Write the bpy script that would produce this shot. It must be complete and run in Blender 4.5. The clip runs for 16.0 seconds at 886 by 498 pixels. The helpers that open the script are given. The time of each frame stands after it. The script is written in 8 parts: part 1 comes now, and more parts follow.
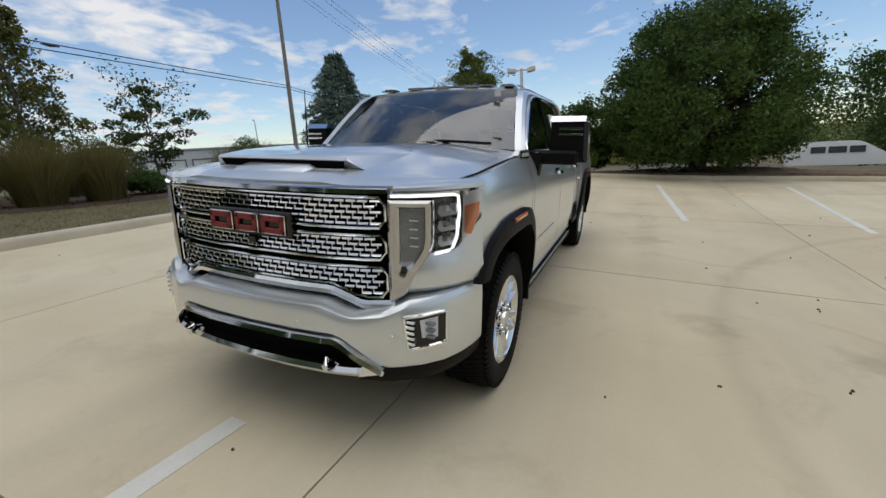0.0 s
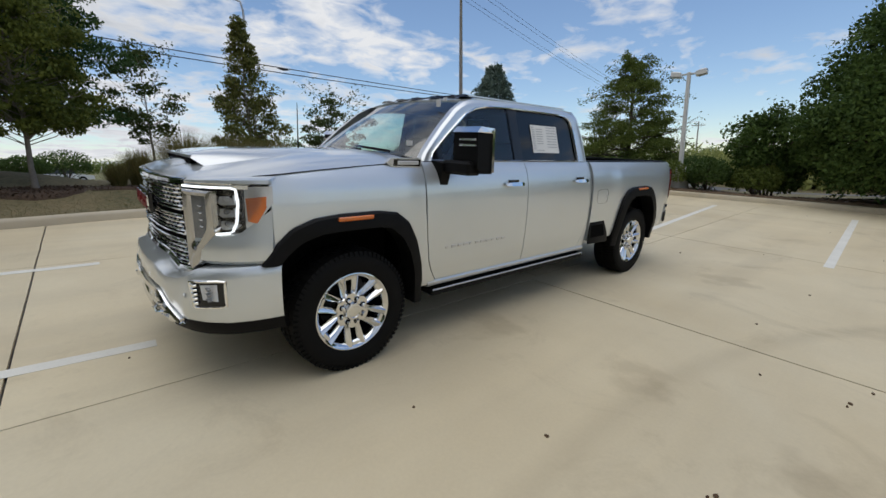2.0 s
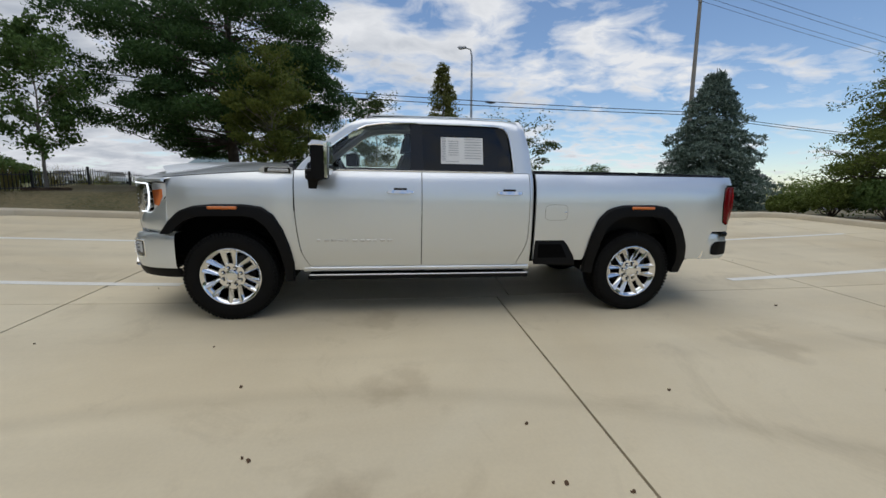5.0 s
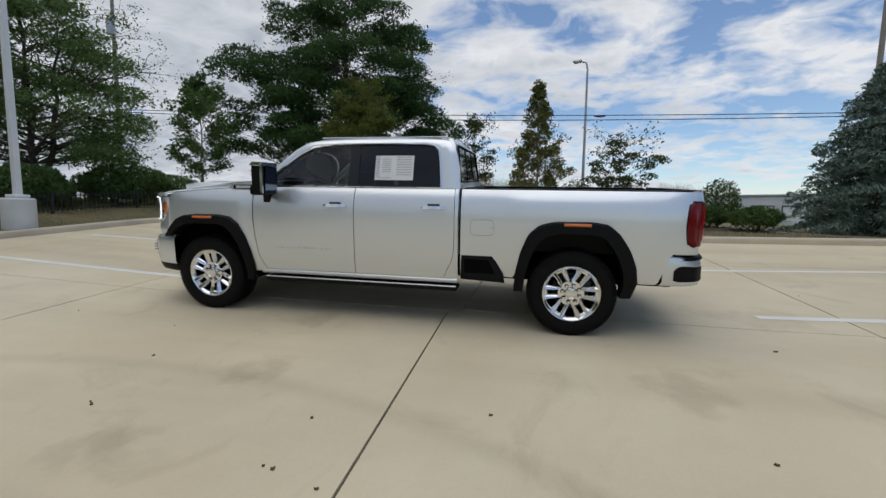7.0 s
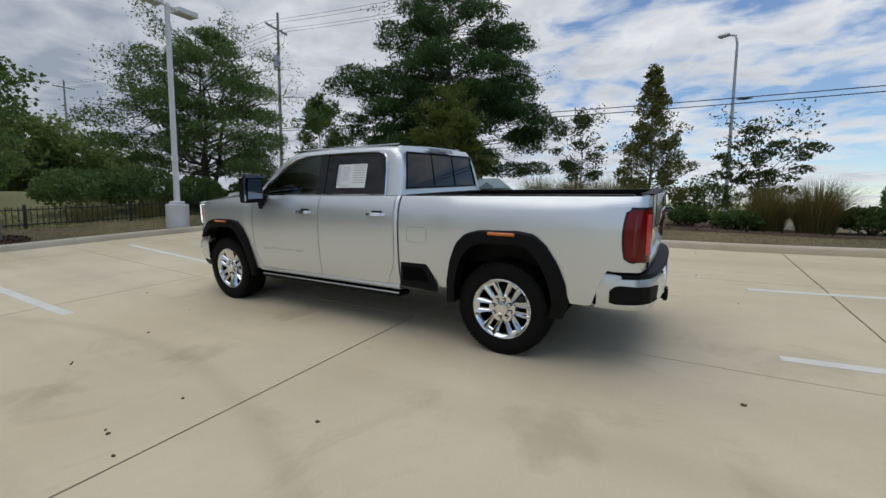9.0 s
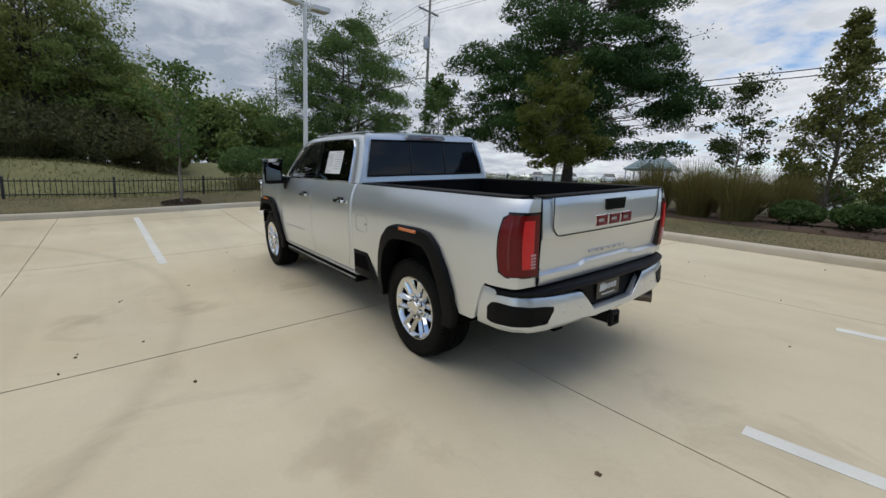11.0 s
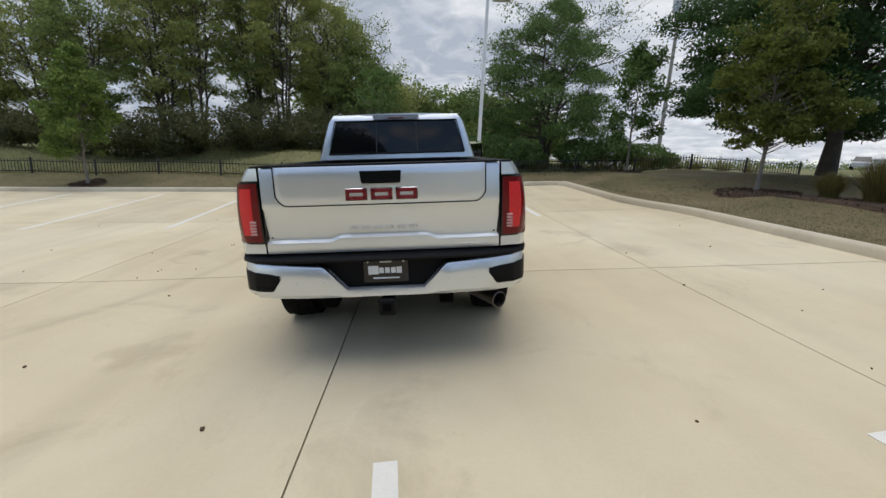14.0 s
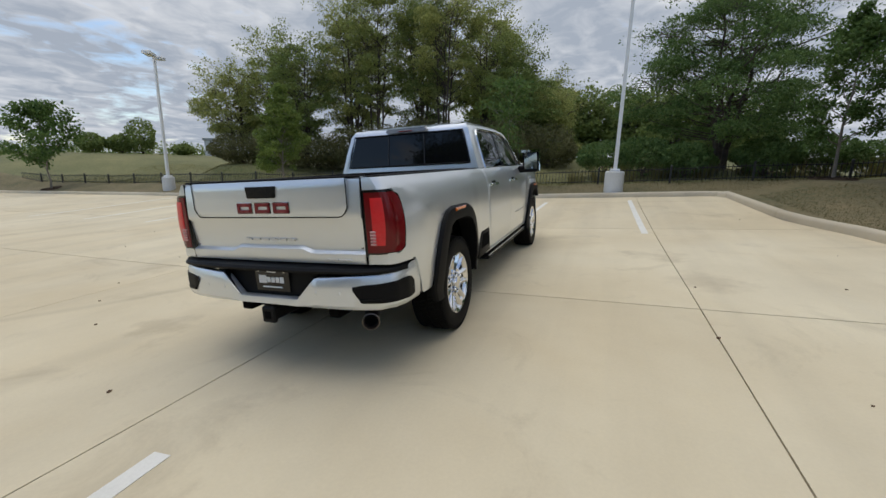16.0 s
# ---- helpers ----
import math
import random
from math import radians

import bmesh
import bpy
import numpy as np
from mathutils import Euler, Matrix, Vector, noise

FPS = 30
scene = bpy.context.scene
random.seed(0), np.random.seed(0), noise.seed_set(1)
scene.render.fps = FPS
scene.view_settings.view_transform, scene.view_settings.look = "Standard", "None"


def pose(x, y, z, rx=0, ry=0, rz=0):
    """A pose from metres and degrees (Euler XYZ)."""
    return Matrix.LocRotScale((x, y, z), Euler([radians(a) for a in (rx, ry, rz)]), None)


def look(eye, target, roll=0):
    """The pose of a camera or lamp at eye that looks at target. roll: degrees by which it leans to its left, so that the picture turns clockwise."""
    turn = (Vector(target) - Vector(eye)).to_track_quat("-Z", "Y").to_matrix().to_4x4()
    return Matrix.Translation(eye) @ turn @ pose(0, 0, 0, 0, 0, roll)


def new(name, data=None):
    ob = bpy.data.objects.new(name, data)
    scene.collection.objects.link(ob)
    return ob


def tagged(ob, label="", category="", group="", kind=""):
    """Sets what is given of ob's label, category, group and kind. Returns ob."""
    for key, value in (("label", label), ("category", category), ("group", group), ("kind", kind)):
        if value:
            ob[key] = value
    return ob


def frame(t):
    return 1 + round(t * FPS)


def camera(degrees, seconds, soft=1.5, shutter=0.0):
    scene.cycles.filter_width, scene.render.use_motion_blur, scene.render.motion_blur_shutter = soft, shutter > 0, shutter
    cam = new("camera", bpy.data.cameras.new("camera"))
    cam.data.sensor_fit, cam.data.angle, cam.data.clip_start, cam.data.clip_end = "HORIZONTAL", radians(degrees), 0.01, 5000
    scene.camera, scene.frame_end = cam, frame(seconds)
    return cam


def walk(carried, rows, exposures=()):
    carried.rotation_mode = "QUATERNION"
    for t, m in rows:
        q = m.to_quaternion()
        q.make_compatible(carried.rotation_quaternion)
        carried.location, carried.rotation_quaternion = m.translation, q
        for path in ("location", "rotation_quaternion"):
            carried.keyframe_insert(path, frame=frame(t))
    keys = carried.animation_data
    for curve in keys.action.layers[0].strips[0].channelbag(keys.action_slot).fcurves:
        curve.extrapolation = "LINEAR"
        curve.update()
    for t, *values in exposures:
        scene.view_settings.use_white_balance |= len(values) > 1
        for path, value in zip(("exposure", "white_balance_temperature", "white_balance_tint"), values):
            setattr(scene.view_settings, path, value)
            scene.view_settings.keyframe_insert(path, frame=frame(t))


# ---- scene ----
# The car park falls gently to one side: LOT turns its own plane into the upright world.
LOT = pose(0, 0, 0, -0.6, 4.1, 0)
cam = camera(93.8, 16.0)
PATH = [
    (0, (1.625, -2.373, 1.513), (0.838, -0.606, 1.005), 0.3),
    (0.5, (2.097, -2.137, 1.509), (1.099, -0.477, 1.006), 0.7),
    (1, (2.597, -1.911, 1.533), (1.416, -0.376, 1.033), 1.2),
    (1.5, (3.012, -1.626, 1.546), (1.683, -0.216, 1.049), 1.8),
    (2, (3.375, -1.297, 1.556), (1.919, -0.016, 1.066), 2.2),
    (2.5, (3.741, -0.939, 1.555), (2.164, 0.195, 1.077), 2.3),
    (3, (4.026, -0.53, 1.564), (2.344, 0.444, 1.093), 2.2),
    (3.5, (4.342, -0.097, 1.554), (2.567, 0.703, 1.096), 2.0),
    (4, (4.583, 0.388, 1.541), (2.732, 1.007, 1.103), 1.9),
    (4.2, (4.682, 0.588, 1.534), (2.806, 1.134, 1.105), 1.7),
    (6.3, (5.19, 2.902, 1.489), (3.23, 2.741, 1.127), 0.9),
    (6.5, (5.188, 3.091, 1.486), (3.231, 2.87, 1.136), 0.8),
    (7, (5.106, 3.573, 1.519), (3.171, 3.187, 1.189), 0.5),
    (7.5, (4.953, 4.035, 1.556), (3.055, 3.484, 1.244), 0.2),
    (8, (4.828, 4.529, 1.572), (2.983, 3.822, 1.264), -0.0),
    (8.2, (4.738, 4.718, 1.551), (2.92, 3.943, 1.245), -0.3),
    (10.3, (3.507, 6.425, 1.638), (2.083, 5.077, 1.245), -0.6),
    (10.5, (3.339, 6.56, 1.642), (1.974, 5.155, 1.242), -0.4),
    (11, (2.873, 6.853, 1.67), (1.674, 5.309, 1.247), -0.1),
    (11.5, (2.424, 7.172, 1.649), (1.413, 5.502, 1.217), 0.2),
    (12, (1.9, 7.443, 1.598), (1.081, 5.672, 1.16), 0.2),
    (12.5, (1.33, 7.685, 1.57), (0.695, 5.843, 1.117), -0.2),
    (13, (0.8, 7.843, 1.54), (0.331, 5.951, 1.09), -0.4),
    (13.5, (0.263, 7.924, 1.51), (-0.028, 5.999, 1.051), -0.9),
    (14, (-0.253, 7.97, 1.504), (-0.353, 6.026, 1.045), -1.5),
    (14.5, (-0.779, 7.904, 1.511), (-0.659, 5.958, 1.062), -2.3),
    (15, (-1.296, 7.832, 1.479), (-0.959, 5.908, 1.049), -2.7),
    (15.5, (-1.775, 7.665, 1.461), (-1.233, 5.783, 1.057), -2.9),
    (16, (-2.253, 7.473, 1.469), (-1.523, 5.652, 1.078), -2.9),
]
walk(cam, [(t, LOT @ look(eye, target, roll)) for t, eye, target, roll in PATH],
     [(0, 0.04, 6510, 10), (4, 0.03, 6440, 10), (7.5, 0.0, 6400, 10), (11, 0.18, 6440, 10), (13, 0.44, 6610, 10), (14.3, 0.44, 6640, 10), (16, 0.29, 6630, 10)])

# ---- sky and sun ----
def link(tree, a, b):
    tree.links.new(a, b)


def make_world():
    w = bpy.data.worlds.new("sky")
    scene.world = w
    w.use_nodes = True
    t = w.node_tree
    n = t.nodes
    n.clear()
    out = n.new("ShaderNodeOutputWorld")
    sky = n.new("ShaderNodeTexSky")
    sky.sky_type = "NISHITA"
    sky.sun_disc = False
    sky.sun_elevation = radians(80)
    sky.sun_rotation = radians(100)
    sky.dust_density = 0.2
    sky.ozone_density = 3.0
    bg = n.new("ShaderNodeBackground")
    bg.inputs[1].default_value = SKY
    link(t, sky.outputs[0], bg.inputs[0])
    # broken cloud deck: the view direction laid onto a flat layer overhead
    co = n.new("ShaderNodeTexCoord")
    sep = n.new("ShaderNodeSeparateXYZ")
    link(t, co.outputs["Generated"], sep.inputs[0])
    up = n.new("ShaderNodeMath")
    up.operation = "MAXIMUM"
    link(t, sep.outputs[2], up.inputs[0])
    up.inputs[1].default_value = 0.0
    add = n.new("ShaderNodeMath")
    link(t, up.outputs[0], add.inputs[0])
    add.inputs[1].default_value = 0.17
    flat = n.new("ShaderNodeCombineXYZ")
    for k in (0, 1):
        d = n.new("ShaderNodeMath")
        d.operation = "DIVIDE"
        link(t, sep.outputs[k], d.inputs[0])
        link(t, add.outputs[0], d.inputs[1])
        link(t, d.outputs[0], flat.inputs[k])
    mapn = n.new("ShaderNodeMapping")
    mapn.inputs["Location"].default_value = (3.1, 1.7, 0)
    mapn.inputs["Rotation"].default_value = (0, 0, radians(25))
    mapn.inputs["Scale"].default_value = (1.0, 0.84, 1)
    link(t, flat.outputs[0], mapn.inputs[0])

    def field(scale, detail, rough, distort):
        x = n.new("ShaderNodeTexNoise")
        x.inputs["Scale"].default_value = scale
        x.inputs["Detail"].default_value = detail
        x.inputs["Roughness"].default_value = rough
        x.inputs["Distortion"].default_value = distort
        link(t, mapn.outputs[0], x.inputs["Vector"])
        return x.outputs[0]

    def plus(a, k, b):
        x = n.new("ShaderNodeMath")
        x.operation = "MULTIPLY_ADD"
        link(t, a, x.inputs[0])
        x.inputs[1].default_value = k
        x.inputs[2].default_value = 0
        if b is not None:
            link(t, b, x.inputs[2])
        return x.outputs[0]

    # wide banks of cloud, broken into small ripples, closing up towards the south
    banks, ripples, bellies = field(1.7, 7, 0.56, 0.4), field(6.0, 5, 0.54, 0.5), field(0.9, 7, 0.55, 0.0)
    thick = plus(banks, 0.62, plus(ripples, 0.38, None))
    thick = plus(sep.outputs[1], -0.13, thick)
    cover = n.new("ShaderNodeValToRGB")
    cover.color_ramp.elements[0].position = 0.41
    cover.color_ramp.elements[1].position = 0.53
    link(t, thick, cover.inputs[0])
    # cloud shade: grey bellies, bright thin edges, the south deck greyer
    grey = plus(bellies, 0.55, plus(ripples, 0.45, None))
    grey = plus(sep.outputs[0], 0.09, plus(sep.outputs[1], -0.14, grey))
    shade = n.new("ShaderNodeValToRGB")
    e = shade.color_ramp.elements
    e[0].position, e[0].color = 0.36, (0.86, 0.875, 0.90, 1)
    e[1].position, e[1].color = 0.70, (0.34, 0.39, 0.47, 1)
    link(t, grey, shade.inputs[0])
    cbg = n.new("ShaderNodeBackground")
    cbg.inputs[1].default_value = CLOUD
    link(t, shade.outputs[0], cbg.inputs[0])
    mix = n.new("ShaderNodeMixShader")
    link(t, cover.outputs[0], mix.inputs[0])
    link(t, bg.outputs[0], mix.inputs[1])
    link(t, cbg.outputs[0], mix.inputs[2])
    link(t, mix.outputs[0], out.inputs[0])


SKY, CLOUD = 0.13, 0.90
make_world()
sun_data = bpy.data.lights.new("sun", "SUN")
sun_data.energy, sun_data.angle, sun_data.color = 1.15, radians(70), (1.0, 0.95, 0.87)
sun = new("sun", sun_data)
sun.matrix_world = look((30 * math.sin(radians(100)) * 0.176, 30 * math.cos(radians(100)) * 0.176, 30), (0, 0, 0))


# ---- materials ----
def surf(name, a, b, rough=0.6, metal=0.0, big=1.2, fine=30.0, bump=0.15, mixfine=0.4, coat=0.0, rvar=0.1, random=0.0, island=False, dist=0.01, spec=0.5):
    """A surface whose colour wanders between a and b at two scales, with fine relief and uneven gloss."""
    m = bpy.data.materials.new(name)
    m.use_nodes = True
    t = m.node_tree
    n = t.nodes
    p = n["Principled BSDF"]
    co = n.new("ShaderNodeTexCoord")
    tex = []
    for s, d in ((big, 5), (fine, 3)):
        x = n.new("ShaderNodeTexNoise")
        x.inputs["Scale"].default_value = s
        x.inputs["Detail"].default_value = d
        x.inputs["Roughness"].default_value = 0.6
        link(t, co.outputs["Object"], x.inputs["Vector"])
        tex.append(x)
    f = n.new("ShaderNodeMix")
    f.inputs[0].default_value = mixfine
    link(t, tex[0].outputs[0], f.inputs[2])
    link(t, tex[1].outputs[0], f.inputs[3])
    fac = f.outputs[0]
    if random:
        info = n.new("ShaderNodeNewGeometry" if island else "ShaderNodeObjectInfo")
        r = n.new("ShaderNodeMath")
        r.operation = "MULTIPLY_ADD"
        link(t, info.outputs["Random Per Island" if island else "Random"], r.inputs[0])
        r.inputs[1].default_value = random
        link(t, fac, r.inputs[2])
        s = n.new("ShaderNodeMath")
        s.operation = "SUBTRACT"
        link(t, r.outputs[0], s.inputs[0])
        s.inputs[1].default_value = random / 2
        fac = s.outputs[0]
    ramp = n.new("ShaderNodeValToRGB")
    ramp.color_ramp.elements[0].position, ramp.color_ramp.elements[0].color = 0.3, (*a, 1)
    ramp.color_ramp.elements[1].position, ramp.color_ramp.elements[1].color = 0.7, (*b, 1)
    link(t, fac, ramp.inputs[0])
    link(t, ramp.outputs[0], p.inputs["Base Color"])
    rr = n.new("ShaderNodeMapRange")
    rr.inputs[3].default_value, rr.inputs[4].default_value = max(0.02, rough - rvar), min(1, rough + rvar)
    link(t, tex[1].outputs[0], rr.inputs[0])
    link(t, rr.outputs[0], p.inputs["Roughness"])
    p.inputs["Metallic"].default_value = metal
    p.inputs["Coat Weight"].default_value = coat
    p.inputs["Coat Roughness"].default_value = 0.04
    p.inputs["Specular IOR Level"].default_value = spec
    if bump:
        bn = n.new("ShaderNodeBump")
        bn.inputs["Strength"].default_value = bump
        bn.inputs["Distance"].default_value = dist
        link(t, tex[1].outputs[0], bn.inputs["Height"])
        link(t, bn.outputs[0], p.inputs["Normal"])
    return m


def glassy(name, tint, rough=0.0, gloss=1.0, ior=1.5):
    """Thin glass: tinted see-through with a Fresnel reflection."""
    m = bpy.data.materials.new(name)
    m.use_nodes = True
    t = m.node_tree
    n = t.nodes
    n.clear()
    out, mix, tr, gl, fr = (n.new("ShaderNode" + k) for k in ("OutputMaterial", "MixShader", "BsdfTransparent", "BsdfGlossy", "Fresnel"))
    tr.inputs[0].default_value = (*tint, 1)
    gl.inputs["Roughness"].default_value = rough
    gl.inputs["Color"].default_value = (gloss, gloss, gloss, 1)
    fr.inputs[0].default_value = ior
    link(t, fr.outputs[0], mix.inputs[0])
    link(t, tr.outputs[0], mix.inputs[1])
    link(t, gl.outputs[0], mix.inputs[2])
    link(t, mix.outputs[0], out.inputs[0])
    return m


def glow(name, colour, strength):
    m = bpy.data.materials.new(name)
    m.use_nodes = True
    p = m.node_tree.nodes["Principled BSDF"]
    p.inputs["Base Color"].default_value = (*colour, 1)
    p.inputs["Emission Color"].default_value = (*colour, 1)
    p.inputs["Emission Strength"].default_value = strength
    return m


def leafy(name, a, b, rough=0.55, third=None, thin=0.38):
    """Leaves: each one its own tone, slightly see-through."""
    m = bpy.data.materials.new(name)
    m.use_nodes = True
    t = m.node_tree
    n = t.nodes
    p = n["Principled BSDF"]
    g = n.new("ShaderNodeNewGeometry")
    ramp = n.new("ShaderNodeValToRGB")
    ramp.color_ramp.elements[0].color = (*a, 1)
    ramp.color_ramp.elements[1].color = (*b, 1)
    if third:
        e = ramp.color_ramp.elements.new(0.9)
        e.color = (*b, 1)
        ramp.color_ramp.elements[2].color = (*third, 1)
    co = n.new("ShaderNodeTexCoord")
    nz = n.new("ShaderNodeTexNoise")
    nz.inputs["Scale"].default_value = 0.9
    link(t, co.outputs["Object"], nz.inputs["Vector"])
    mx = n.new("ShaderNodeMix")
    mx.inputs[0].default_value = 0.45
    link(t, g.outputs["Random Per Island"], mx.inputs[2])
    link(t, nz.outputs[0], mx.inputs[3])
    link(t, mx.outputs[0], ramp.inputs[0])
    link(t, ramp.outputs[0], p.inputs["Base Color"])
    p.inputs["Roughness"].default_value = rough
    p.inputs["Specular IOR Level"].default_value = 0.15
    tl = n.new("ShaderNodeBsdfTranslucent")
    link(t, ramp.outputs[0], tl.inputs[0])
    ms = n.new("ShaderNodeMixShader")
    ms.inputs[0].default_value = thin
    link(t, p.outputs[0], ms.inputs[1])
    link(t, tl.outputs[0], ms.inputs[2])
    link(t, ms.outputs[0], n["Material Output"].inputs[0])
    return m


def concrete(name, dark, light, random=0.0):
    """Broom-finished paving: mottling, tyre-worn streaks, small dark stains and fine pits."""
    m = surf(name, dark, light, rough=0.82, big=0.55, fine=45, bump=0.12, mixfine=0.25, random=random, dist=0.004)
    t = m.node_tree
    n = t.nodes
    p = n["Principled BSDF"]
    old = p.inputs["Base Color"].links[0].from_socket
    geo = n.new("ShaderNodeNewGeometry")
    st = n.new("ShaderNodeTexNoise")
    st.inputs["Scale"].default_value = 0.9
    st.inputs["Detail"].default_value = 8
    st.inputs["Roughness"].default_value = 0.68
    st.inputs["Distortion"].default_value = 0.9
    link(t, geo.outputs["Position"], st.inputs["Vector"])
    ramp = n.new("ShaderNodeValToRGB")
    ramp.color_ramp.elements[0].position, ramp.color_ramp.elements[0].color = 0.28, (0.83, 0.815, 0.80, 1)
    ramp.color_ramp.elements[1].position, ramp.color_ramp.elements[1].color = 0.44, (1, 1, 1, 1)
    link(t, st.outputs[0], ramp.inputs[0])
    mp = n.new("ShaderNodeMapping")
    mp.inputs["Scale"].default_value = (1.6, 0.12, 1)
    mp.inputs["Rotation"].default_value = (0, 0, radians(14))
    link(t, geo.outputs["Position"], mp.inputs[0])
    sk = n.new("ShaderNodeTexNoise")
    sk.inputs["Scale"].default_value = 1.0
    sk.inputs["Detail"].default_value = 6
    link(t, mp.outputs[0], sk.inputs["Vector"])
    ramp2 = n.new("ShaderNodeValToRGB")
    ramp2.color_ramp.elements[0].position, ramp2.color_ramp.elements[0].color = 0.34, (0.91, 0.91, 0.915, 1)
    ramp2.color_ramp.elements[1].position, ramp2.color_ramp.elements[1].color = 0.55, (1, 1, 1, 1)
    link(t, sk.outputs[0], ramp2.inputs[0])
    # oil and water marks: soft blots with ragged edges
    wob = n.new("ShaderNodeTexNoise")
    wob.inputs["Scale"].default_value = 3.5
    wob.inputs["Detail"].default_value = 4
    link(t, geo.outputs["Position"], wob.inputs["Vector"])
    off = n.new("ShaderNodeVectorMath")
    off.operation = "MULTIPLY_ADD"
    off.inputs[1].default_value = (0.9, 0.9, 0)
    link(t, wob.outputs["Color"], off.inputs[0])
    level = n.new("ShaderNodeVectorMath")
    level.operation = "MULTIPLY"
    level.inputs[1].default_value = (1, 1, 0)
    link(t, geo.outputs["Position"], level.inputs[0])
    link(t, level.outputs[0], off.inputs[2])
    blot = None
    for x, y, r in ((-2.60, 1.15, 0.42), (-2.95, 2.45, 0.50), (-2.2, 1.05, 0.25), (2.86, 2.03, 0.30), (3.76, 1.61, 0.30), (2.45, 5.23, 0.32), (1.52, 1.88, 0.30), (5.2, 3.4, 0.4)):
        d = n.new("ShaderNodeVectorMath")
        d.operation = "DISTANCE"
        link(t, off.outputs[0], d.inputs[0])
        d.inputs[1].default_value = (x, y, 0)
        q = n.new("ShaderNodeMath")
        q.operation = "DIVIDE"
        link(t, d.outputs["Value"], q.inputs[0])
        q.inputs[1].default_value = r
        if blot is None:
            blot = q.outputs[0]
        else:
            least = n.new("ShaderNodeMath")
            least.operation = "MINIMUM"
            link(t, blot, least.inputs[0])
            link(t, q.outputs[0], least.inputs[1])
            blot = least.outputs[0]
    ramp3 = n.new("ShaderNodeValToRGB")
    ramp3.color_ramp.elements[0].position, ramp3.color_ramp.elements[0].color = 0.35, (0.85, 0.835, 0.82, 1)
    ramp3.color_ramp.elements[1].position, ramp3.color_ramp.elements[1].color = 1.0, (1, 1, 1, 1)
    link(t, blot, ramp3.inputs[0])
    wide = n.new("ShaderNodeTexNoise")
    wide.inputs["Scale"].default_value = 0.23
    wide.inputs["Detail"].default_value = 6
    wide.inputs["Roughness"].default_value = 0.6
    wide.inputs["Distortion"].default_value = 0.6
    link(t, geo.outputs["Position"], wide.inputs["Vector"])
    ramp4 = n.new("ShaderNodeValToRGB")
    ramp4.color_ramp.elements[0].position, ramp4.color_ramp.elements[0].color = 0.38, (0.93, 0.895, 0.84, 1)
    ramp4.color_ramp.elements[1].position, ramp4.color_ramp.elements[1].color = 0.60, (1, 1, 1, 1)
    link(t, wide.outputs[0], ramp4.inputs[0])
    last = old
    # a turning tyre's track
    far = n.new("ShaderNodeVectorMath")
    far.operation = "DISTANCE"
    link(t, geo.outputs["Position"], far.inputs[0])
    far.inputs[1].default_value = (9.11, 0.84, 0)
    off_ring = n.new("ShaderNodeMath")
    off_ring.operation = "SUBTRACT"
    link(t, far.outputs["Value"], off_ring.inputs[0])
    off_ring.inputs[1].default_value = 6.69
    width = n.new("ShaderNodeMath")
    width.operation = "ABSOLUTE"
    link(t, off_ring.outputs[0], width.inputs[0])
    ramp5 = n.new("ShaderNodeValToRGB")
    ramp5.color_ramp.elements[0].position, ramp5.color_ramp.elements[0].color = 0.02, (0.90, 0.895, 0.89, 1)
    ramp5.color_ramp.elements[1].position, ramp5.color_ramp.elements[1].color = 0.13, (1, 1, 1, 1)
    link(t, width.outputs[0], ramp5.inputs[0])
    for r in (ramp, ramp2, ramp3, ramp4, ramp5):
        mu = n.new("ShaderNodeMix")
        mu.data_type = "RGBA"
        mu.blend_type = "MULTIPLY"
        mu.inputs[0].default_value = 1.0
        link(t, last, mu.inputs[6])
        link(t, r.outputs[0], mu.inputs[7])
        last = mu.outputs[2]
    link(t, last, p.inputs["Base Color"])
    return m


PAVING = concrete("paving_concrete", (0.605, 0.523, 0.362), (0.727, 0.640, 0.453), random=0.18)
JOINT = surf("joint_filler", (0.05, 0.046, 0.04), (0.10, 0.09, 0.075), rough=0.9)
CURB = concrete("curb_concrete", (0.52, 0.46, 0.35), (0.63, 0.565, 0.44))
PALE_CONCRETE = surf("pale_concrete", (0.50, 0.50, 0.48), (0.64, 0.64, 0.62), rough=0.85, big=2, fine=40, bump=0.15, dist=0.004)
LINE = surf("road_paint", (0.66, 0.64, 0.57), (0.80, 0.78, 0.71), rough=0.75, big=3, fine=60, bump=0.1)
FIELD = surf("field_grass", (0.080, 0.095, 0.030), (0.235, 0.215, 0.090), rough=0.95, big=0.22, fine=7, bump=0.5, mixfine=0.45, dist=0.03)
GRASS = surf("dry_lawn", (0.050, 0.060, 0.020), (0.250, 0.190, 0.098), rough=0.95, big=0.6, fine=11, bump=0.6, mixfine=0.5, dist=0.03)
SOIL = surf("mulch", (0.035, 0.022, 0.014), (0.12, 0.075, 0.045), rough=0.95, big=2, fine=28, bump=0.8, dist=0.03)
TAN_MULCH = surf("tan_mulch", (0.085, 0.055, 0.035), (0.26, 0.18, 0.115), rough=0.95, big=2, fine=24, bump=0.8, dist=0.03)
BLADE = leafy("grass_blades", (0.060, 0.072, 0.022), (0.20, 0.160, 0.075))
BARK = surf("bark", (0.045, 0.035, 0.028), (0.13, 0.105, 0.085), rough=0.95, big=4, fine=35, bump=0.8, dist=0.02)
PALE_BARK = surf("pale_bark", (0.14, 0.12, 0.10), (0.28, 0.25, 0.21), rough=0.9, big=4, fine=30, bump=0.5)
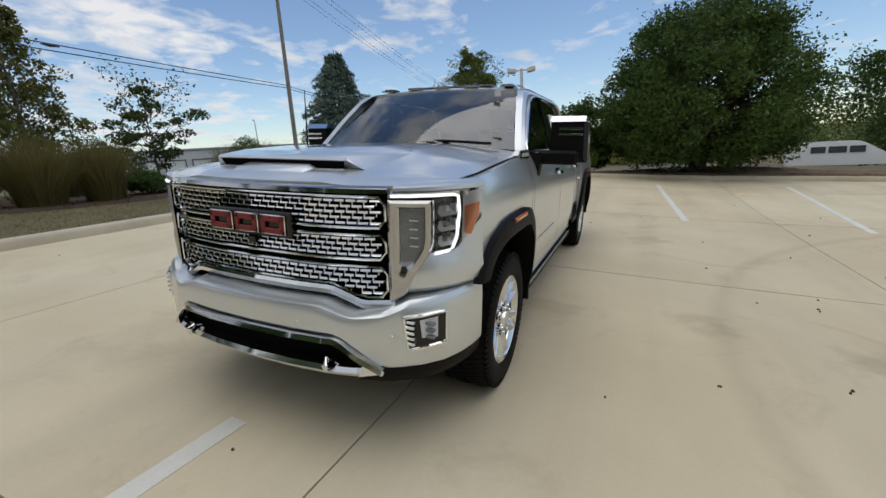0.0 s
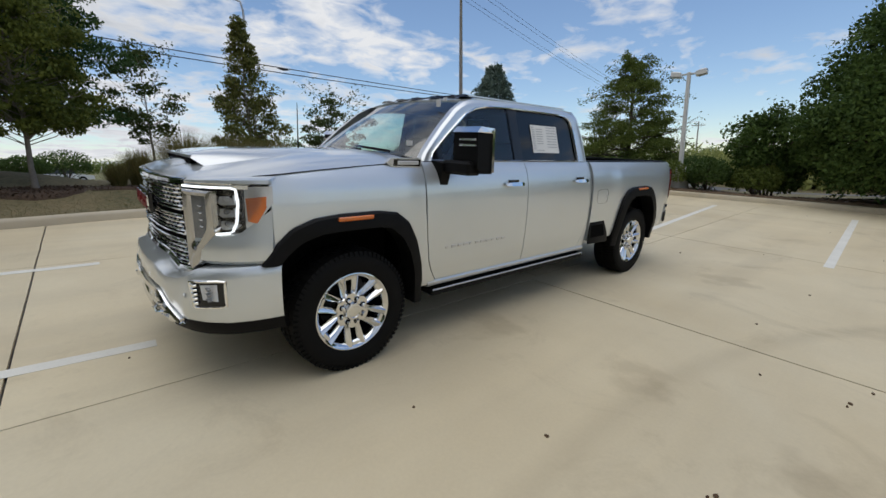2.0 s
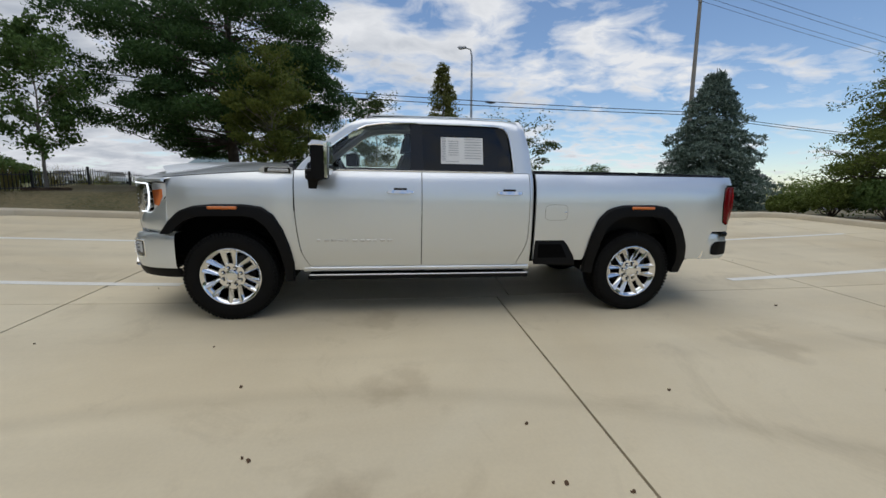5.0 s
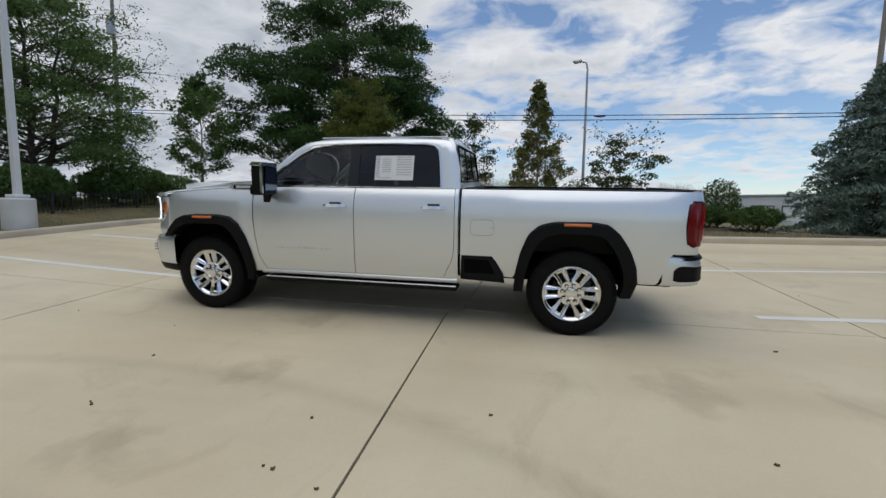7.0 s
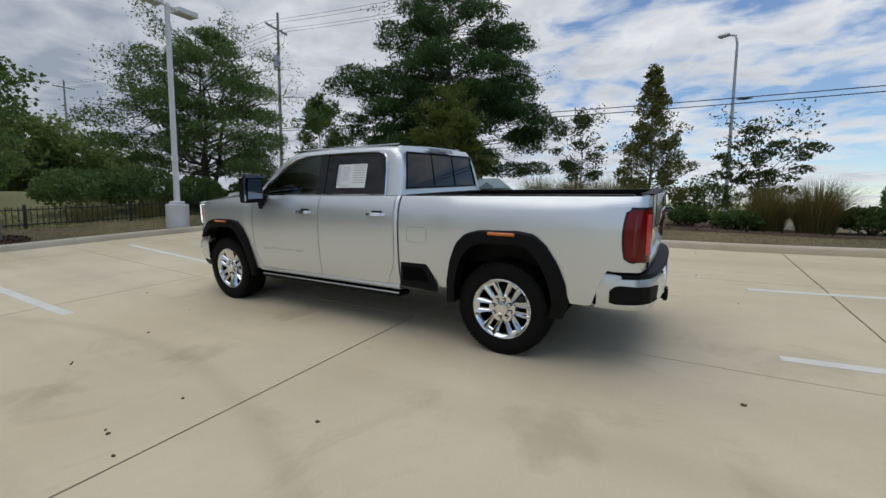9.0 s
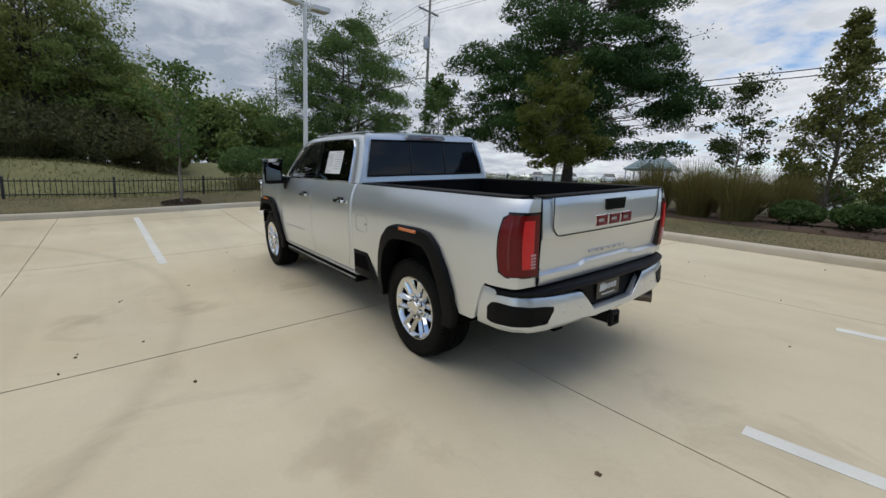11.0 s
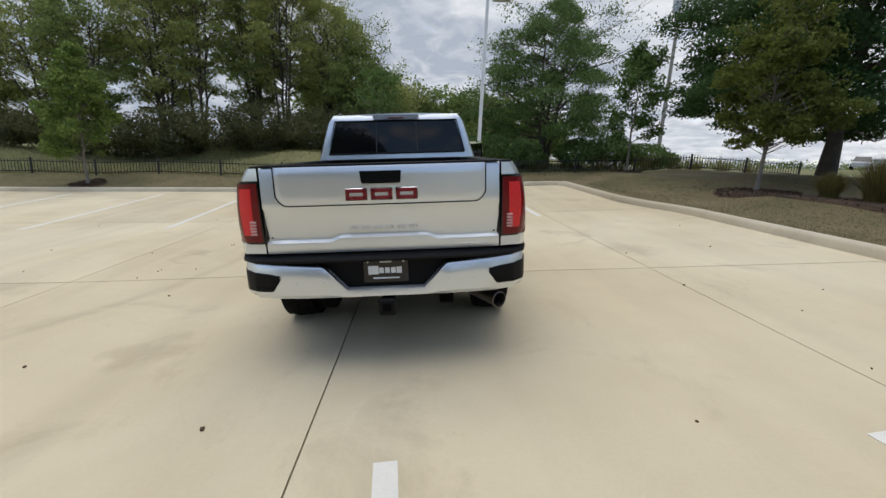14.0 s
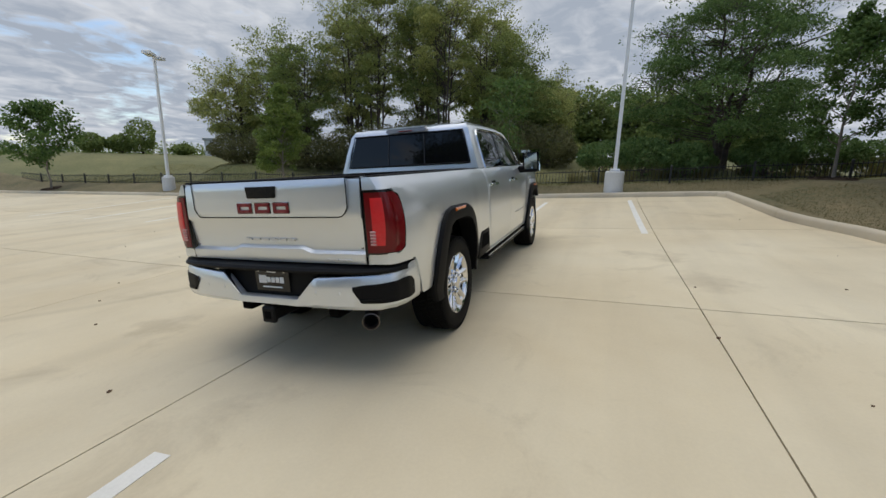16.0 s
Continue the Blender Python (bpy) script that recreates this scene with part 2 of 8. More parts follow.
POLE_WOOD = surf("weathered_pole_wood", (0.22, 0.20, 0.175), (0.36, 0.335, 0.30), rough=0.9, big=2, fine=30, bump=0.4)
WHITE_STEEL = surf("white_painted_steel", (0.62, 0.63, 0.63), (0.74, 0.75, 0.75), rough=0.45, big=1, fine=25, bump=0.03)
GREY_STEEL = surf("galvanised_steel", (0.30, 0.31, 0.32), (0.45, 0.46, 0.47), rough=0.45, metal=0.7, big=2, fine=30, bump=0.03)
BLACK_IRON = surf("black_coated_iron", (0.012, 0.012, 0.013), (0.03, 0.03, 0.032), rough=0.5, bump=0.05)
CABLE = surf("cable_black", (0.02, 0.02, 0.02), (0.04, 0.04, 0.04), rough=0.7, bump=0)
LAMP_GLASS = surf("lamp_lens", (0.55, 0.56, 0.56), (0.66, 0.67, 0.67), rough=0.25, bump=0)
L_DARK = leafy("locust_leaves", (0.022, 0.052, 0.018), (0.090, 0.165, 0.052))
L_WOOD3 = leafy("woodland_leaves_mid", (0.150, 0.190, 0.060), (0.420, 0.460, 0.155), thin=0.5)
L_FENCE = leafy("fence_tree_leaves", (0.055, 0.108, 0.036), (0.205, 0.300, 0.098))
L_BRUSH = leafy("brush_leaves", (0.070, 0.076, 0.034), (0.220, 0.215, 0.095))
L_YELLOW = leafy("yellowing_leaves", (0.070, 0.105, 0.025), (0.200, 0.220, 0.048))
L_MID = leafy("maple_leaves", (0.050, 0.098, 0.028), (0.165, 0.255, 0.076))
L_RED = leafy("turning_leaves", (0.070, 0.105, 0.030), (0.240, 0.225, 0.068), third=(0.42, 0.170, 0.080))
L_THIN = leafy("thin_tree_leaves", (0.024, 0.045, 0.014), (0.115, 0.150, 0.042), thin=0.25)
L_YOUNG = leafy("young_tree_leaves", (0.070, 0.120, 0.028), (0.250, 0.320, 0.080))
L_PEAR = leafy("pear_leaves", (0.028, 0.062, 0.016), (0.130, 0.200, 0.052), thin=0.2)
L_SPRUCE = leafy("spruce_needles", (0.045, 0.080, 0.058), (0.270, 0.350, 0.295), thin=0.15)
L_CYPRESS = leafy("cypress_needles", (0.075, 0.112, 0.025), (0.200, 0.245, 0.062))
L_WOOD = leafy("woodland_leaves", (0.170, 0.205, 0.065), (0.500, 0.510, 0.180), thin=0.5)
L_WOOD2 = leafy("woodland_leaves_dark", (0.100, 0.145, 0.046), (0.310, 0.375, 0.120), thin=0.45)
L_SHRUB = leafy("shrub_leaves", (0.040, 0.075, 0.022), (0.130, 0.200, 0.058))
L_REED = leafy("ornamental_grass", (0.085, 0.095, 0.028), (0.270, 0.220, 0.085), third=(0.46, 0.33, 0.18))


# ---- building helpers ----
class Geo:
    """Vertices and faces of one mesh."""

    def __init__(self):
        self.v, self.f = [], []

    def add(self, verts, faces):
        k = len(self.v)
        self.v += [tuple(p) for p in verts]
        self.f += [tuple(k + i for i in face) for face in faces]
        return self

    def hull(self, pts):
        bm = bmesh.new()
        for p in pts:
            bm.verts.new(p)
        r = bmesh.ops.convex_hull(bm, input=bm.verts)
        bmesh.ops.delete(bm, geom=[g for g in r["geom_interior"] if isinstance(g, bmesh.types.BMVert)], context="VERTS")
        bmesh.ops.dissolve_limit(bm, angle_limit=0.02, verts=bm.verts, edges=bm.edges)
        bm.verts.index_update()
        self.add([v.co[:] for v in bm.verts], [[v.index for v in f.verts] for f in bm.faces])
        bm.free()
        return self

    def box(self, x0, x1, y0, y1, z0, z1, b=0.0, m=None):
        """A box with chamfered edges."""
        b = min(b, (x1 - x0) * 0.45, (y1 - y0) * 0.45, (z1 - z0) * 0.45)
        pts = []
        for sx in (0, 1):
            for sy in (0, 1):
                for sz in (0, 1):
                    c = ((x0, x1)[sx], (y0, y1)[sy], (z0, z1)[sz])
                    d = ((b, -b)[sx], (b, -b)[sy], (b, -b)[sz])
                    if b <= 0:
                        pts.append(c)
                    else:
                        pts += [(c[0], c[1] + d[1], c[2] + d[2]), (c[0] + d[0], c[1], c[2] + d[2]), (c[0] + d[0], c[1] + d[1], c[2])]
        if m is not None:
            pts = [m @ Vector(p) for p in pts]
        return self.hull(pts)

    def tube(self, path, radii, n=8, caps=True):
        """A round bar along a path of points."""
        path = [Vector(p) for p in path]
        if not isinstance(radii, (list, tuple)):
            radii = [radii] * len(path)
        side = Vector((0.31, 0.77, 0.55))
        verts, faces = [], []
        for i, p in enumerate(path):
            d = (path[min(i + 1, len(path) - 1)] - path[max(i - 1, 0)]).normalized()
            u = d.cross(side)
            if u.length < 0.05:
                u = d.cross(Vector((1, 0, 0)))
            u.normalize()
            w = d.cross(u)
            verts += [p + radii[i] * (math.cos(a) * u + math.sin(a) * w) for a in (2 * math.pi * k / n for k in range(n))]
        for i in range(len(path) - 1):
            for k in range(n):
                faces.append((i * n + k, i * n + (k + 1) % n, (i + 1) * n + (k + 1) % n, (i + 1) * n + k))
        if caps:
            faces += [tuple(range(n - 1, -1, -1)), tuple(range((len(path) - 1) * n, len(path) * n))]
        return self.add(verts, faces)

    def grid(self, rows, close=False):
        """A skin over rows of points."""
        n = len(rows[0])
        faces = []
        for i in range(len(rows) - 1):
            for j in range(n if close else n - 1):
                k = (j + 1) % n
                faces.append((i * n + j, i * n + k, (i + 1) * n + k, (i + 1) * n + j))
        return self.add([p for r in rows for p in r], faces)

    def panel(self, rows, back):
        """A skin over rows of points with its rim turned back by the vector back, so that it has a thickness."""
        back = Vector(back)
        n, m = len(rows[0]), len(rows)
        self.grid(rows)
        rim = [rows[0][j] for j in range(n)] + [rows[i][-1] for i in range(1, m)] + [rows[-1][j] for j in range(n - 2, -1, -1)] + [rows[i][0] for i in range(m - 2, 0, -1)]
        inner = [Vector(p) + back for p in rim]
        return self.grid([inner, rim], close=True)

    def prism(self, poly, origin, u, w, depth, b=0.0):
        """A flat shape, given by points in the axes u and w, made depth thick along u x w, with its front edge chamfered."""
        o, u, w = Vector(origin), Vector(u), Vector(w)
        d = u.cross(w).normalized()
        cx, cy = sum(p[0] for p in poly) / len(poly), sum(p[1] for p in poly) / len(poly)
        size = max(max(abs(p[0] - cx), abs(p[1] - cy)) for p in poly)
        k = 1 - b / size if size else 1
        rings = [[o + u * x + w * y for x, y in poly], [o + u * x + w * y + d * (depth - b) for x, y in poly]]
        if b:
            rings.append([o + u * (cx + (x - cx) * k) + w * (cy + (y - cy) * k) + d * depth for x, y in poly])
        n = len(poly)
        self.grid(rings, close=True)
        k0 = len(self.v) - n * len(rings)
        self.f += [tuple(range(k0 + n - 1, k0 - 1, -1)), tuple(range(len(self.v) - n, len(self.v)))]
        return self

    def lathe(self, profile, n=48, axis="x", at=(0, 0, 0)):
        """A profile of (radius, along) turned round an axis."""
        rows = []
        for r, h in profile:
            row = []
            for k in range(n):
                a = 2 * math.pi * k / n
                c, s = r * math.cos(a), r * math.sin(a)
                p = {"x": (h, c, s), "y": (s, h, c), "z": (c, s, h)}[axis]
                row.append((p[0] + at[0], p[1] + at[1], p[2] + at[2]))
            rows.append(row)
        return self.grid(rows, close=True)

    def mirror(self):
        """The same on the other side of the plane x = 0."""
        g = Geo()
        g.v = [(-x, y, z) for x, y, z in self.v]
        g.f = [tuple(reversed(f)) for f in self.f]
        return g

    def both(self):
        """Itself and its mirror image in one."""
        g = self.mirror()
        return self.add(list(g.v), list(g.f))

    def moved(self, m):
        g = Geo()
        g.v = [tuple(m @ Vector(p)) for p in self.v]
        g.f = list(self.f)
        return g

    def mesh(self, name, material, smooth=35, fix=False):
        me = bpy.data.meshes.new(name)
        me.from_pydata(self.v, [], self.f)
        if material:
            me.materials.append(material)
        if fix:
            bm = bmesh.new()
            bm.from_mesh(me)
            bmesh.ops.recalc_face_normals(bm, faces=bm.faces)
            bm.to_mesh(me)
            bm.free()
        if smooth:
            me.shade_smooth()
            me.set_sharp_from_angle(angle=radians(smooth))
        me.update()
        return me


def part(name, geo, material, parent, label="", smooth=35, fix=True):
    """One mesh object under a thing or under a part."""
    me = geo if isinstance(geo, bpy.types.Mesh) else geo.mesh(name, material, smooth, fix)
    ob = new(name, me)
    ob.parent = parent
    return tagged(ob, label)


def thing(name, m, label, category, group="", kind=""):
    """An empty at the base of a thing, to carry its parts."""
    ob = new(name)
    ob.empty_display_size = 0.2
    ob.matrix_world = m
    return tagged(ob, label, category, group, kind)


def single(name, geo, material, m, label, category, group="", kind="", smooth=35, fix=True):
    """A thing of one mesh."""
    me = geo if isinstance(geo, bpy.types.Mesh) else geo.mesh(name, material, smooth, fix)
    ob = new(name, me)
    ob.matrix_world = m
    return tagged(ob, label, category, group, kind)


def lerp(pts, x):
    """The value at x of a line through the points."""
    if x <= pts[0][0]:
        return pts[0][1]
    for (a, b), (c, d) in zip(pts, pts[1:]):
        if x <= c:
            return b + (d - b) * (x - a) / (c - a)
    return pts[-1][1]


# ---- the lie of the land ----
def soft(x, w=1.0):
    """max(0, x) with a rounded corner."""
    return 0.5 * (x + math.sqrt(x * x + w * w))


def lot_z(x, y):
    """Height of the paving over its own plane: a shallow bowl that drains to the middle."""
    return 0.03 * soft(-1.6 - y) + 0.025 * soft(y - 6.5) + 0.033 * soft(x - 4.0) - 0.0072


def on_lot(x, y, z=0.0):
    """A place on the paving, in the upright world."""
    return LOT @ Vector((x, y, lot_z(x, y) + z))


WEST = [(-7.8, -5.5), (-3.0, -5.6), (-0.9, -6.15), (4.0, -6.15), (13.2, -5.9)]  # the paving's edges
NORTH = [(-6.0, 13.0), (-2.0, 13.7), (1.0, 14.3), (5.0, 14.7), (60.0, 14.7)]
SOUTH = [(-6.0, -7.3), (0.0, -7.6), (60.0, -7.6)]


# spot heights beyond the kerbs, in the upright world
SPOTS = [
    (-7, -2, 0.74), (-8.6, -2, 0.96), (-13, -4.7, 1.42), (-8.7, -8.6, 1.20), (-6.4, -12.9, 1.35), (-2.4, -8.2, 0.66), (-7, 4, 0.62),
    (-10, 4, 0.75), (-14, 4, 0.85), (-16, 1, 0.95), (-10, 9, 0.6), (-15, 9, 0.55), (-11.5, 15, 0.45), (-5.5, 16.5, 0.35), (3.8, 16.2, 0.05), (12, 16.5, -0.25),
    (17, 42, -2.1), (0, 40, -1.5), (-25, 10, 0.3), (-35, 25, -0.5), (-40, 0, 0.2), (-45, -15, 0.6), (-30, -30, 0.9), (-5, -25, 1.9), (5, -14, 1.45), (10, -22, 2.0),
    (7.65, -9.75, 0.30), (5.1, -9.75, 0.33), (2.55, -9.75, 0.41), (0.2, -9.75, 0.57), (-1.9, -9.75, 0.73), (-4.3, -9.75, 0.88), (-6.9, -9.75, 1.06), (-9.3, -9.75, 1.18), (9.4, 20.6, -0.55), (14.9, 37.0, -1.95), (20, 37, -2.1), (10.6, 24.2, -0.88), (0, 22, -0.3), (0, 28, -0.7), (20, 21, -0.9), (46, -20, 1.5), (43, -25, 1.4), (-11.8, -9.3, 1.42), (10, -9.6, 0.28), (14, -9.6, 0.1), (18, -9.6, -0.03), (22, -9.6, -0.2), (25, -9.6, -0.33), (20, -14, 1.0), (28, -9.6, -0.45), (33, -9.6, -0.6), (30, -22, 1.0), (48, -40, 1.1), (60, -30, 0.8), (60, -55, 0.9), (60, 20, -2.5), (60, -9, -1.2),
    (-61, -24, 2.5), (-52, -34, 2.2), (-75, 45, -0.5), (-50, 0, 0.2),
]


def land_z(x, y):
    """Height of the open ground."""
    num = den = 0.0
    for a, b, z in SPOTS:
        d = (x - a) ** 2 + (y - b) ** 2 + 1.0
        w = 1 / (d * d)
        num += w * z
        den += w
    return num / den


def in_lot(x, y, grow=0.0):
    """Whether a place of the upright world lies on the paving."""
    p = LOT.inverted() @ Vector((x, y, 0))
    return p.x > lerp(WEST, p.y) - grow and lerp(SOUTH, p.x) - grow < p.y < lerp(NORTH, p.x) + grow


def ground_z(x, y):
    """The ground sheet: open land, tied to the kerb's top at the paving's edge and sunk under the paving."""
    p = LOT.inverted() @ Vector((x, y, 0))
    ex, ey = max(lerp(WEST, p.y), p.x), min(max(p.y, lerp(SOUTH, p.x)), lerp(NORTH, p.x))
    gap = math.hypot(ex - p.x, ey - p.y)
    edge = on_lot(ex, ey).z
    if gap <= 0.16:
        return edge - 0.12
    k = min(1.0, (gap - 0.16) / 2.2)
    k = k * k * (3 - 2 * k)
    return (edge + 0.13) * (1 - k) + land_z(x, y) * k + 0.02 * noise.noise((x * 0.6, y * 0.6, 0)) * k


def spot(x, y, sink=0.0):
    return pose(x, y, ground_z(x, y) - sink)


def make_ground():
    def axis(lo, hi, fine, far):
        a = list(np.arange(lo, hi + 1e-6, fine))
        step, p, q = fine, lo, hi
        while q < far:
            step *= 1.35
            p, q = p - step, q + step
            a = [p] + a + [q]
        return a
    xs, ys = axis(-20, 16, 0.25, 2600), axis(-15, 20, 0.25, 2600)
    g = Geo()
    g.grid([[(x, y, ground_z(x, y)) for x in xs] for y in ys])
    single("ground", g, GRASS, Matrix(), "dry mown grass ground around the car park", "ground", kind="structure", smooth=0, fix=False)
    me = bpy.data.objects["ground"].data
    me.shade_smooth()
    me.materials.append(FIELD)
    for poly in me.polygons:
        if poly.center.y < -9.9 or poly.center.x > 70 or poly.center.x < -40:
            poly.material_index = 1


make_ground()


# ---- paving, joints, lines, kerbs ----
def make_paving():
    base = Geo()
    xs = [-6.4 + 1.0 * i for i in range(68)]
    ys = [-7.9 + 0.5 * i for i in range(47)]
    base.grid([[(x, y, lot_z(x, y) - 0.022) for x in xs if x < 61] for y in ys])
    root = single("pavement", base, JOINT, LOT, "beige concrete car park slabs with dark joints, stained", "pavement", kind="structure", smooth=0, fix=False)
    cols = [-99, -3.12, 0.42, 4.2, 7.8, 11.4, 15.0, 18.6, 22.2, 25.8, 33, 40, 50, 60]
    rows = [-99, -6.2, -1.82, 2.72, 7.08, 11.6, 99]
    gap, gap_y = 0.0055, 0.009
    skew = lambda v, x: 2.88 + 0.05 * (0.42 - x) if v == 2.72 and x < 0.43 else v
    for a, b in zip(cols, cols[1:]):
        for c, d in zip(rows, rows[1:]):
            nx, ny = (6, 8) if a < 12 else (3, 4)
            a2, b2 = (v + (0.06 if v == 0.42 and d < 3 else 0.0) for v in (a, b))
            pts = []
            for j in range(ny + 1):
                row = []
                for i in range(nx + 1):
                    xs_ = max(a, -6.0) + (b - max(a, -6.0)) * i / nx if b <= 0.43 else b
                    y0 = skew(c, xs_) + gap_y if c > -90 else lerp(SOUTH, max(a, -6))
                    y1 = skew(d, xs_) - gap_y if d < 90 else lerp(NORTH, max(a, -6))
                    y = y0 + (y1 - y0) * j / ny
                    x0 = a2 + gap if a > -90 else lerp(WEST, y)
                    x1 = b2 - gap
                    x = x0 + (x1 - x0) * i / nx
                    if c < -90:
                        y = y + (lerp(SOUTH, x) - y0) * (1 - j / ny)
                    if d > 90:
                        y = y + (lerp(NORTH, x) - y1) * (j / ny)
                    wob = 0.006 * noise.noise((x * 2.3, y * 2.3, 4))
                    row.append((x + (wob if i in (0, nx) else 0), y + (wob if j in (0, ny) else 0), lot_z(x, y)))
                pts.append(row)
            g = Geo().panel(pts, (0, 0, -0.03))
            part("slab", g, PAVING, root, smooth=30, fix=False)


def make_line(x0, y0, x1, y1, width=0.12):
    d = Vector((x1 - x0, y1 - y0, 0))
    n = max(2, int(d.length / 0.25))
    s = Vector((-d.y, d.x, 0)).normalized() * width / 2
    rows = []
    for i in range(n + 1):
        p = Vector((x0, y0, 0)) + d * i / n
        row = []
        for k in (-1, 1):
            q = p + s * k * (1 + 0.05 * noise.noise((p.x * 5, p.y * 5, k)))
            row.append((q.x, q.y, lot_z(q.x, q.y) + 0.004))
        rows.append(row)
    g = Geo().panel(rows, (0, 0, -0.003))
    single("parking_line", g, LINE, LOT, "worn white painted parking bay line on concrete", "road marking", "parking bay lines", smooth=0)


def make_kerb(pts, name):
    """A cast kerb along a line: 15 cm high, with a rounded nose and cast lengths."""
    prof = [(0.0, -0.05), (0.0, 0.10), (0.02, 0.14), (0.05, 0.155), (0.15, 0.15), (0.165, 0.13), (0.165, -0.05)]
    fine = []
    for a, b in zip(pts, pts[1:]):
        n = max(1, int(math.dist(a, b) / 0.5))
        fine += [(a[0] + (b[0] - a[0]) * i / n, a[1] + (b[1] - a[1]) * i / n) for i in range(n)]
    fine.append(pts[-1])
    rows = []
    for i, (x, y) in enumerate(fine):
        p, q = fine[max(0, i - 1)], fine[min(len(fine) - 1, i + 1)]
        d = Vector((q[0] - p[0], q[1] - p[1], 0)).normalized()
        out = Vector((-d.y, d.x, 0))
        rows.append([(x + out.x * a, y + out.y * a, lot_z(x, y) + h) for a, h in prof])
    g = Geo().grid(rows)
    single("kerb", g, CURB, LOT, name, "kerb", "kerbs", kind="structure", smooth=40)


make_paving()
for row in [(-0.21, -1.02, -0.42, -6.4), (2.45, -1.15, 2.6, -6.9), (5.2, -1.1, 5.6, -6.9), (8.1, -1.0, 8.6, -6.9), (11.0, -1.0, 11.6, -6.9), (14.0, -1.0, 14.7, -6.9), (17.2, -1.0, 17.8, -6.9), (-2.95, -1.25, -2.9, -6.6),
            (-0.03, 6.19, -0.45, 12.4), (-2.6, 6.2, -3.1, 11.8), (2.7, 6.8, 2.45, 12.7), (5.4, 6.6, 5.9, 13.0), (8.3, 6.6, 8.9, 13.0)]:
    make_line(*row)
make_kerb([(-5.6 + 0.1, -7.3), (-5.62, -3.2), (-5.75, -2.4), (-6.05, -1.3), (-6.15, -0.6), (-6.15, 4.0), (-5.92, 12.4), (-5.75, 12.8), (-5.4, 13.05)], "pale cast concrete kerb beside the lawn")
make_kerb([(-5.4, 13.05), (-2.0, 13.7), (1.0, 14.3), (5.0, 14.7), (60.0, 14.7)], "pale cast concrete kerb beside the planting")
make_kerb([(60, -7.6), (0.0, -7.6), (-4.9, -7.38), (-5.35, -7.25), (-5.5, -6.9)], "pale cast concrete kerb before the fence")


# ---- pickup truck: materials ----
PAINT = surf("silver_metallic_paint", (0.670, 0.700, 0.716), (0.715, 0.745, 0.762), rough=0.33, metal=0.72, big=0.8, fine=500, bump=0.0, mixfine=0.3, coat=1.0, rvar=0.03)
CHROME = surf("chrome", (0.80, 0.81, 0.82), (0.88, 0.89, 0.90), rough=0.07, metal=1.0, big=3, fine=40, bump=0.0, rvar=0.03)
# the same chrome greyed, so that dark reflections are painted into it
DARK_REFLECTION_CHROME = surf("dark_reflection_chrome", (0.46, 0.46, 0.46), (0.54, 0.54, 0.54), rough=0.08, metal=1.0, big=3, fine=40, bump=0.0, rvar=0.03)
RIM_CHROME = surf("polished_alloy", (0.70, 0.71, 0.72), (0.82, 0.83, 0.84), rough=0.08, metal=1.0, big=5, fine=60, bump=0.02, rvar=0.05)
CLADDING = surf("black_textured_plastic", (0.0035, 0.0035, 0.004), (0.007, 0.007, 0.0075), rough=0.5, big=6, fine=300, bump=0.12, dist=0.002, spec=0.13)
GLOSS_BLACK = surf("gloss_black_plastic", (0.005, 0.005, 0.006), (0.010, 0.010, 0.011), rough=0.14, bump=0.0, coat=0.15, spec=0.4)
# near-black for underside parts, and for shade put into gaps and hollows
DARK = surf("underside_and_shade_black", (0.002, 0.002, 0.002), (0.005, 0.005, 0.005), rough=0.9, spec=0.05, big=3, fine=30, bump=0.1)
RUBBER = surf("tyre_rubber", (0.0035, 0.0035, 0.0035), (0.008, 0.0078, 0.0075), rough=0.65, big=6, fine=90, bump=0.15, dist=0.003, spec=0.12)
AMBER = surf("amber_lens", (0.55, 0.12, 0.015), (0.70, 0.18, 0.03), rough=0.2, big=10, fine=120, bump=0.1, coat=0.6)
RED_LENS = surf("red_lens", (0.105, 0.002, 0.004), (0.160, 0.003, 0.006), rough=0.22, big=8, fine=90, bump=0.03, coat=0.15, spec=0.3)
DEEP_RED = surf("smoked_red_lens", (0.11, 0.003, 0.005), (0.17, 0.004, 0.006), rough=0.2, big=8, fine=60, bump=0.02, coat=0.35)
BADGE_RED = surf("badge_red", (0.16, 0.006, 0.012), (0.24, 0.010, 0.018), rough=0.3, bump=0, coat=0.2)
CLEAR = surf("frosted_clear_lens", (0.52, 0.53, 0.54), (0.70, 0.71, 0.72), rough=0.15, big=20, fine=120, bump=0.1, coat=0.8)
GREY_LENS = surf("smoked_grey_lens", (0.10, 0.105, 0.11), (0.20, 0.205, 0.21), rough=0.15, big=15, fine=120, bump=0.1, coat=0.8)
PAPER = surf("white_paper", (0.70, 0.70, 0.69), (0.80, 0.80, 0.79), rough=0.8, bump=0.02)
INK = surf("grey_print", (0.34, 0.35, 0.37), (0.46, 0.47, 0.49), rough=0.8, bump=0)
CABIN = surf("black_leather", (0.015, 0.014, 0.014), (0.035, 0.033, 0.032), rough=0.5, big=5, fine=60, bump=0.15)
LIGHT_PIPE = glow("daytime_light", (0.93, 0.97, 1.0), 1.0)
GLASS_FRONT = glassy("windscreen_glass", (0.70, 0.84, 0.80), ior=2.15)
STRIP = surf("satin_aluminium", (0.55, 0.56, 0.57), (0.66, 0.67, 0.68), rough=0.3, metal=0.8, big=3, fine=40, bump=0.02)
GLASS_SIDE = glassy("side_glass", (0.80, 0.90, 0.87), ior=1.6)
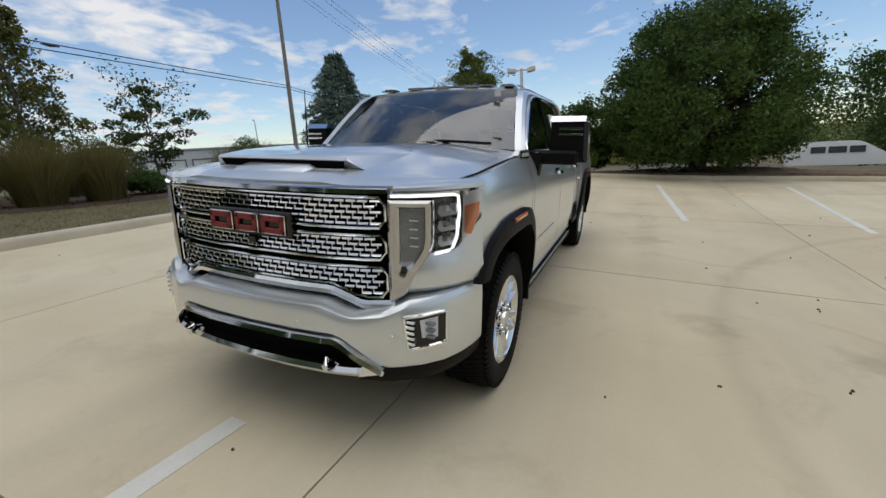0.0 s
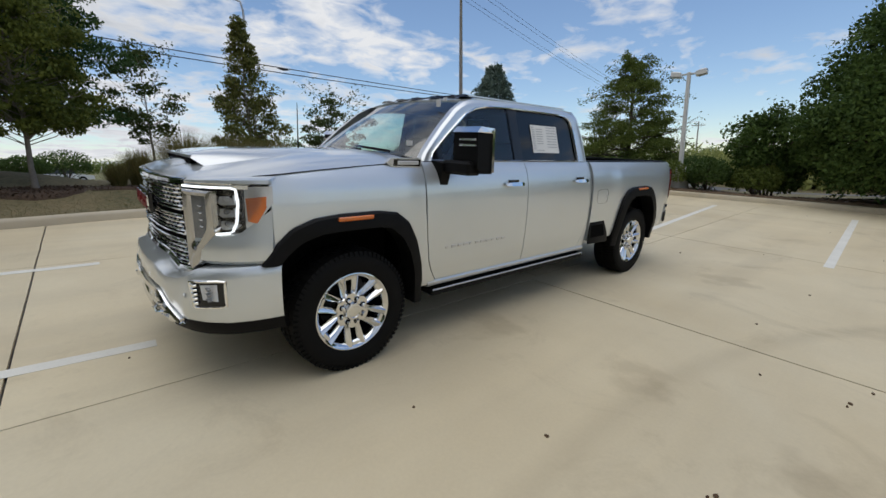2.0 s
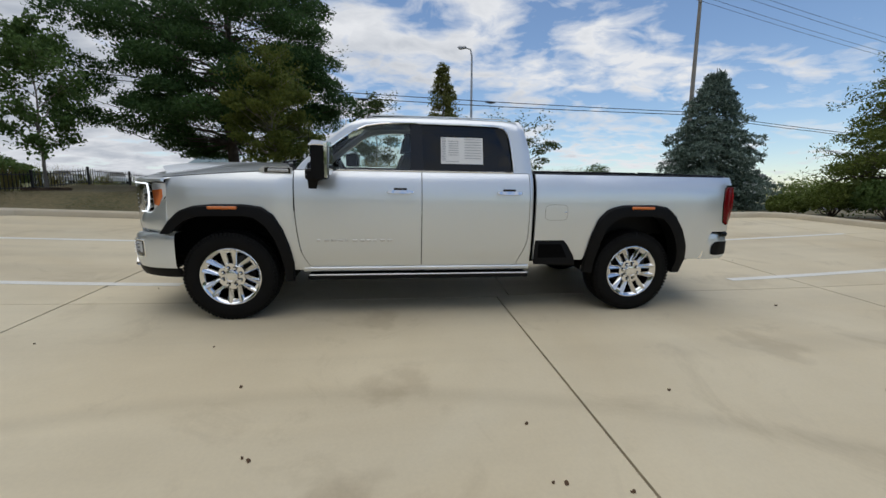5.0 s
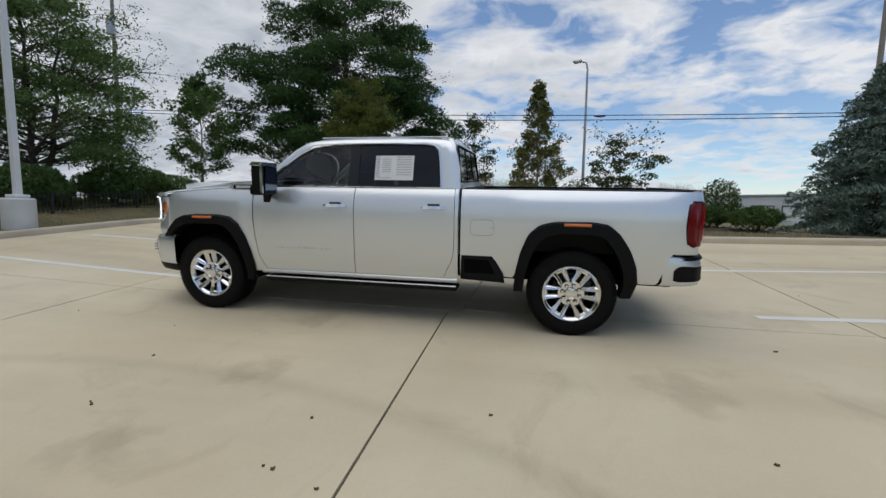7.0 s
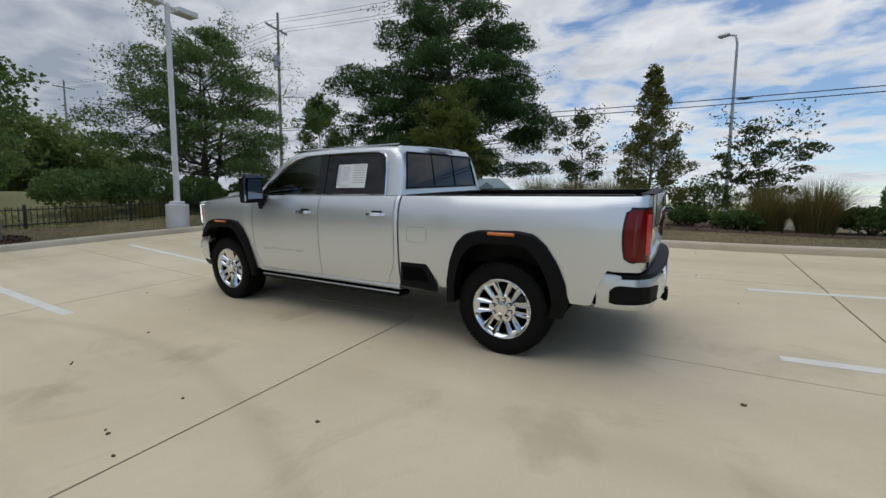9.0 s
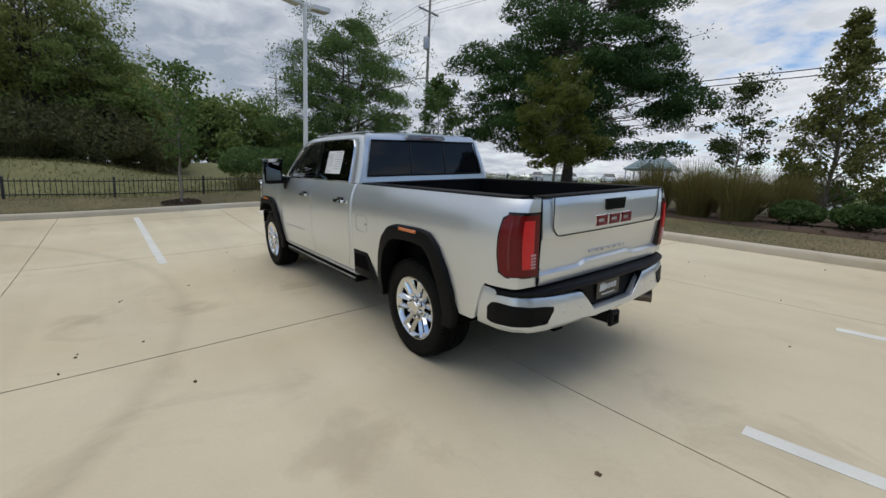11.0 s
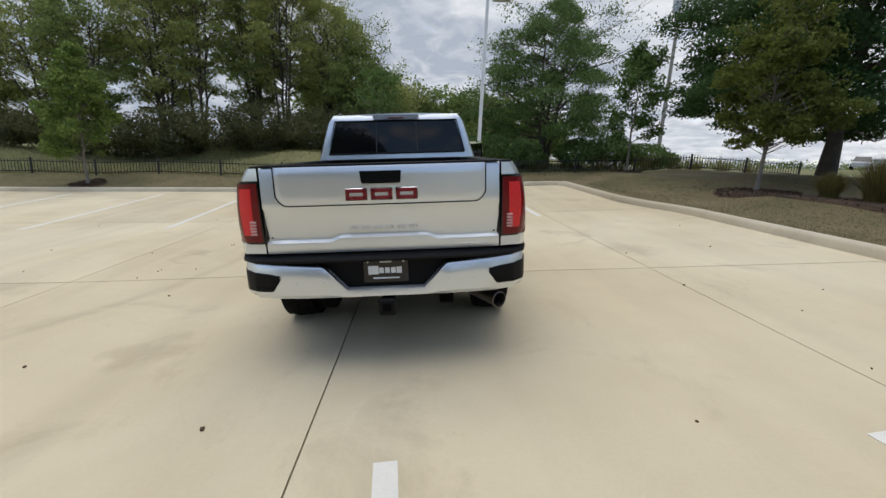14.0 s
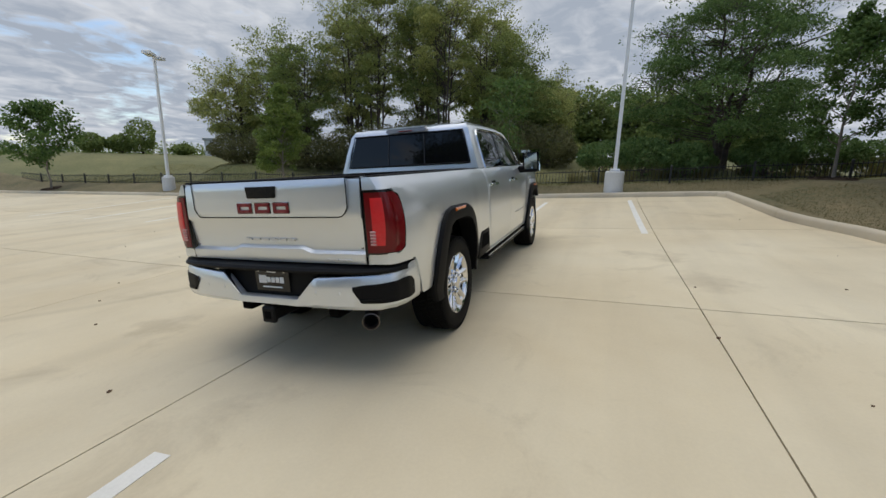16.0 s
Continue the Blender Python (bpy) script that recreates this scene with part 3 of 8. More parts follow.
GLASS_TINT = glassy("privacy_glass", (0.035, 0.037, 0.04))
GLASS_CLEAR = glassy("lamp_cover", (0.92, 0.93, 0.94))
MIRROR = surf("mirror_silver", (0.30, 0.325, 0.35), (0.33, 0.355, 0.38), rough=0.03, metal=1.0, bump=0, rvar=0.01)

# ---- pickup truck: lines of the body (its own axes: nose towards -y, driver's side +x, front axle at y = 0) ----
SIDE = [(0.42, 0.955), (0.50, 0.985), (0.60, 1.0), (0.64, 1.008), (0.80, 1.018), (0.95, 1.022), (1.08, 1.020), (1.18, 1.014), (1.26, 1.003), (1.33, 0.984), (1.38, 0.962), (1.43, 0.928)]
UPPER = [(1.42, 0.928), (1.50, 0.902), (1.85, 0.800), (1.90, 0.778), (1.955, 0.72)]
ARCH_F = [(-0.575, 0.84), (-0.50, 0.95), (-0.40, 1.045), (-0.27, 1.095), (-0.10, 1.112), (0.18, 1.112), (0.32, 1.092), (0.42, 1.02), (0.50, 0.88), (0.555, 0.70), (0.58, 0.55), (0.575, 0.38)]
ARCH_F_IN = [(-0.485, 0.84), (-0.43, 0.90), (-0.35, 0.96), (-0.24, 1.0), (-0.10, 1.008), (0.17, 1.008), (0.26, 0.992), (0.35, 0.92), (0.425, 0.80), (0.47, 0.66), (0.495, 0.52), (0.50, 0.38)]
ARCH_R = [(3.475, 0.43), (3.488, 0.62), (3.53, 0.82), (3.60, 1.0), (3.70, 1.095), (3.84, 1.132), (4.20, 1.138), (4.34, 1.115), (4.44, 1.03), (4.54, 0.88), (4.605, 0.72), (4.625, 0.56), (4.58, 0.42)]
ARCH_R_IN = [(3.572, 0.43), (3.582, 0.58), (3.62, 0.75), (3.675, 0.89), (3.76, 0.98), (3.87, 1.018), (4.18, 1.022), (4.29, 1.0), (4.37, 0.92), (4.44, 0.80), (4.485, 0.67), (4.50, 0.54), (4.47, 0.42)]
NOSE = [(0.0, -0.965), (0.25, -0.957), (0.45, -0.935), (0.60, -0.90), (0.72, -0.855), (0.80, -0.81), (0.87, -0.75), (0.93, -0.665), (0.97, -0.58), (1.0, -0.50)]
BUMPER = [(0.0, -1.055), (0.25, -1.048), (0.45, -1.028), (0.60, -0.995), (0.74, -0.935), (0.85, -0.855), (0.92, -0.765), (0.965, -0.66), (0.99, -0.56), (1.0, -0.47)]


def side_x(y, z):
    """How far out the body's side stands."""
    x = lerp(SIDE, z) if z < 1.43 else lerp(UPPER, z)
    ease = lambda v, a, b: (lambda k: k * k * (3 - 2 * k))(max(0.0, min(1.0, (v - a) / (b - a))))
    if z < 1.40:
        x += 0.013 * ease(z, 1.40, 1.27) * (ease(y, 3.30, 3.58) * ease(y, 4.94, 4.72) + ease(y, -0.5, -0.3) * ease(y, 0.59, 0.42))
    if y < 0.0:
        x -= 0.022 * (y / 0.5) ** 2
    if y > 4.85:
        x -= 0.06 * ((y - 4.85) / 0.3) ** 2
    return x


def along(pts, n):
    """n points evenly along a line of points."""
    d = [0.0]
    for a, b in zip(pts, pts[1:]):
        d.append(d[-1] + math.dist(a, b))
    out = []
    for i in range(n):
        s = d[-1] * i / (n - 1)
        out.append(tuple(lerp(list(zip(d, [p[k] for p in pts])), s) for k in range(len(pts[0]))))
    return out


def hood_z(x, y):
    e = lerp([(-0.92, 1.318), (-0.6, 1.335), (-0.2, 1.372), (0.1, 1.395), (0.45, 1.418), (0.62, 1.425)], y)
    c = lerp([(-0.97, 1.332), (-0.8, 1.364), (-0.55, 1.404), (-0.2, 1.452), (0.1, 1.478), (0.5, 1.497)], y)
    u = min(1.0, abs(x) / 0.93)
    z = e + (c - e) * (1 - u ** 3.0)
    ridge = max(0.0, min(1.0, (0.50 - abs(x)) / 0.10))
    return z + 0.012 * ridge * max(0.0, min(1.0, (0.35 - y) / 0.5))


def two(name, geo, material, parent, label="", smooth=35):
    """A part of the driver's side and its mirror image on the passenger's side."""
    a = part(name, geo, material, parent, label, smooth)
    b = part(name, geo.mirror(), material, parent, label, smooth)
    return a, b


TRUCK = thing("pickup_truck", LOT @ pose(0, 0, 0), "silver crew cab pickup truck with chrome grille, lamps lit", "truck")


def side_panel(y0, y1, zb, zt, cols, rows=14, top_in=0.0):
    """A skin of the body's side between two lines of height."""
    out = []
    for j in range(rows + 1):
        row = []
        for i in range(cols + 1):
            y = y0 + (y1 - y0) * i / cols
            z = zb(y) + (zt(y) - zb(y)) * j / rows
            row.append((side_x(y, z), y, z))
        out.append(row)
    return Geo().panel(out, (-0.03, 0, 0))


def make_body():
    # front wings
    zt = lambda y: hood_z(0.93, y) - 0.004
    wing = side_panel(-0.50, 0.597, lambda y: max(0.48, lerp(ARCH_F, y) - 0.03) if y < 0.578 else 0.48, zt, 44)
    edge = [(0.48, 0.735), (0.515, 0.727), (0.58, 0.682), (0.67, 0.642), (0.85, 0.617), (1.0, 0.604), (1.1, 0.600)]
    zs = [0.48, 0.50, 0.54, 0.60, 0.67, 0.75, 0.85, 0.95, 1.05]
    wing.panel([[(side_x(0.6, z), 0.572 + (lerp(edge, z) - 0.572) * i / 3, z) for i in range(4)] for z in zs], (-0.03, 0, 0))
    two("fender", wing, PAINT, TRUCK)
    # cheek of the wing below the headlamp
    rows = []
    curve = along(NOSE[4:], 15)
    for z, o in ((0.845, -0.01), (0.87, 0.012), (0.93, 0.016), (0.98, 0.008), (1.025, -0.004)):
        row = []
        for x, y in curve:
            k = max(0.0, min(1.0, (x - 0.72) / 0.05))
            lift = 0.0 if z < 1.0 else max(0.0, (x - 0.93)) * 2.2
            row.append((x + o * (0.4 + 0.6 * (x - 0.7) / 0.3), y - o, z + lift * 0.9))
        rows.append(row)
    two("fender_cheek", Geo().panel(rows, (-0.02, 0.03, 0)), PAINT, TRUCK)
    # brow of the wing between bonnet and headlamp
    rows = []
    for o, up_, zz in ((0.016, 0.0, 1.307), (0.014, 0.012, 1.316), (-0.006, 0.03, 1.326), (-0.05, 0.045, 1.332)):
        row = []
        for x, y in along(NOSE[4:], 15):
            k = (x - 0.72) / 0.28
            row.append((x + o * (0.2 + 0.8 * k), y - o, zz + 0.012 * k * (zz > 1.31)))
        rows.append(row)
    two("fender_brow", Geo().panel(rows, (-0.01, 0.02, -0.005)), PAINT, TRUCK)
    # bonnet
    rows = []
    for j in range(23):
        t = j / 22
        row = []
        for i in range(33):
            u = -1 + 2 * i / 32
            x = u * lerp([(0, 0.89), (0.25, 0.925), (1, 0.926)], t)
            y0 = lerp(NOSE, abs(x)) + 0.02
            y1 = 0.40 + 0.19 * (x / 0.93) ** 2
            y = y0 + (y1 - y0) * t
            z = hood_z(x, y) - (0.018 if j == 0 else 0.004 if j == 1 else 0.0)
            row.append((x, y, z))
        rows.append(row)
    hood = part("hood", Geo().panel(rows, (0, 0.0, -0.03)), PAINT, TRUCK)
    seam = [(0.905, -0.70, hood_z(0.905, -0.70) - 0.022)] + [(lerp([(-0.66, 0.913), (-0.4, 0.928), (0.6, 0.9285)], y), y, hood_z(0.93, y) + 0.001) for y in np.linspace(-0.66, 0.58, 18)]
    two("hood_gap", Geo().tube(seam, 0.0032, 5), DARK, hood)
    # air scoop on the bonnet: mouth, lip and hump
    lip = Geo().hull([(s * a, y, hood_z(a, y) + h) for s in (-1, 1) for a, y, h in ((0.23, -0.865, -0.012), (0.21, -0.83, 0.012), (0.245, -0.765, 0.0), (0.195, -0.765, 0.018))])
    lip.hull([(s * a, y, hood_z(a, y) + h) for s in (-1, 1) for a, y, h in ((0.38, -0.795, -0.012), (0.38, -0.785, 0.003), (0.40, -0.765, 0.003), (0.40, -0.765, -0.012))])
    part("scoop_lip", lip, PAINT, hood)
    # a solid black block puts in the shade of the scoop's mouth
    mouth = Geo().hull([(s * a, y, hood_z(a, y) + h) for s in (-1, 1) for a, y, h in ((0.365, -0.767, -0.01), (0.415, -0.767, 0.048), (0.40, -0.70, 0.044), (0.36, -0.70, -0.01))])
    part("scoop_mouth_shade", mouth, DARK, hood, "black block for the shade in the air scoop mouth")
    hump = Geo().hull([(s * a, y, hood_z(a, y) + h) for s in (-1, 1) for a, y, h in ((0.50, -0.70, -0.012), (0.425, -0.772, 0.046), (0.42, -0.763, 0.056), (0.40, -0.62, 0.056), (0.37, -0.35, 0.036), (0.32, 0.10, 0.004), (0.30, 0.22, -0.006), (0.50, -0.1, -0.012))])
    part("scoop_hump", hump, PAINT, hood)
    # chrome moulding along the bonnet's front edge, its dark reflection put into the colour
    rows = [[(x, lerp(NOSE, abs(x)) + dy, z) for x in np.linspace(-0.70, 0.70, 31)] for dy, z in ((0.03, 1.322), (0.002, 1.322), (-0.016, 1.312), (-0.018, 1.292), (0.0, 1.284), (0.03, 1.284))]
    part("hood_moulding", Geo().grid(rows), DARK_REFLECTION_CHROME, TRUCK, "chrome moulding along the hood edge")
    # cab floor, firewall and dark core so that nothing shows through
    core = Geo().box(-0.90, 0.90, 0.60, 2.88, 0.50, 0.80, 0.02).box(-0.72, 0.72, -0.80, 0.45, 0.55, 1.22, 0.03).box(-0.90, 0.90, 0.45, 0.66, 0.50, 1.40, 0.02).box(-0.55, 0.55, 2.9, 5.0, 0.52, 0.74, 0.02)
    part("underbody", core, DARK, TRUCK)
    frame_rails = Geo()
    for s in (-1, 1):
        frame_rails.box(s * 0.42 - 0.05, s * 0.42 + 0.05, -0.75, 5.1, 0.42, 0.58, 0.01)
    frame_rails.box(-0.4, 0.4, 4.85, 4.95, 0.44, 0.56, 0.01)
    part("chassis_frame", frame_rails, DARK, TRUCK)
    for y in (0.0, 4.037):
        ax = Geo().tube([(-0.8, y, 0.40), (0.8, y, 0.40)], 0.06, 12).lathe([(0.02, y - 0.2), (0.13, y - 0.12), (0.18, y), (0.13, y + 0.12), (0.02, y + 0.2)], 16, "y", (0.1, 0, 0.40))
        part("axle", ax, DARK, TRUCK)
    # doors
    front = [(0.515, 0.735), (0.58, 0.69), (0.67, 0.65), (0.85, 0.625), (1.0, 0.612), (1.425, 0.606)]
    back = [(0.515, 2.755), (0.60, 2.79), (0.68, 2.835), (0.78, 2.86), (1.0, 2.866), (1.425, 2.862)]
    zs = [0.515, 0.53, 0.56, 0.60, 0.64, 0.70, 0.78, 0.86, 0.95, 1.04, 1.12, 1.18, 1.24, 1.30, 1.35, 1.40, 1.425]
    for a, b, where in ((lambda z: lerp(front, z), lambda z: 1.788, 0), (lambda z: 1.796, lambda z: lerp(back, z), 1)):
        rows = [[(side_x(1, z), a(z) + (b(z) - a(z)) * i / 10, z) for i in range(11)] for z in zs]
        hy = 1.585 if where == 0 else 2.655
        handle = Geo()
        hx = side_x(1, 1.245)
        handle.hull([(hx + dx, hy + s * dy, 1.24 + dz) for s in (-1, 1) for dx, dy, dz in ((0.036, 0.10, 0.016), (0.048, 0.10, -0.012), (0.040, 0.05, 0.018), (0.052, 0.05, -0.015), (0.0, 0.13, 0.012), (0.0, 0.13, -0.012), (0.026, 0.125, 0.010), (0.032, 0.125, -0.008))])
        cup = Geo().hull([(hx + dx, hy + s * 0.062, 1.252 + dz) for s in (-1, 1) for dx in (-0.01, 0.010) for dz in (-0.030, 0.024)])
        for g, flip in ((Geo().panel(rows, (-0.03, 0, 0)), False), (None, True)):
            if flip:
                g = Geo().panel(rows, (-0.03, 0, 0)).mirror()
            door = part("front_door" if where == 0 else "rear_door", g, PAINT, TRUCK)
            part("door_handle", handle.mirror() if flip else handle, CHROME, door, "chrome pull handle")
            part("handle_recess", cup.mirror() if flip else cup, GLOSS_BLACK, door)
            if where == 0:
                # raised model lettering low on the door, as plain bars
                for k in range(11):
                    y = 0.80 + k * 0.066
                    z = 0.772
                    bar = Geo().box(side_x(1, z) - 0.004, side_x(1, z) + 0.006, y, y + (0.048 if k % 4 else 0.03), z - 0.010, z + 0.010, 0.002)
                    part("badge_bar", bar.mirror() if flip else bar, STRIP, door, "small silver badge bar")
    # sill below the doors and post behind the rear door
    rows = [[(x, y, z) for y in np.linspace(0.66, 2.90, 16)] for x, z in ((0.93, 0.455), (0.968, 0.458), (0.984, 0.475), (0.988, 0.495), (0.978, 0.510))]
    two("rocker_panel", Geo().panel(rows, (-0.04, 0, 0)), PAINT, TRUCK)
    rows = [[(side_x(1, z) - (0.012 if i == 2 else 0), lerp(back, z) + 0.006 + (2.906 - lerp(back, z) - 0.006) * i / 2, z) for i in range(3)] for z in zs]
    two("cab_corner", Geo().panel(rows, (-0.04, 0.0, 0)), PAINT, TRUCK)
    # running boards
    board = Geo().box(0.80, 0.995, 0.70, 2.90, 0.378, 0.428, 0.012)
    a, b = two("running_board", board, CLADDING, TRUCK, "black running board with bright edge strip")
    strip = Geo().tube([(0.99, 0.71, 0.427), (0.99, 2.89, 0.427)], 0.0075, 8)
    part("edge_strip", strip, STRIP, a)
    part("edge_strip", strip.mirror(), STRIP, b)
    # cab sides round the windows
    outer = [(0.615, 1.43), (0.64, 1.47), (0.85, 1.675), (1.05, 1.84), (1.20, 1.917), (1.40, 1.945), (1.75, 1.955), (2.2, 1.955), (2.60, 1.947), (2.76, 1.925), (2.845, 1.83), (2.885, 1.65), (2.908, 1.43)]
    inner = [(0.70, 1.43), (0.725, 1.485), (0.92, 1.64), (1.14, 1.80), (1.27, 1.855), (1.42, 1.878), (1.74, 1.89), (2.2, 1.89), (2.52, 1.885), (2.61, 1.872), (2.66, 1.835), (2.685, 1.72), (2.708, 1.50), (2.714, 1.43)]
    rows = []
    for k in (0, 0.25, 0.5, 0.75, 1):
        row = []
        for (a0, a1), (b0, b1) in zip(along(outer, 40), along(inner, 40)):
            y, z = a0 + (b0 - a0) * k, a1 + (b1 - a1) * k
            row.append((side_x(1, z) - (0.02 if k == 0 else 0.006 if k == 1 else 0), y, z))
        rows.append(row)
    two("cab_side_frame", Geo().panel(rows, (-0.05, 0, 0)), PAINT, TRUCK)
    # bright trim round the windows
    path = [(side_x(1, z) + 0.003, y, z) for y, z in along(inner, 40)]
    path = path + [(side_x(1, 1.432) + 0.004, 2.70, 1.432), (side_x(1, 1.432) + 0.004, 0.71, 1.432)]
    two("window_trim", Geo().tube(path, 0.009, 6), CHROME, TRUCK, "chrome window trim")
    # glass: front door, rear door, and the black post between
    for poly, mat, nm in (
        ([(0.715, 1.43), (0.735, 1.485), (0.925, 1.635), (1.145, 1.795), (1.275, 1.85), (1.42, 1.873), (1.69, 1.885), (1.70, 1.43)], GLASS_SIDE, "front_door_glass"),
        ([(1.795, 1.43), (1.785, 1.886), (2.2, 1.885), (2.52, 1.88), (2.605, 1.867), (2.652, 1.83), (2.677, 1.715), (2.698, 1.50), (2.704, 1.43)], GLASS_TINT, "rear_door_glass"),
    ):
        g = Geo().add([(side_x(1, z) - 0.016, y, z) for y, z in reversed(poly)], [tuple(range(len(poly)))])
        for q in (g, g.mirror()):
            part(nm, q, mat, TRUCK, smooth=0, fix=False)
    post = Geo().add([(side_x(1, z) - 0.008 + dx, y, z) for dx in (0, -0.03) for y, z in ((1.69, 1.43), (1.685, 1.888), (1.80, 1.89), (1.81, 1.43))], [(0, 1, 2, 3), (7, 6, 5, 4), (0, 4, 5, 1), (3, 2, 6, 7)])
    two("door_post", post, GLOSS_BLACK, TRUCK, smooth=0)
    quarter = Geo().add([(side_x(1, z) - 0.008, y, z) for y, z in ((0.715, 1.43), (0.735, 1.485), (0.84, 1.568), (0.84, 1.43))], [(0, 1, 2, 3)])
    two("mirror_sail", quarter, GLOSS_BLACK, TRUCK, smooth=0)
    # roof skin
    rows = []
    for j in range(17):
        t = j / 16
        row = []
        for i in range(25):
            u = -1 + 2 * i / 24
            x = 0.735 * u
            y0, y1 = 1.15 + 0.09 * u * u, 2.80 - 0.03 * u * u
            y = y0 + (y1 - y0) * t
            z = 1.945 + 0.040 * (1 - abs(u) ** 2.6) * lerp([(0, 0.35), (0.12, 0.8), (0.4, 1.0), (0.85, 0.85), (1.0, 0.55)], t) + lerp([(0, -0.022), (0.1, 0), (0.9, 0), (1, -0.012)], t)
            row.append((x, y, z))
        rows.append(row)
    roof = part("roof", Geo().panel(rows, (0, 0, -0.03)), PAINT, TRUCK)
    part("sunroof", Geo().box(-0.42, 0.42, 1.36, 1.85, 1.975, 1.992, 0.008), GLOSS_BLACK, roof, "black tinted sunroof panel")
    for x in (-0.58, -0.27, 0, 0.27, 0.58):
        y = 1.22 + 0.09 * (x / 0.735) ** 2
        part("marker_lamp", Geo().hull([(x + s * a, y + b, 1.958 + h) for s in (-1, 1) for a, b, h in ((0.06, 0, 0), (0.045, 0.02, 0.022), (0.05, 0.11, 0.02), (0.07, 0.13, 0.0))]), GLOSS_BLACK, roof)
    for s in (-1, 1):
        part("roof_moulding", Geo().tube([(s * 0.67, y, 1.966) for y in np.linspace(1.3, 2.72, 12)], 0.007, 6), PAINT, roof)
    # windscreen
    rows = []
    for j in range(9):
        t = j / 8
        row = []
        for i in range(17):
            u = -1 + 2 * i / 16
            x = u * (0.865 + (0.705 - 0.865) * t)
            yb, yt = 0.44 + 0.19 * u * u, 1.165 + 0.085 * u * u
            zb, zt2 = 1.490 - 0.045 * u * u, 1.936 - 0.018 * u * u
            row.append((x, yb + (yt - yb) * t, zb + (zt2 - zb) * t + 0.022 * math.sin(math.pi * t)))
        rows.append(row)
    part("windshield", Geo().grid(rows), GLASS_FRONT, TRUCK, fix=False)
    # cowl, wipers, windscreen stickers
    rows = [[(0.90 * u, 0.385 + 0.19 * u * u + d, z - 0.05 * u * u) for u in np.linspace(-1, 1, 15)] for d, z in ((0.0, 1.472), (0.06, 1.478), (0.10, 1.488))]
    part("cowl", Geo().panel(rows, (0, 0, -0.05)), CLADDING, TRUCK)
    for x0, x1 in ((0.30, -0.28), (0.72, 0.10)):
        part("wiper", Geo().tube([(x0, 0.47, 1.492), ((x0 + x1) / 2, 0.49, 1.506), (x1, 0.53, 1.516)], 0.010, 6), CLADDING, TRUCK)
    for x, y, z, w, h in ((0.60, 1.07, 1.888, 0.05, 0.03), (0.74, 0.68, 1.555, 0.07, 0.02), (0.61, 1.13, 1.923, 0.04, 0.012)):
        part("windshield_sticker", Geo().box(x - w, x, y - 0.02, y - 0.012, z - h, z + h, 0.0, ), PAPER, TRUCK, "small white windshield sticker")
    # bed sides
    zt = lambda y: 1.425
    zb = lambda y: max(0.56, lerp(ARCH_R, y) - 0.03) if 3.475 < y < 4.625 else lerp([(4.80, 0.56), (4.90, 0.86)], y)
    bed = side_panel(2.935, 4.945, zb, zt, 72)
    cap = []
    for z in (1.345, 1.37, 1.40, 1.425):
        cap.append([(side_x(y, z), y, z) for y in np.linspace(4.945, 5.13, 7)] + [(side_x(5.13, z) - 0.03, 5.165, z), (0.80, 5.185, z)])
    bed.panel(cap, (-0.02, -0.02, 0))
    low = []
    for z in (0.855, 0.88, 0.905, 0.93):
        low.append([(side_x(y, z), y, z) for y in np.linspace(4.945, 5.11, 7)] + [(side_x(5.11, z) - 0.03, 5.145, z), (0.795, 5.17, z)])
    bed.panel(low, (-0.02, -0.02, 0))
    sides = two("bed_side", bed, PAINT, TRUCK)
    # black step pocket ahead of the rear wheel
    pocket = Geo().hull([(x, y, z) for x, k in ((1.012, 0.0), (1.022, 0.02)) for y, z in ((2.94 + k, 0.52), (3.39 - k, 0.50 + k), (3.37 - k, 0.60), (3.26 - k, 0.775 - k), (2.94 + k, 0.775 - k))])
    pa, pb = two("step_pocket", pocket, CLADDING, TRUCK, "black bed side step pocket")
    # raised black patch painting the shaded hollow of the step
    hole = Geo().hull([(1.026, y, z) for y, z in ((2.98, 0.59), (3.29, 0.59), (3.22, 0.73), (2.98, 0.73))] + [(1.015, y, z) for y, z in ((2.98, 0.59), (3.29, 0.59), (3.22, 0.73), (2.98, 0.73))])
    part("step_opening_shade", hole, DARK, pa)
    part("step_opening_shade", hole.mirror(), DARK, pb)
    # fuel flap on the driver's side: a dark gap line round a rounded lid, with a small bright catch
    ring = [(3.15 + 0.118 * c, 1.052 + 0.078 * s) for c, s in ((math.copysign(abs(math.cos(a)) ** 0.45, math.cos(a)), math.copysign(abs(math.sin(a)) ** 0.45, math.sin(a))) for a in np.linspace(0, 2 * math.pi, 29)[:-1])]
    part("fuel_gap", Geo().tube([(side_x(3, z) + 0.001, y, z) for y, z in ring + ring[:1]], 0.0016, 5, False), GREY_LENS, sides[0])
    part("fuel_catch", Geo().lathe([(0.001, 0.014), (0.010, 0.010), (0.012, 0.0)], 12, "x", (side_x(3, 1.05), 3.245, 1.052)), CHROME, sides[0])
    # wheel-arch flares, liners and side markers
    for out, inn, y0, marks in ((ARCH_F, ARCH_F_IN, 0.0, (-0.13, 0.12)), (ARCH_R, ARCH_R_IN, 4.037, (3.93, 4.18))):
        a, b = along(out, 44), along(inn, 44)
        rows = []
        for k, dx in ((0.0, -0.012), (0.0, 0.018), (0.12, 0.034), (0.6, 0.046), (1.0, 0.046), (1.0, 0.03), (1.0, -0.11)):
            rows.append([(side_x(max(-0.5, min(4.8, p[0])), max(0.5, p[1])) + dx, p[0] + (q[0] - p[0]) * k, p[1] + (q[1] - p[1]) * k) for p, q in zip(a, b)])
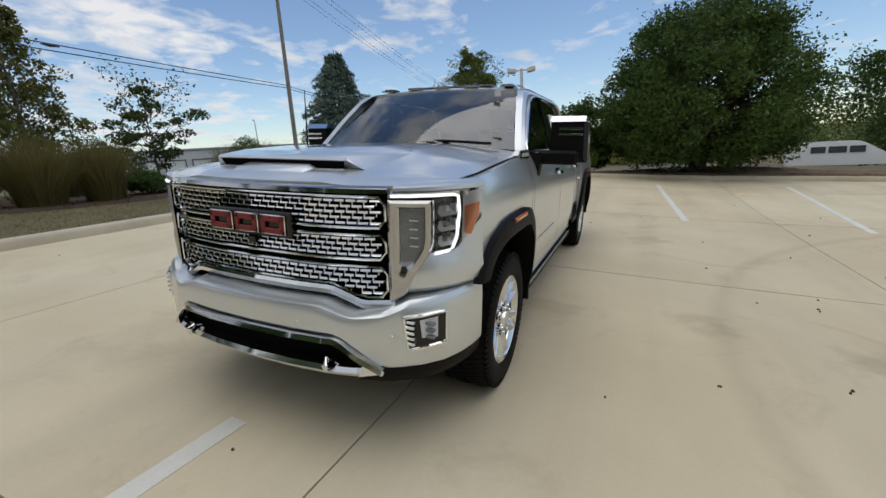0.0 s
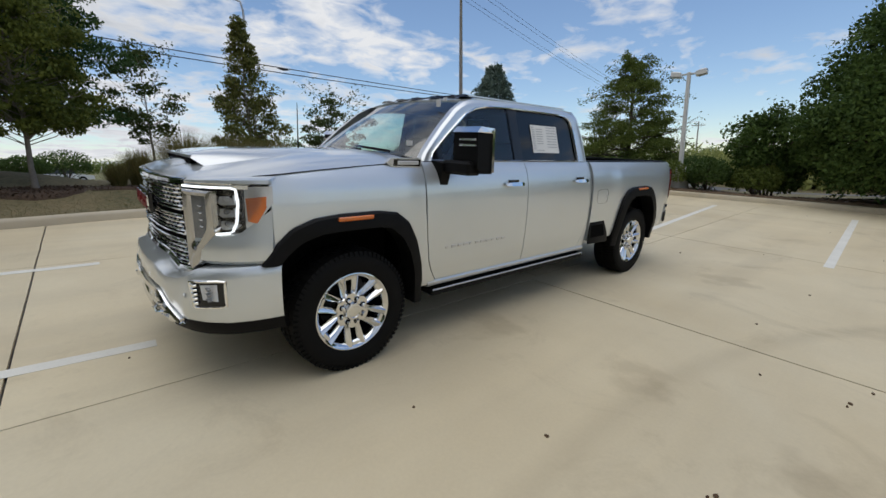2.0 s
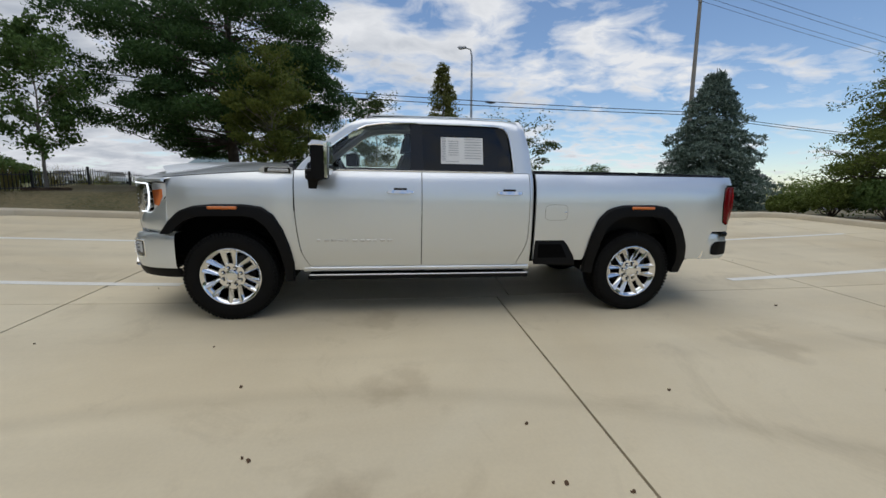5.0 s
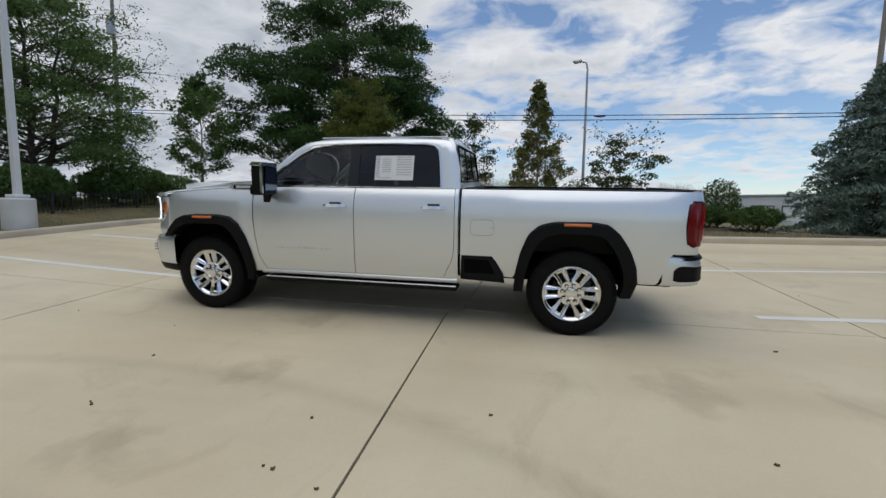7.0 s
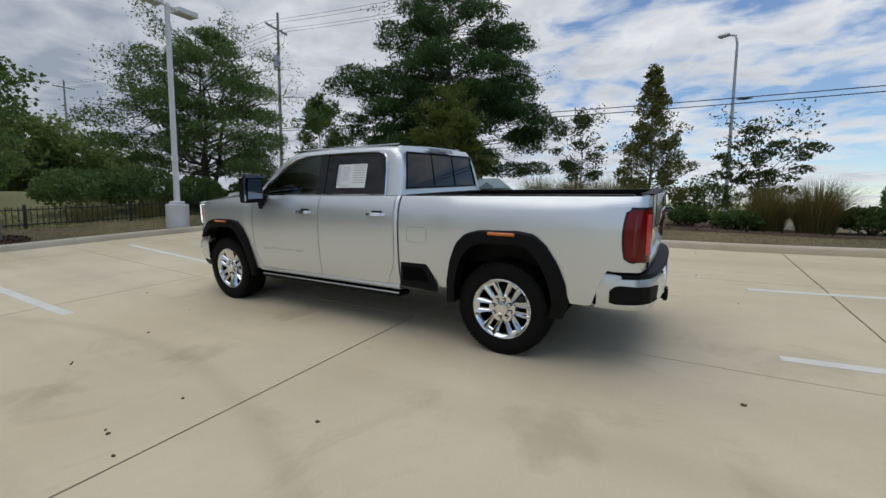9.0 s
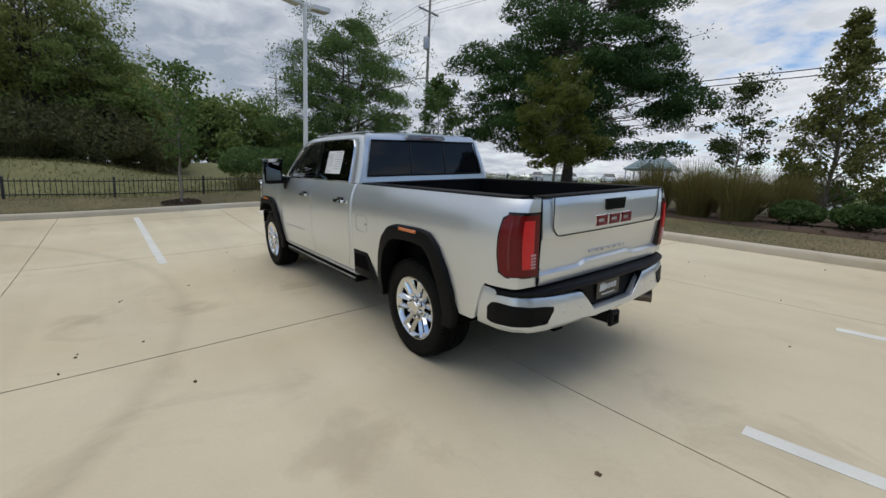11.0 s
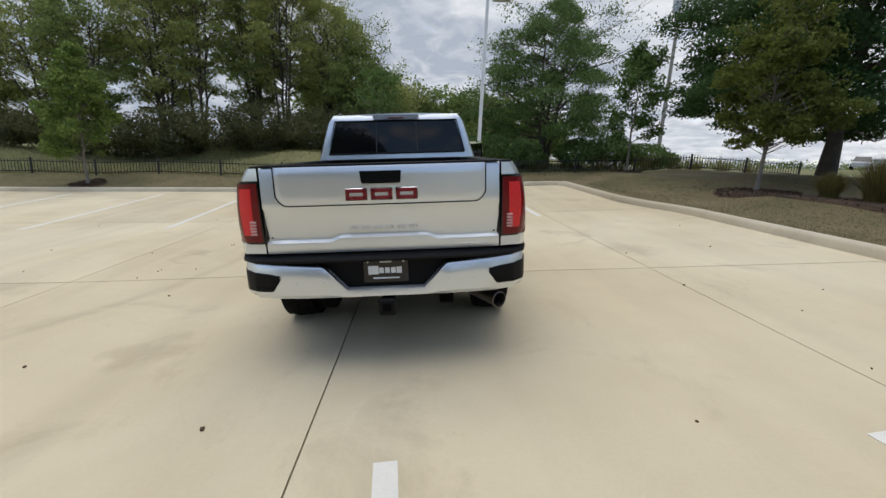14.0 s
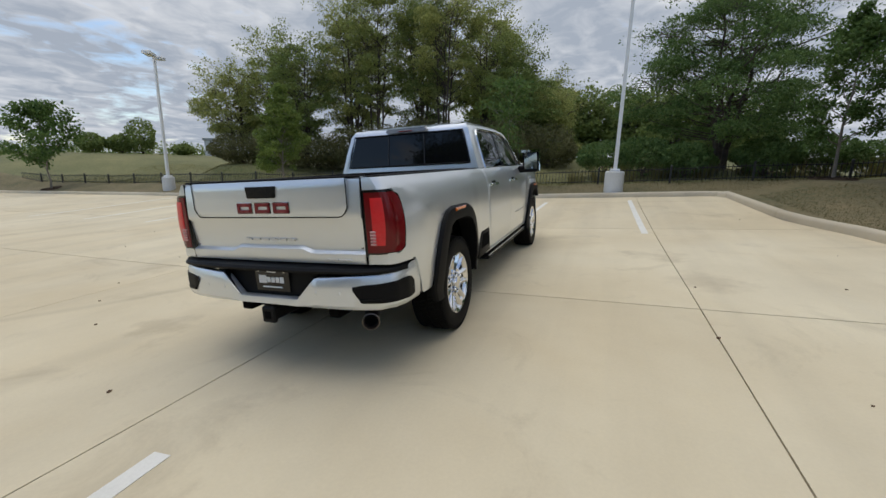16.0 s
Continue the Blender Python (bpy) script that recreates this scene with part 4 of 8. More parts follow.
        fa, fb = two("wheel_arch_flare", Geo().grid(rows), CLADDING, TRUCK, "black plastic wheel arch flare", smooth=30)
        zm = 1.083 if y0 == 0 else 1.108
        xm = side_x(sum(marks) / 2, zm)
        mk = Geo().box(xm + 0.03, xm + 0.048, marks[0], marks[1], zm - 0.014, zm + 0.013, 0.006)
        part("side_marker", mk, AMBER, fa, "amber side marker lamp")
        part("side_marker", mk.mirror(), AMBER, fb, "amber side marker lamp")
        liner = []
        for x in (0.42, 0.93):
            liner.append([(x, p[0] + (0.02 if p[0] < y0 else -0.02), p[1]) for p in along([(q[0], q[1]) for q in a], 30)])
        well = Geo().grid(liner)
        well.add([(0.42, p[1], p[2]) for p in liner[0]], [tuple(range(30))])
        two("wheel_liner", well, DARK, TRUCK)
    # bed: floor, inner walls, rail caps
    bedbox = Geo().box(-0.76, 0.76, 2.95, 5.12, 0.80, 0.84, 0.0).box(-0.80, -0.755, 2.95, 5.14, 0.80, 1.42, 0.005).box(0.755, 0.80, 2.95, 5.14, 0.80, 1.42, 0.005).box(-0.80, 0.80, 2.94, 2.985, 0.60, 1.42, 0.005)
    for s in (-1, 1):
        bedbox.box(s * 0.64 - 0.12, s * 0.64 + 0.12, 3.6, 4.5, 0.80, 1.06, 0.03)
    part("bed_liner", bedbox, CLADDING, TRUCK, "black plastic bed liner")
    rail = Geo().box(0.755, 0.892, 2.94, 5.06, 1.416, 1.436, 0.006)
    two("bed_rail_cap", rail, CLADDING, TRUCK)
    part("bed_front_cap", Geo().box(-0.75, 0.75, 2.93, 2.995, 1.412, 1.438, 0.006), CLADDING, TRUCK)
    # cab back: panel, window, high brake lamp
    rows = [[(x * k, y, z) for x in np.linspace(-1, 1, 13)] for k, y, z in ((0.92, 2.905, 0.75), (0.92, 2.908, 1.30), (0.905, 2.905, 1.43), (0.875, 2.89, 1.50), (0.835, 2.868, 1.66), (0.775, 2.835, 1.87), (0.73, 2.79, 1.94))]
    back_panel = part("cab_back", Geo().panel(rows, (0, -0.04, 0)), PAINT, TRUCK)
    glass = [[(x * k, y + 0.008, z) for x in np.linspace(-1, 1, 9)] for k, y, z in ((0.79, 2.889, 1.505), (0.755, 2.868, 1.66), (0.70, 2.84, 1.862))]
    g = Geo().panel(glass, (0, -0.006, 0))
    pane = part("rear_window", g, REAR_GLASS, TRUCK, "dark tinted sliding rear window")
    for x in (-0.24, 0.24):
        part("slider_edge", Geo().tube([(x, 2.901, 1.515), (x * 0.97, 2.852, 1.855)], 0.006, 5), GLASS_DIVIDER, pane)
    part("window_surround", Geo().tube([(-0.80, 2.90, 1.50), (0.80, 2.90, 1.50), (0.712, 2.853, 1.868), (-0.712, 2.853, 1.868), (-0.80, 2.90, 1.50)], 0.010, 6), CLADDING, pane)
    lamp = part("high_brake_lamp", Geo().hull([(s * a, y, z) for s in (-1, 1) for a, y, z in ((0.27, 2.82, 1.935), (0.27, 2.855, 1.905), (0.24, 2.868, 1.885), (0.24, 2.85, 1.935))]), GREY_LENS, TRUCK)
    part("brake_lens", Geo().box(-0.09, 0.09, 2.866, 2.872, 1.893, 1.907, 0.002), DEEP_RED, lamp)


REAR_GLASS = surf("dark_rear_glass", (0.004, 0.004, 0.005), (0.007, 0.007, 0.008), rough=0.03, bump=0, rvar=0.01, spec=0.32)
GLASS_DIVIDER = surf("window_slider_edge", (0.012, 0.012, 0.013), (0.02, 0.02, 0.021), rough=0.4, bump=0)
make_body()


def ring_block(x, y, z, w, h, t, d):
    """A hollow oblong, standing upright across the truck."""
    return Geo().box(x - w, x + w, y - d / 2, y + d / 2, z + h - t, z + h, 0.003).box(x - w, x + w, y - d / 2, y + d / 2, z - h, z - h + t, 0.003).box(x - w, x - w + t, y - d / 2, y + d / 2, z - h, z + h, 0.003).box(x + w - t, x + w, y - d / 2, y + d / 2, z - h, z + h, 0.003)


def make_front():
    # grille: black backing, three bands of staggered bright bars in chrome frames
    def face(x, z, out=0.0):
        return (x, lerp(NOSE, abs(x)) - out + 0.06 * max(0.0, (1.05 - z)) * 0.3, z)

    low = [(-0.70, 0.81), (-0.58, 0.805), (-0.44, 0.865), (0.44, 0.865), (0.58, 0.805), (0.70, 0.81)]
    xs = np.linspace(-0.70, 0.70, 41)
    rows = [[face(x, lerp(low, x) + (1.29 - lerp(low, x)) * j / 8, -0.05) for x in xs] for j in range(9)]
    grille = part("grille", Geo().grid(rows), DARK, TRUCK, "black and chrome mesh grille")
    bands = ((1.150, 1.272, 5), (1.008, 1.105, 4), (0.83, 0.962, 5))
    for z0, z1, n in bands:
        g = Geo()
        for j in range(n):
            h = (z1 - z0) / n
            zc = z0 + h * (j + 0.5)
            for i in range(-13, 13):
                xc = (i + 0.5 + (0.5 if j % 2 else 0)) * 0.0515
                if abs(xc) > 0.655 or zc < lerp(low, xc) + 0.03:
                    continue
                y = face(xc, zc, 0.004)[1]
                sl = (lerp(NOSE, abs(xc) + 0.02) - lerp(NOSE, abs(xc))) / 0.02 * (1 if xc > 0 else -1)
                w, t = 0.0215, h * 0.21
                v = []
                for dy, dz in ((0.026, -0.7), (0.0019, -1.0), (-0.0008, -0.1), (0.0030, 1.0), (0.026, 0.8)):
                    v += [(xc - w, y - sl * w + dy, zc + t * dz), (xc + w, y + sl * w + dy, zc + t * dz)]
                g.add(v, [(2 * q, 2 * q + 1, 2 * q + 3, 2 * q + 2) for q in range(4)] + [(0, 2, 4, 6, 8), (9, 7, 5, 3, 1)])
                if j:
                    g.add([(xc + a, y + b, zc - c) for a, b in ((-0.003, 0.012), (0.003, 0.012), (0.003, 0.024), (-0.003, 0.024)) for c in (h * 0.15, h * 0.9)], [(0, 1, 3, 2), (2, 3, 5, 4), (4, 5, 7, 6), (6, 7, 1, 0)])
        part("grille_mesh", g, CHROME, grille, smooth=0)
        # bright frame round the band
        zb = lambda x: max(z0, lerp(low, x) + 0.02) - 0.006
        loop = [face(x, z1 + 0.006, 0.006) for x in np.linspace(-0.66, 0.66, 25)]
        loop += [face(0.685, z1 - 0.03, 0.004), face(0.685, zb(0.68) + 0.03, 0.004)]
        loop += [face(x, zb(x), 0.006) for x in np.linspace(0.66, -0.66, 25)]
        loop += [face(-0.685, zb(-0.68) + 0.03, 0.004), face(-0.685, z1 - 0.03, 0.004)]
        part("band_frame", Geo().tube(loop + loop[:1], 0.0065, 6, False), CHROME, grille)
    # lower chrome surround of the grille
    rows = []
    for dz, out in ((0.006, -0.02), (0.004, 0.012), (-0.012, 0.022), (-0.034, 0.018), (-0.042, -0.02)):
        rows.append([face(x, lerp(low, x) + dz, out) for x in np.linspace(-0.72, 0.72, 49)])
    part("grille_surround", Geo().grid(rows), CHROME, TRUCK, "chrome grille surround")
    # camera and maker's badge: chrome-edged red blocks on a black plate, left unlettered
    badge = part("maker_badge", Geo().box(-0.262, 0.262, -0.992, -0.965, 1.075, 1.198, 0.008), GLOSS_BLACK, TRUCK, "red and chrome badge frames on black plate")
    for x in (-0.165, 0.0, 0.165):
        e = part("badge_edge", ring_block(x, -0.996, 1.137, 0.074, 0.046, 0.026, 0.012), CHROME, badge)
        part("badge_block", ring_block(x, -1.001, 1.137, 0.069, 0.041, 0.027, 0.012), BADGE_RED, e)
    part("front_camera", Geo().box(-0.022, 0.022, -0.985, -0.96, 1.03, 1.07, 0.006), GLOSS_BLACK, TRUCK)

    # bumper: one wrapped bar with a slot below its middle
    curve = along([(-x, y) for x, y in reversed(BUMPER[1:])] + BUMPER, 61)
    zb = lambda x: lerp([(0, 0.655), (0.50, 0.655), (0.70, 0.50), (1.0, 0.50)], abs(x))
    ztop = lambda x: lerp([(0, 0.80), (0.42, 0.80), (0.55, 0.755), (0.70, 0.775), (0.80, 0.825), (1.0, 0.838)], abs(x))
    rows = []
    for k, o in ((0.0, -0.035), (0.03, -0.012), (0.12, 0.0), (0.5, 0.0), (0.8, -0.002), (0.93, -0.010), (1.0, -0.03), (1.0, -0.11)):
        row = []
        for x, y in curve:
            r = math.hypot(x * 0.45, y - 0.2) or 1
            z = zb(x) + (ztop(x) - zb(x)) * k
            row.append((x * (1 + o * 0.6 * abs(x)), y - o * (1.0 if abs(x) < 0.9 else 0.5), z + (0.01 if o < -0.1 else 0)))
        rows.append(row)
    bumper = part("front_bumper", Geo().grid(rows), PAINT, TRUCK)
    for x in (-0.74, -0.30, 0.30, 0.74):
        y = lerp(BUMPER, abs(x))
        part("parking_sensor", Geo().lathe([(0.001, y - 0.004), (0.011, y - 0.003), (0.013, y + 0.002)], 12, "y", (x, 0, 0.665 if abs(x) > 0.5 else 0.70)), PAINT, bumper)
    # lower slot: black mouth, chrome surround, recovery hooks, black apron
    mouth = Geo().grid([[(x, lerp(BUMPER, abs(x)) + 0.06, z) for x in np.linspace(-0.68, 0.68, 21)] for z in (0.46, 0.68)])
    part("lower_intake", mouth, DARK, bumper)
    rows = []
    for dz, out in ((0.004, -0.03), (0.004, 0.016), (-0.02, 0.024), (-0.028, 0.010), (-0.028, -0.03)):
        rows.append([(x, lerp(BUMPER, abs(x)) - out, lerp([(0, 0.648), (0.50, 0.648), (0.60, 0.575), (0.70, 0.505)], abs(x)) + dz) for x in np.linspace(-0.70, 0.70, 41)])
    part("intake_surround", Geo().grid(rows), CHROME, bumper, "chrome lower intake surround")
    rows = []
    for dz, out in ((0.03, -0.03), (0.022, 0.010), (0.0, 0.022), (-0.018, 0.012), (-0.02, -0.06)):
        rows.append([(x, lerp(BUMPER, abs(x)) - out + 0.02, lerp([(0, 0.478), (0.55, 0.482), (0.70, 0.50)], abs(x)) + dz) for x in np.linspace(-0.70, 0.70, 41)])
    part("lower_lip", Geo().grid(rows), CHROME, bumper, "chrome lower bumper lip")
    ends = Geo().hull([(x, lerp(BUMPER, x) - d, z) for x, d, z in ((0.63, 0.016, 0.555), (0.70, 0.008, 0.51), (0.69, 0.008, 0.485), (0.60, 0.012, 0.475), (0.63, -0.02, 0.555), (0.70, -0.02, 0.51), (0.69, -0.02, 0.485), (0.60, -0.02, 0.475))])
    two("lip_end", ends, CHROME, bumper)
    hook = Geo().tube([(0.46, -0.98, 0.53), (0.455, -1.035, 0.545), (0.45, -1.055, 0.525), (0.455, -1.05, 0.50), (0.47, -1.0, 0.495)], 0.014, 8)
    two("recovery_hook", hook, CHROME, bumper, "chrome recovery hook")
    curve2 = along(BUMPER[3:], 14)
    rows = [[(x * k - 0.01, y + d, z + 0.05 * max(0, 0.8 - x)) for x, y in curve2] for k, d, z in ((1.0, 0.005, 0.508), (0.995, 0.01, 0.465), (0.98, 0.025, 0.425), (0.94, 0.06, 0.405))]
    two("bumper_apron", Geo().panel(rows, (-0.02, 0.03, 0)), CLADDING, TRUCK)
    part("centre_apron", Geo().grid([[(x, -0.93 + d, z) for x in np.linspace(-0.62, 0.62, 9)] for d, z in ((0.0, 0.47), (0.06, 0.40), (0.2, 0.37))]), CLADDING, TRUCK)
    # fog lamps in chrome frames
    fr = [(0.785, 0.755), (0.925, 0.765), (0.925, 0.61), (0.80, 0.60)]
    def bump_at(x, out):
        return lerp(BUMPER, x) - out
    outer_loop = along([(x, z) for x, z in fr] + [fr[0]], 25)
    fa, fb = two("fog_lamp", Geo().hull([(x, bump_at(x, o), z) for x, z in outer_loop for o in (0.004, -0.02)]), GLOSS_BLACK, bumper, "fog lamp in a chrome frame")
    ring = Geo().tube([(x, bump_at(x, 0.006), z) for x, z in outer_loop], 0.008, 6, False)
    lens = Geo().hull([(x, bump_at(x, o), z) for x, z in ((0.845, 0.740), (0.900, 0.744), (0.900, 0.645), (0.852, 0.655)) for o in (0.010, -0.01)])
    for f, flip in ((fa, False), (fb, True)):
        part("fog_frame", ring.mirror() if flip else ring, CHROME, f)
        fl = part("fog_lens", lens.mirror() if flip else lens, CLEAR, f)
        for k in range(3):
            bar = Geo().box(0.842, 0.905, bump_at(0.872, 0.022), bump_at(0.872, 0.0), 0.652 + k * 0.032, 0.664 + k * 0.032, 0.002)
            part("lens_bar", bar.mirror() if flip else bar, GREY_LENS, fl)
        for k in range(5):
            fin = Geo().box(0.792, 0.832, bump_at(0.80, 0.012), bump_at(0.80, -0.01), 0.625 + k * 0.026, 0.640 + k * 0.026, 0.003)
            part("fog_fin", fin.mirror() if flip else fin, CHROME, f)

    # chrome brackets beside the grille, dark reflections in their colour, each with a smoked lamp
    def nose(x, out):
        return lerp(NOSE, x) - out
    ring_o = [(0.700, 1.268), (0.862, 1.262), (0.862, 1.055), (0.815, 0.955), (0.765, 0.845), (0.700, 0.80)]
    ring_i = [(0.744, 1.232), (0.836, 1.228), (0.836, 1.062), (0.802, 0.998), (0.772, 0.972), (0.744, 0.975)]
    rows = []
    for k, o in ((0, -0.02), (0, 0.016), (0.35, 0.028), (0.8, 0.026), (1, 0.012), (1, -0.02)):
        rows.append([(a[0] + (b[0] - a[0]) * k, nose(a[0] + (b[0] - a[0]) * k, o), a[1] + (b[1] - a[1]) * k) for a, b in zip(along(ring_o + ring_o[:1], 37), along(ring_i + ring_i[:1], 37))])
    ba, bb = two("chrome_bracket", Geo().grid(rows), DARK_REFLECTION_CHROME, TRUCK, "chrome bracket with a smoked side lamp")
    inner = Geo().hull([(x, nose(x, o), z) for x, z in ring_i for o in (0.006, -0.02)])
    for b, flip in ((ba, False), (bb, True)):
        part("side_lamp", inner.mirror() if flip else inner, GREY_LENS, b)
        for k in range(4):
            slat = Geo().box(0.77, 0.815, nose(0.79, 0.012), nose(0.79, 0.0), 1.06 + k * 0.038, 1.066 + k * 0.038, 0.001)
            part("lamp_bar", slat.mirror() if flip else slat, CLEAR, b)

    # headlamps
    outline = [(0.868, 1.285), (0.93, 1.292), (0.985, 1.298), (0.985, 1.20), (0.958, 1.09), (0.930, 1.024), (0.87, 1.012)]
    def lamp_pt(x, z, o):
        return (x - o * 0.55, nose(x, -o), z)
    house = Geo().hull([lamp_pt(x, z, o) for x, z in outline for o in (0.045, 0.09)])
    strip_top = Geo()
    rows = [[(x, nose(x, o), z + dz) for x in np.linspace(0.705, 0.965, 16)] for o, z, dz in ((0.006, 1.272, 0.0), (0.020, 1.276, 0.0), (0.020, 1.296, 0.0), (0.004, 1.302, 0.0))]
    strip_top.grid(rows)
    pipe = Geo()
    path = [(0.715, 1.284), (0.938, 1.284), (0.942, 1.20), (0.936, 1.09), (0.923, 1.034), (0.872, 1.026)]
    pipe.tube([(x, nose(x, 0.021), z) for x, z in along(path, 26)], [0.0065] * 12 + [0.0075] * 14, 8)
    ha, hb = two("headlamp", house, GLOSS_BLACK, TRUCK, "lit headlamp with stacked reflectors and amber side lens")
    cover = Geo()
    rows = []
    for k in np.linspace(0, 1, 5):
        rows.append([(a[0] + (b[0] - a[0]) * k, nose(a[0] + (b[0] - a[0]) * k, 0.026), a[1] + (b[1] - a[1]) * k) for a, b in zip(along([(0.868, 1.282), (0.868, 1.012)], 8), along([(0.99, 1.302), (0.992, 1.21), (0.963, 1.09), (0.932, 1.022)], 8))])
    cover.grid(rows)
    amber = Geo().hull([(x, nose(x, o), z) for x, z in ((0.953, 1.226), (0.990, 1.236), (0.988, 1.175), (0.970, 1.088), (0.955, 1.10)) for o in (0.008, -0.008)])
    upper = Geo().hull([(x, nose(x, o), z) for x, z in ((0.957, 1.262), (0.99, 1.270), (0.99, 1.256), (0.957, 1.248)) for o in (0.010, -0.01)])
    flank = Geo().hull([(x, nose(x, o), z) for x, z in ((0.946, 1.288), (0.993, 1.292), (0.993, 1.20), (0.966, 1.10), (0.945, 1.06)) for o in (-0.004, -0.03)])
    for h, flip in ((ha, False), (hb, True)):
        mir = lambda g: g.mirror() if flip else g
        part("light_strip_base", mir(strip_top), CHROME, h)
        for x in np.linspace(0.72, 0.92, 20):
            part("light_fin", mir(Geo().box(x, x + 0.005, nose(x, 0.014), nose(x, 0.0), 1.300, 1.310, 0.0)), CHROME, h)
        part("light_pipe", mir(pipe), LIGHT_PIPE, h, "lit white light pipe")
        part("amber_lens", mir(amber), AMBER, h, "amber side lens")
        part("upper_reflector", mir(upper), CLEAR, h)
        part("side_reflector", mir(flank), CLEAR, h)
        for k in range(3):
            z = 1.214 - k * 0.068
            shell = Geo().hull([(x, nose(x, o), z + dz) for x, dz, o in ((0.876, 0.02, -0.005), (0.872, -0.012, -0.005), (0.885, -0.027, 0.004), (0.928, -0.022, 0.004), (0.930, -0.012, 0.002), (0.885, -0.008, -0.02), (0.925, 0.0, -0.03), (0.878, 0.02, -0.03))])
            part("reflector_shell", mir(shell), CLEAR, h)
            bulb = Geo().lathe([(0.002, -0.014), (0.012, -0.010), (0.016, 0.0), (0.016, 0.02)], 14, "y", (0.893, nose(0.893, -0.006), z + 0.006))
            part("projector", mir(bulb), GREY_LENS if k else CLEAR, h)
            refl = Geo()
            for i in range(5):
                refl.box(0.905 + i * 0.006, 0.908 + i * 0.006, nose(0.91, -0.016), nose(0.91, -0.03), z - 0.012, z + 0.026, 0.0)
            part("reflector_ribs", mir(refl), CLEAR, h)
        part("lamp_glass", mir(cover), GLASS_CLEAR, h, fix=False)

    # fender badge plates, with plain bars for the lettering
    plate = Geo().hull([(0.925 + o, y, z) for o in (0.0, 0.034) for y, z in ((0.29, 1.420), (0.33, 1.392), (0.585, 1.385), (0.59, 1.445), (0.55, 1.455), (0.33, 1.450))])
    pa, pb = two("engine_badge", plate, STRIP, TRUCK, "chrome engine badge with dark plate")
    inset = Geo().hull([(0.957 + o, y, z) for o in (0.0, 0.006) for y, z in ((0.345, 1.400), (0.577, 1.395), (0.577, 1.442), (0.35, 1.444))])
    for b, flip in ((pa, False), (pb, True)):
        i2 = part("badge_plate", inset.mirror() if flip else inset, GLOSS_BLACK, b)
        face2 = Geo().box(0.958, 0.966, 0.378, 0.560, 1.407, 1.434, 0.003)
        part("badge_face", face2.mirror() if flip else face2, CLEAR, i2)
        for k in range(7):
            bar = Geo().box(0.963, 0.968, 0.392 + k * 0.023, 0.409 + k * 0.023, 1.415, 1.426, 0.001)
            part("badge_bar", bar.mirror() if flip else bar, INK, i2)
    # aerial on the passenger side wing
    part("aerial", Geo().tube([(-0.86, 0.42, 1.40), (-0.86, 0.42, 1.44), (-0.86, 0.43, 1.9)], [0.014, 0.008, 0.003], 8), GLOSS_BLACK, TRUCK)


def make_mirrors():
    """Large tow mirrors: foot, arm, black housing with a chrome cap and slats, glass facing back."""
    foot = Geo().hull([(x, y, z) for x, y, z in ((0.92, 0.70, 1.44), (0.92, 0.86, 1.43), (0.92, 0.72, 1.26), (0.92, 0.82, 1.24), (1.02, 0.74, 1.42), (1.02, 0.84, 1.41), (1.0, 0.74, 1.25), (1.0, 0.81, 1.24))])
    arm = Geo().box(0.98, 1.27, 0.76, 0.90, 1.345, 1.445, 0.02)
    body = Geo().hull([(x, y, z) for x, y, z in ((1.06, 0.80, 1.40), (1.30, 0.82, 1.40), (1.065, 0.80, 1.64), (1.29, 0.82, 1.64), (1.08, 0.94, 1.36), (1.32, 0.95, 1.36), (1.06, 0.95, 1.66), (1.31, 0.95, 1.66), (1.07, 0.86, 1.675), (1.29, 0.87, 1.675), (1.075, 0.85, 1.36), (1.31, 0.86, 1.36))])
    cap = Geo().hull([(x, y, z) for x, y, z in ((1.055, 0.79, 1.645), (1.30, 0.80, 1.645), (1.05, 0.90, 1.65), (1.315, 0.90, 1.65), (1.06, 0.83, 1.685), (1.30, 0.84, 1.685), (1.05, 0.96, 1.675), (1.315, 0.96, 1.675), (1.05, 0.96, 1.64), (1.315, 0.96, 1.64))])
    rim = Geo().hull([(x, y, z) for x, y, z in ((1.305, 0.935, 1.67), (1.324, 0.935, 1.66), (1.331, 0.935, 1.375), (1.310, 0.935, 1.365), (1.31, 0.945, 1.67), (1.322, 0.94, 1.66), (1.322, 0.96, 1.67), (1.305, 0.96, 1.67), (1.318, 0.945, 1.38), (1.33, 0.94, 1.38), (1.33, 0.96, 1.37), (1.315, 0.96, 1.37))])
    glass = Geo().hull([(x, y + (z - 1.39) * 0.035 + 0.016 - 0.03 * (x - 1.19), z) for y in (0.94, 0.955) for x, z in ((1.095, 1.632), (1.282, 1.632), (1.292, 1.395), (1.10, 1.395))])
    for flip in (False, True):
        m = lambda g: g.mirror().moved(pose(0.02, 0.09, -0.03)) if flip else g
        arm_p = part("mirror_arm", m(arm), CLADDING, TRUCK, "black tow mirror with chrome cap")
        part("mirror_foot", m(foot), CLADDING, arm_p)
        part("mirror_housing", m(body), CLADDING, arm_p)
        part("mirror_cap", m(cap), CHROME, arm_p, "chrome mirror cap")
        part("mirror_rim", m(rim), CHROME, arm_p)
        part("mirror_glass", m(glass), MIRROR, arm_p)
        for z in (1.555, 1.595):
            part("mirror_slat", m(Geo().box(1.12, 1.285, 0.800, 0.815, z - 0.008, z + 0.009, 0.003)), CHROME, arm_p)


TIP_STEEL = surf("browned_steel", (0.12, 0.10, 0.085), (0.24, 0.20, 0.17), rough=0.35, metal=0.9, big=8, fine=60, bump=0.05)


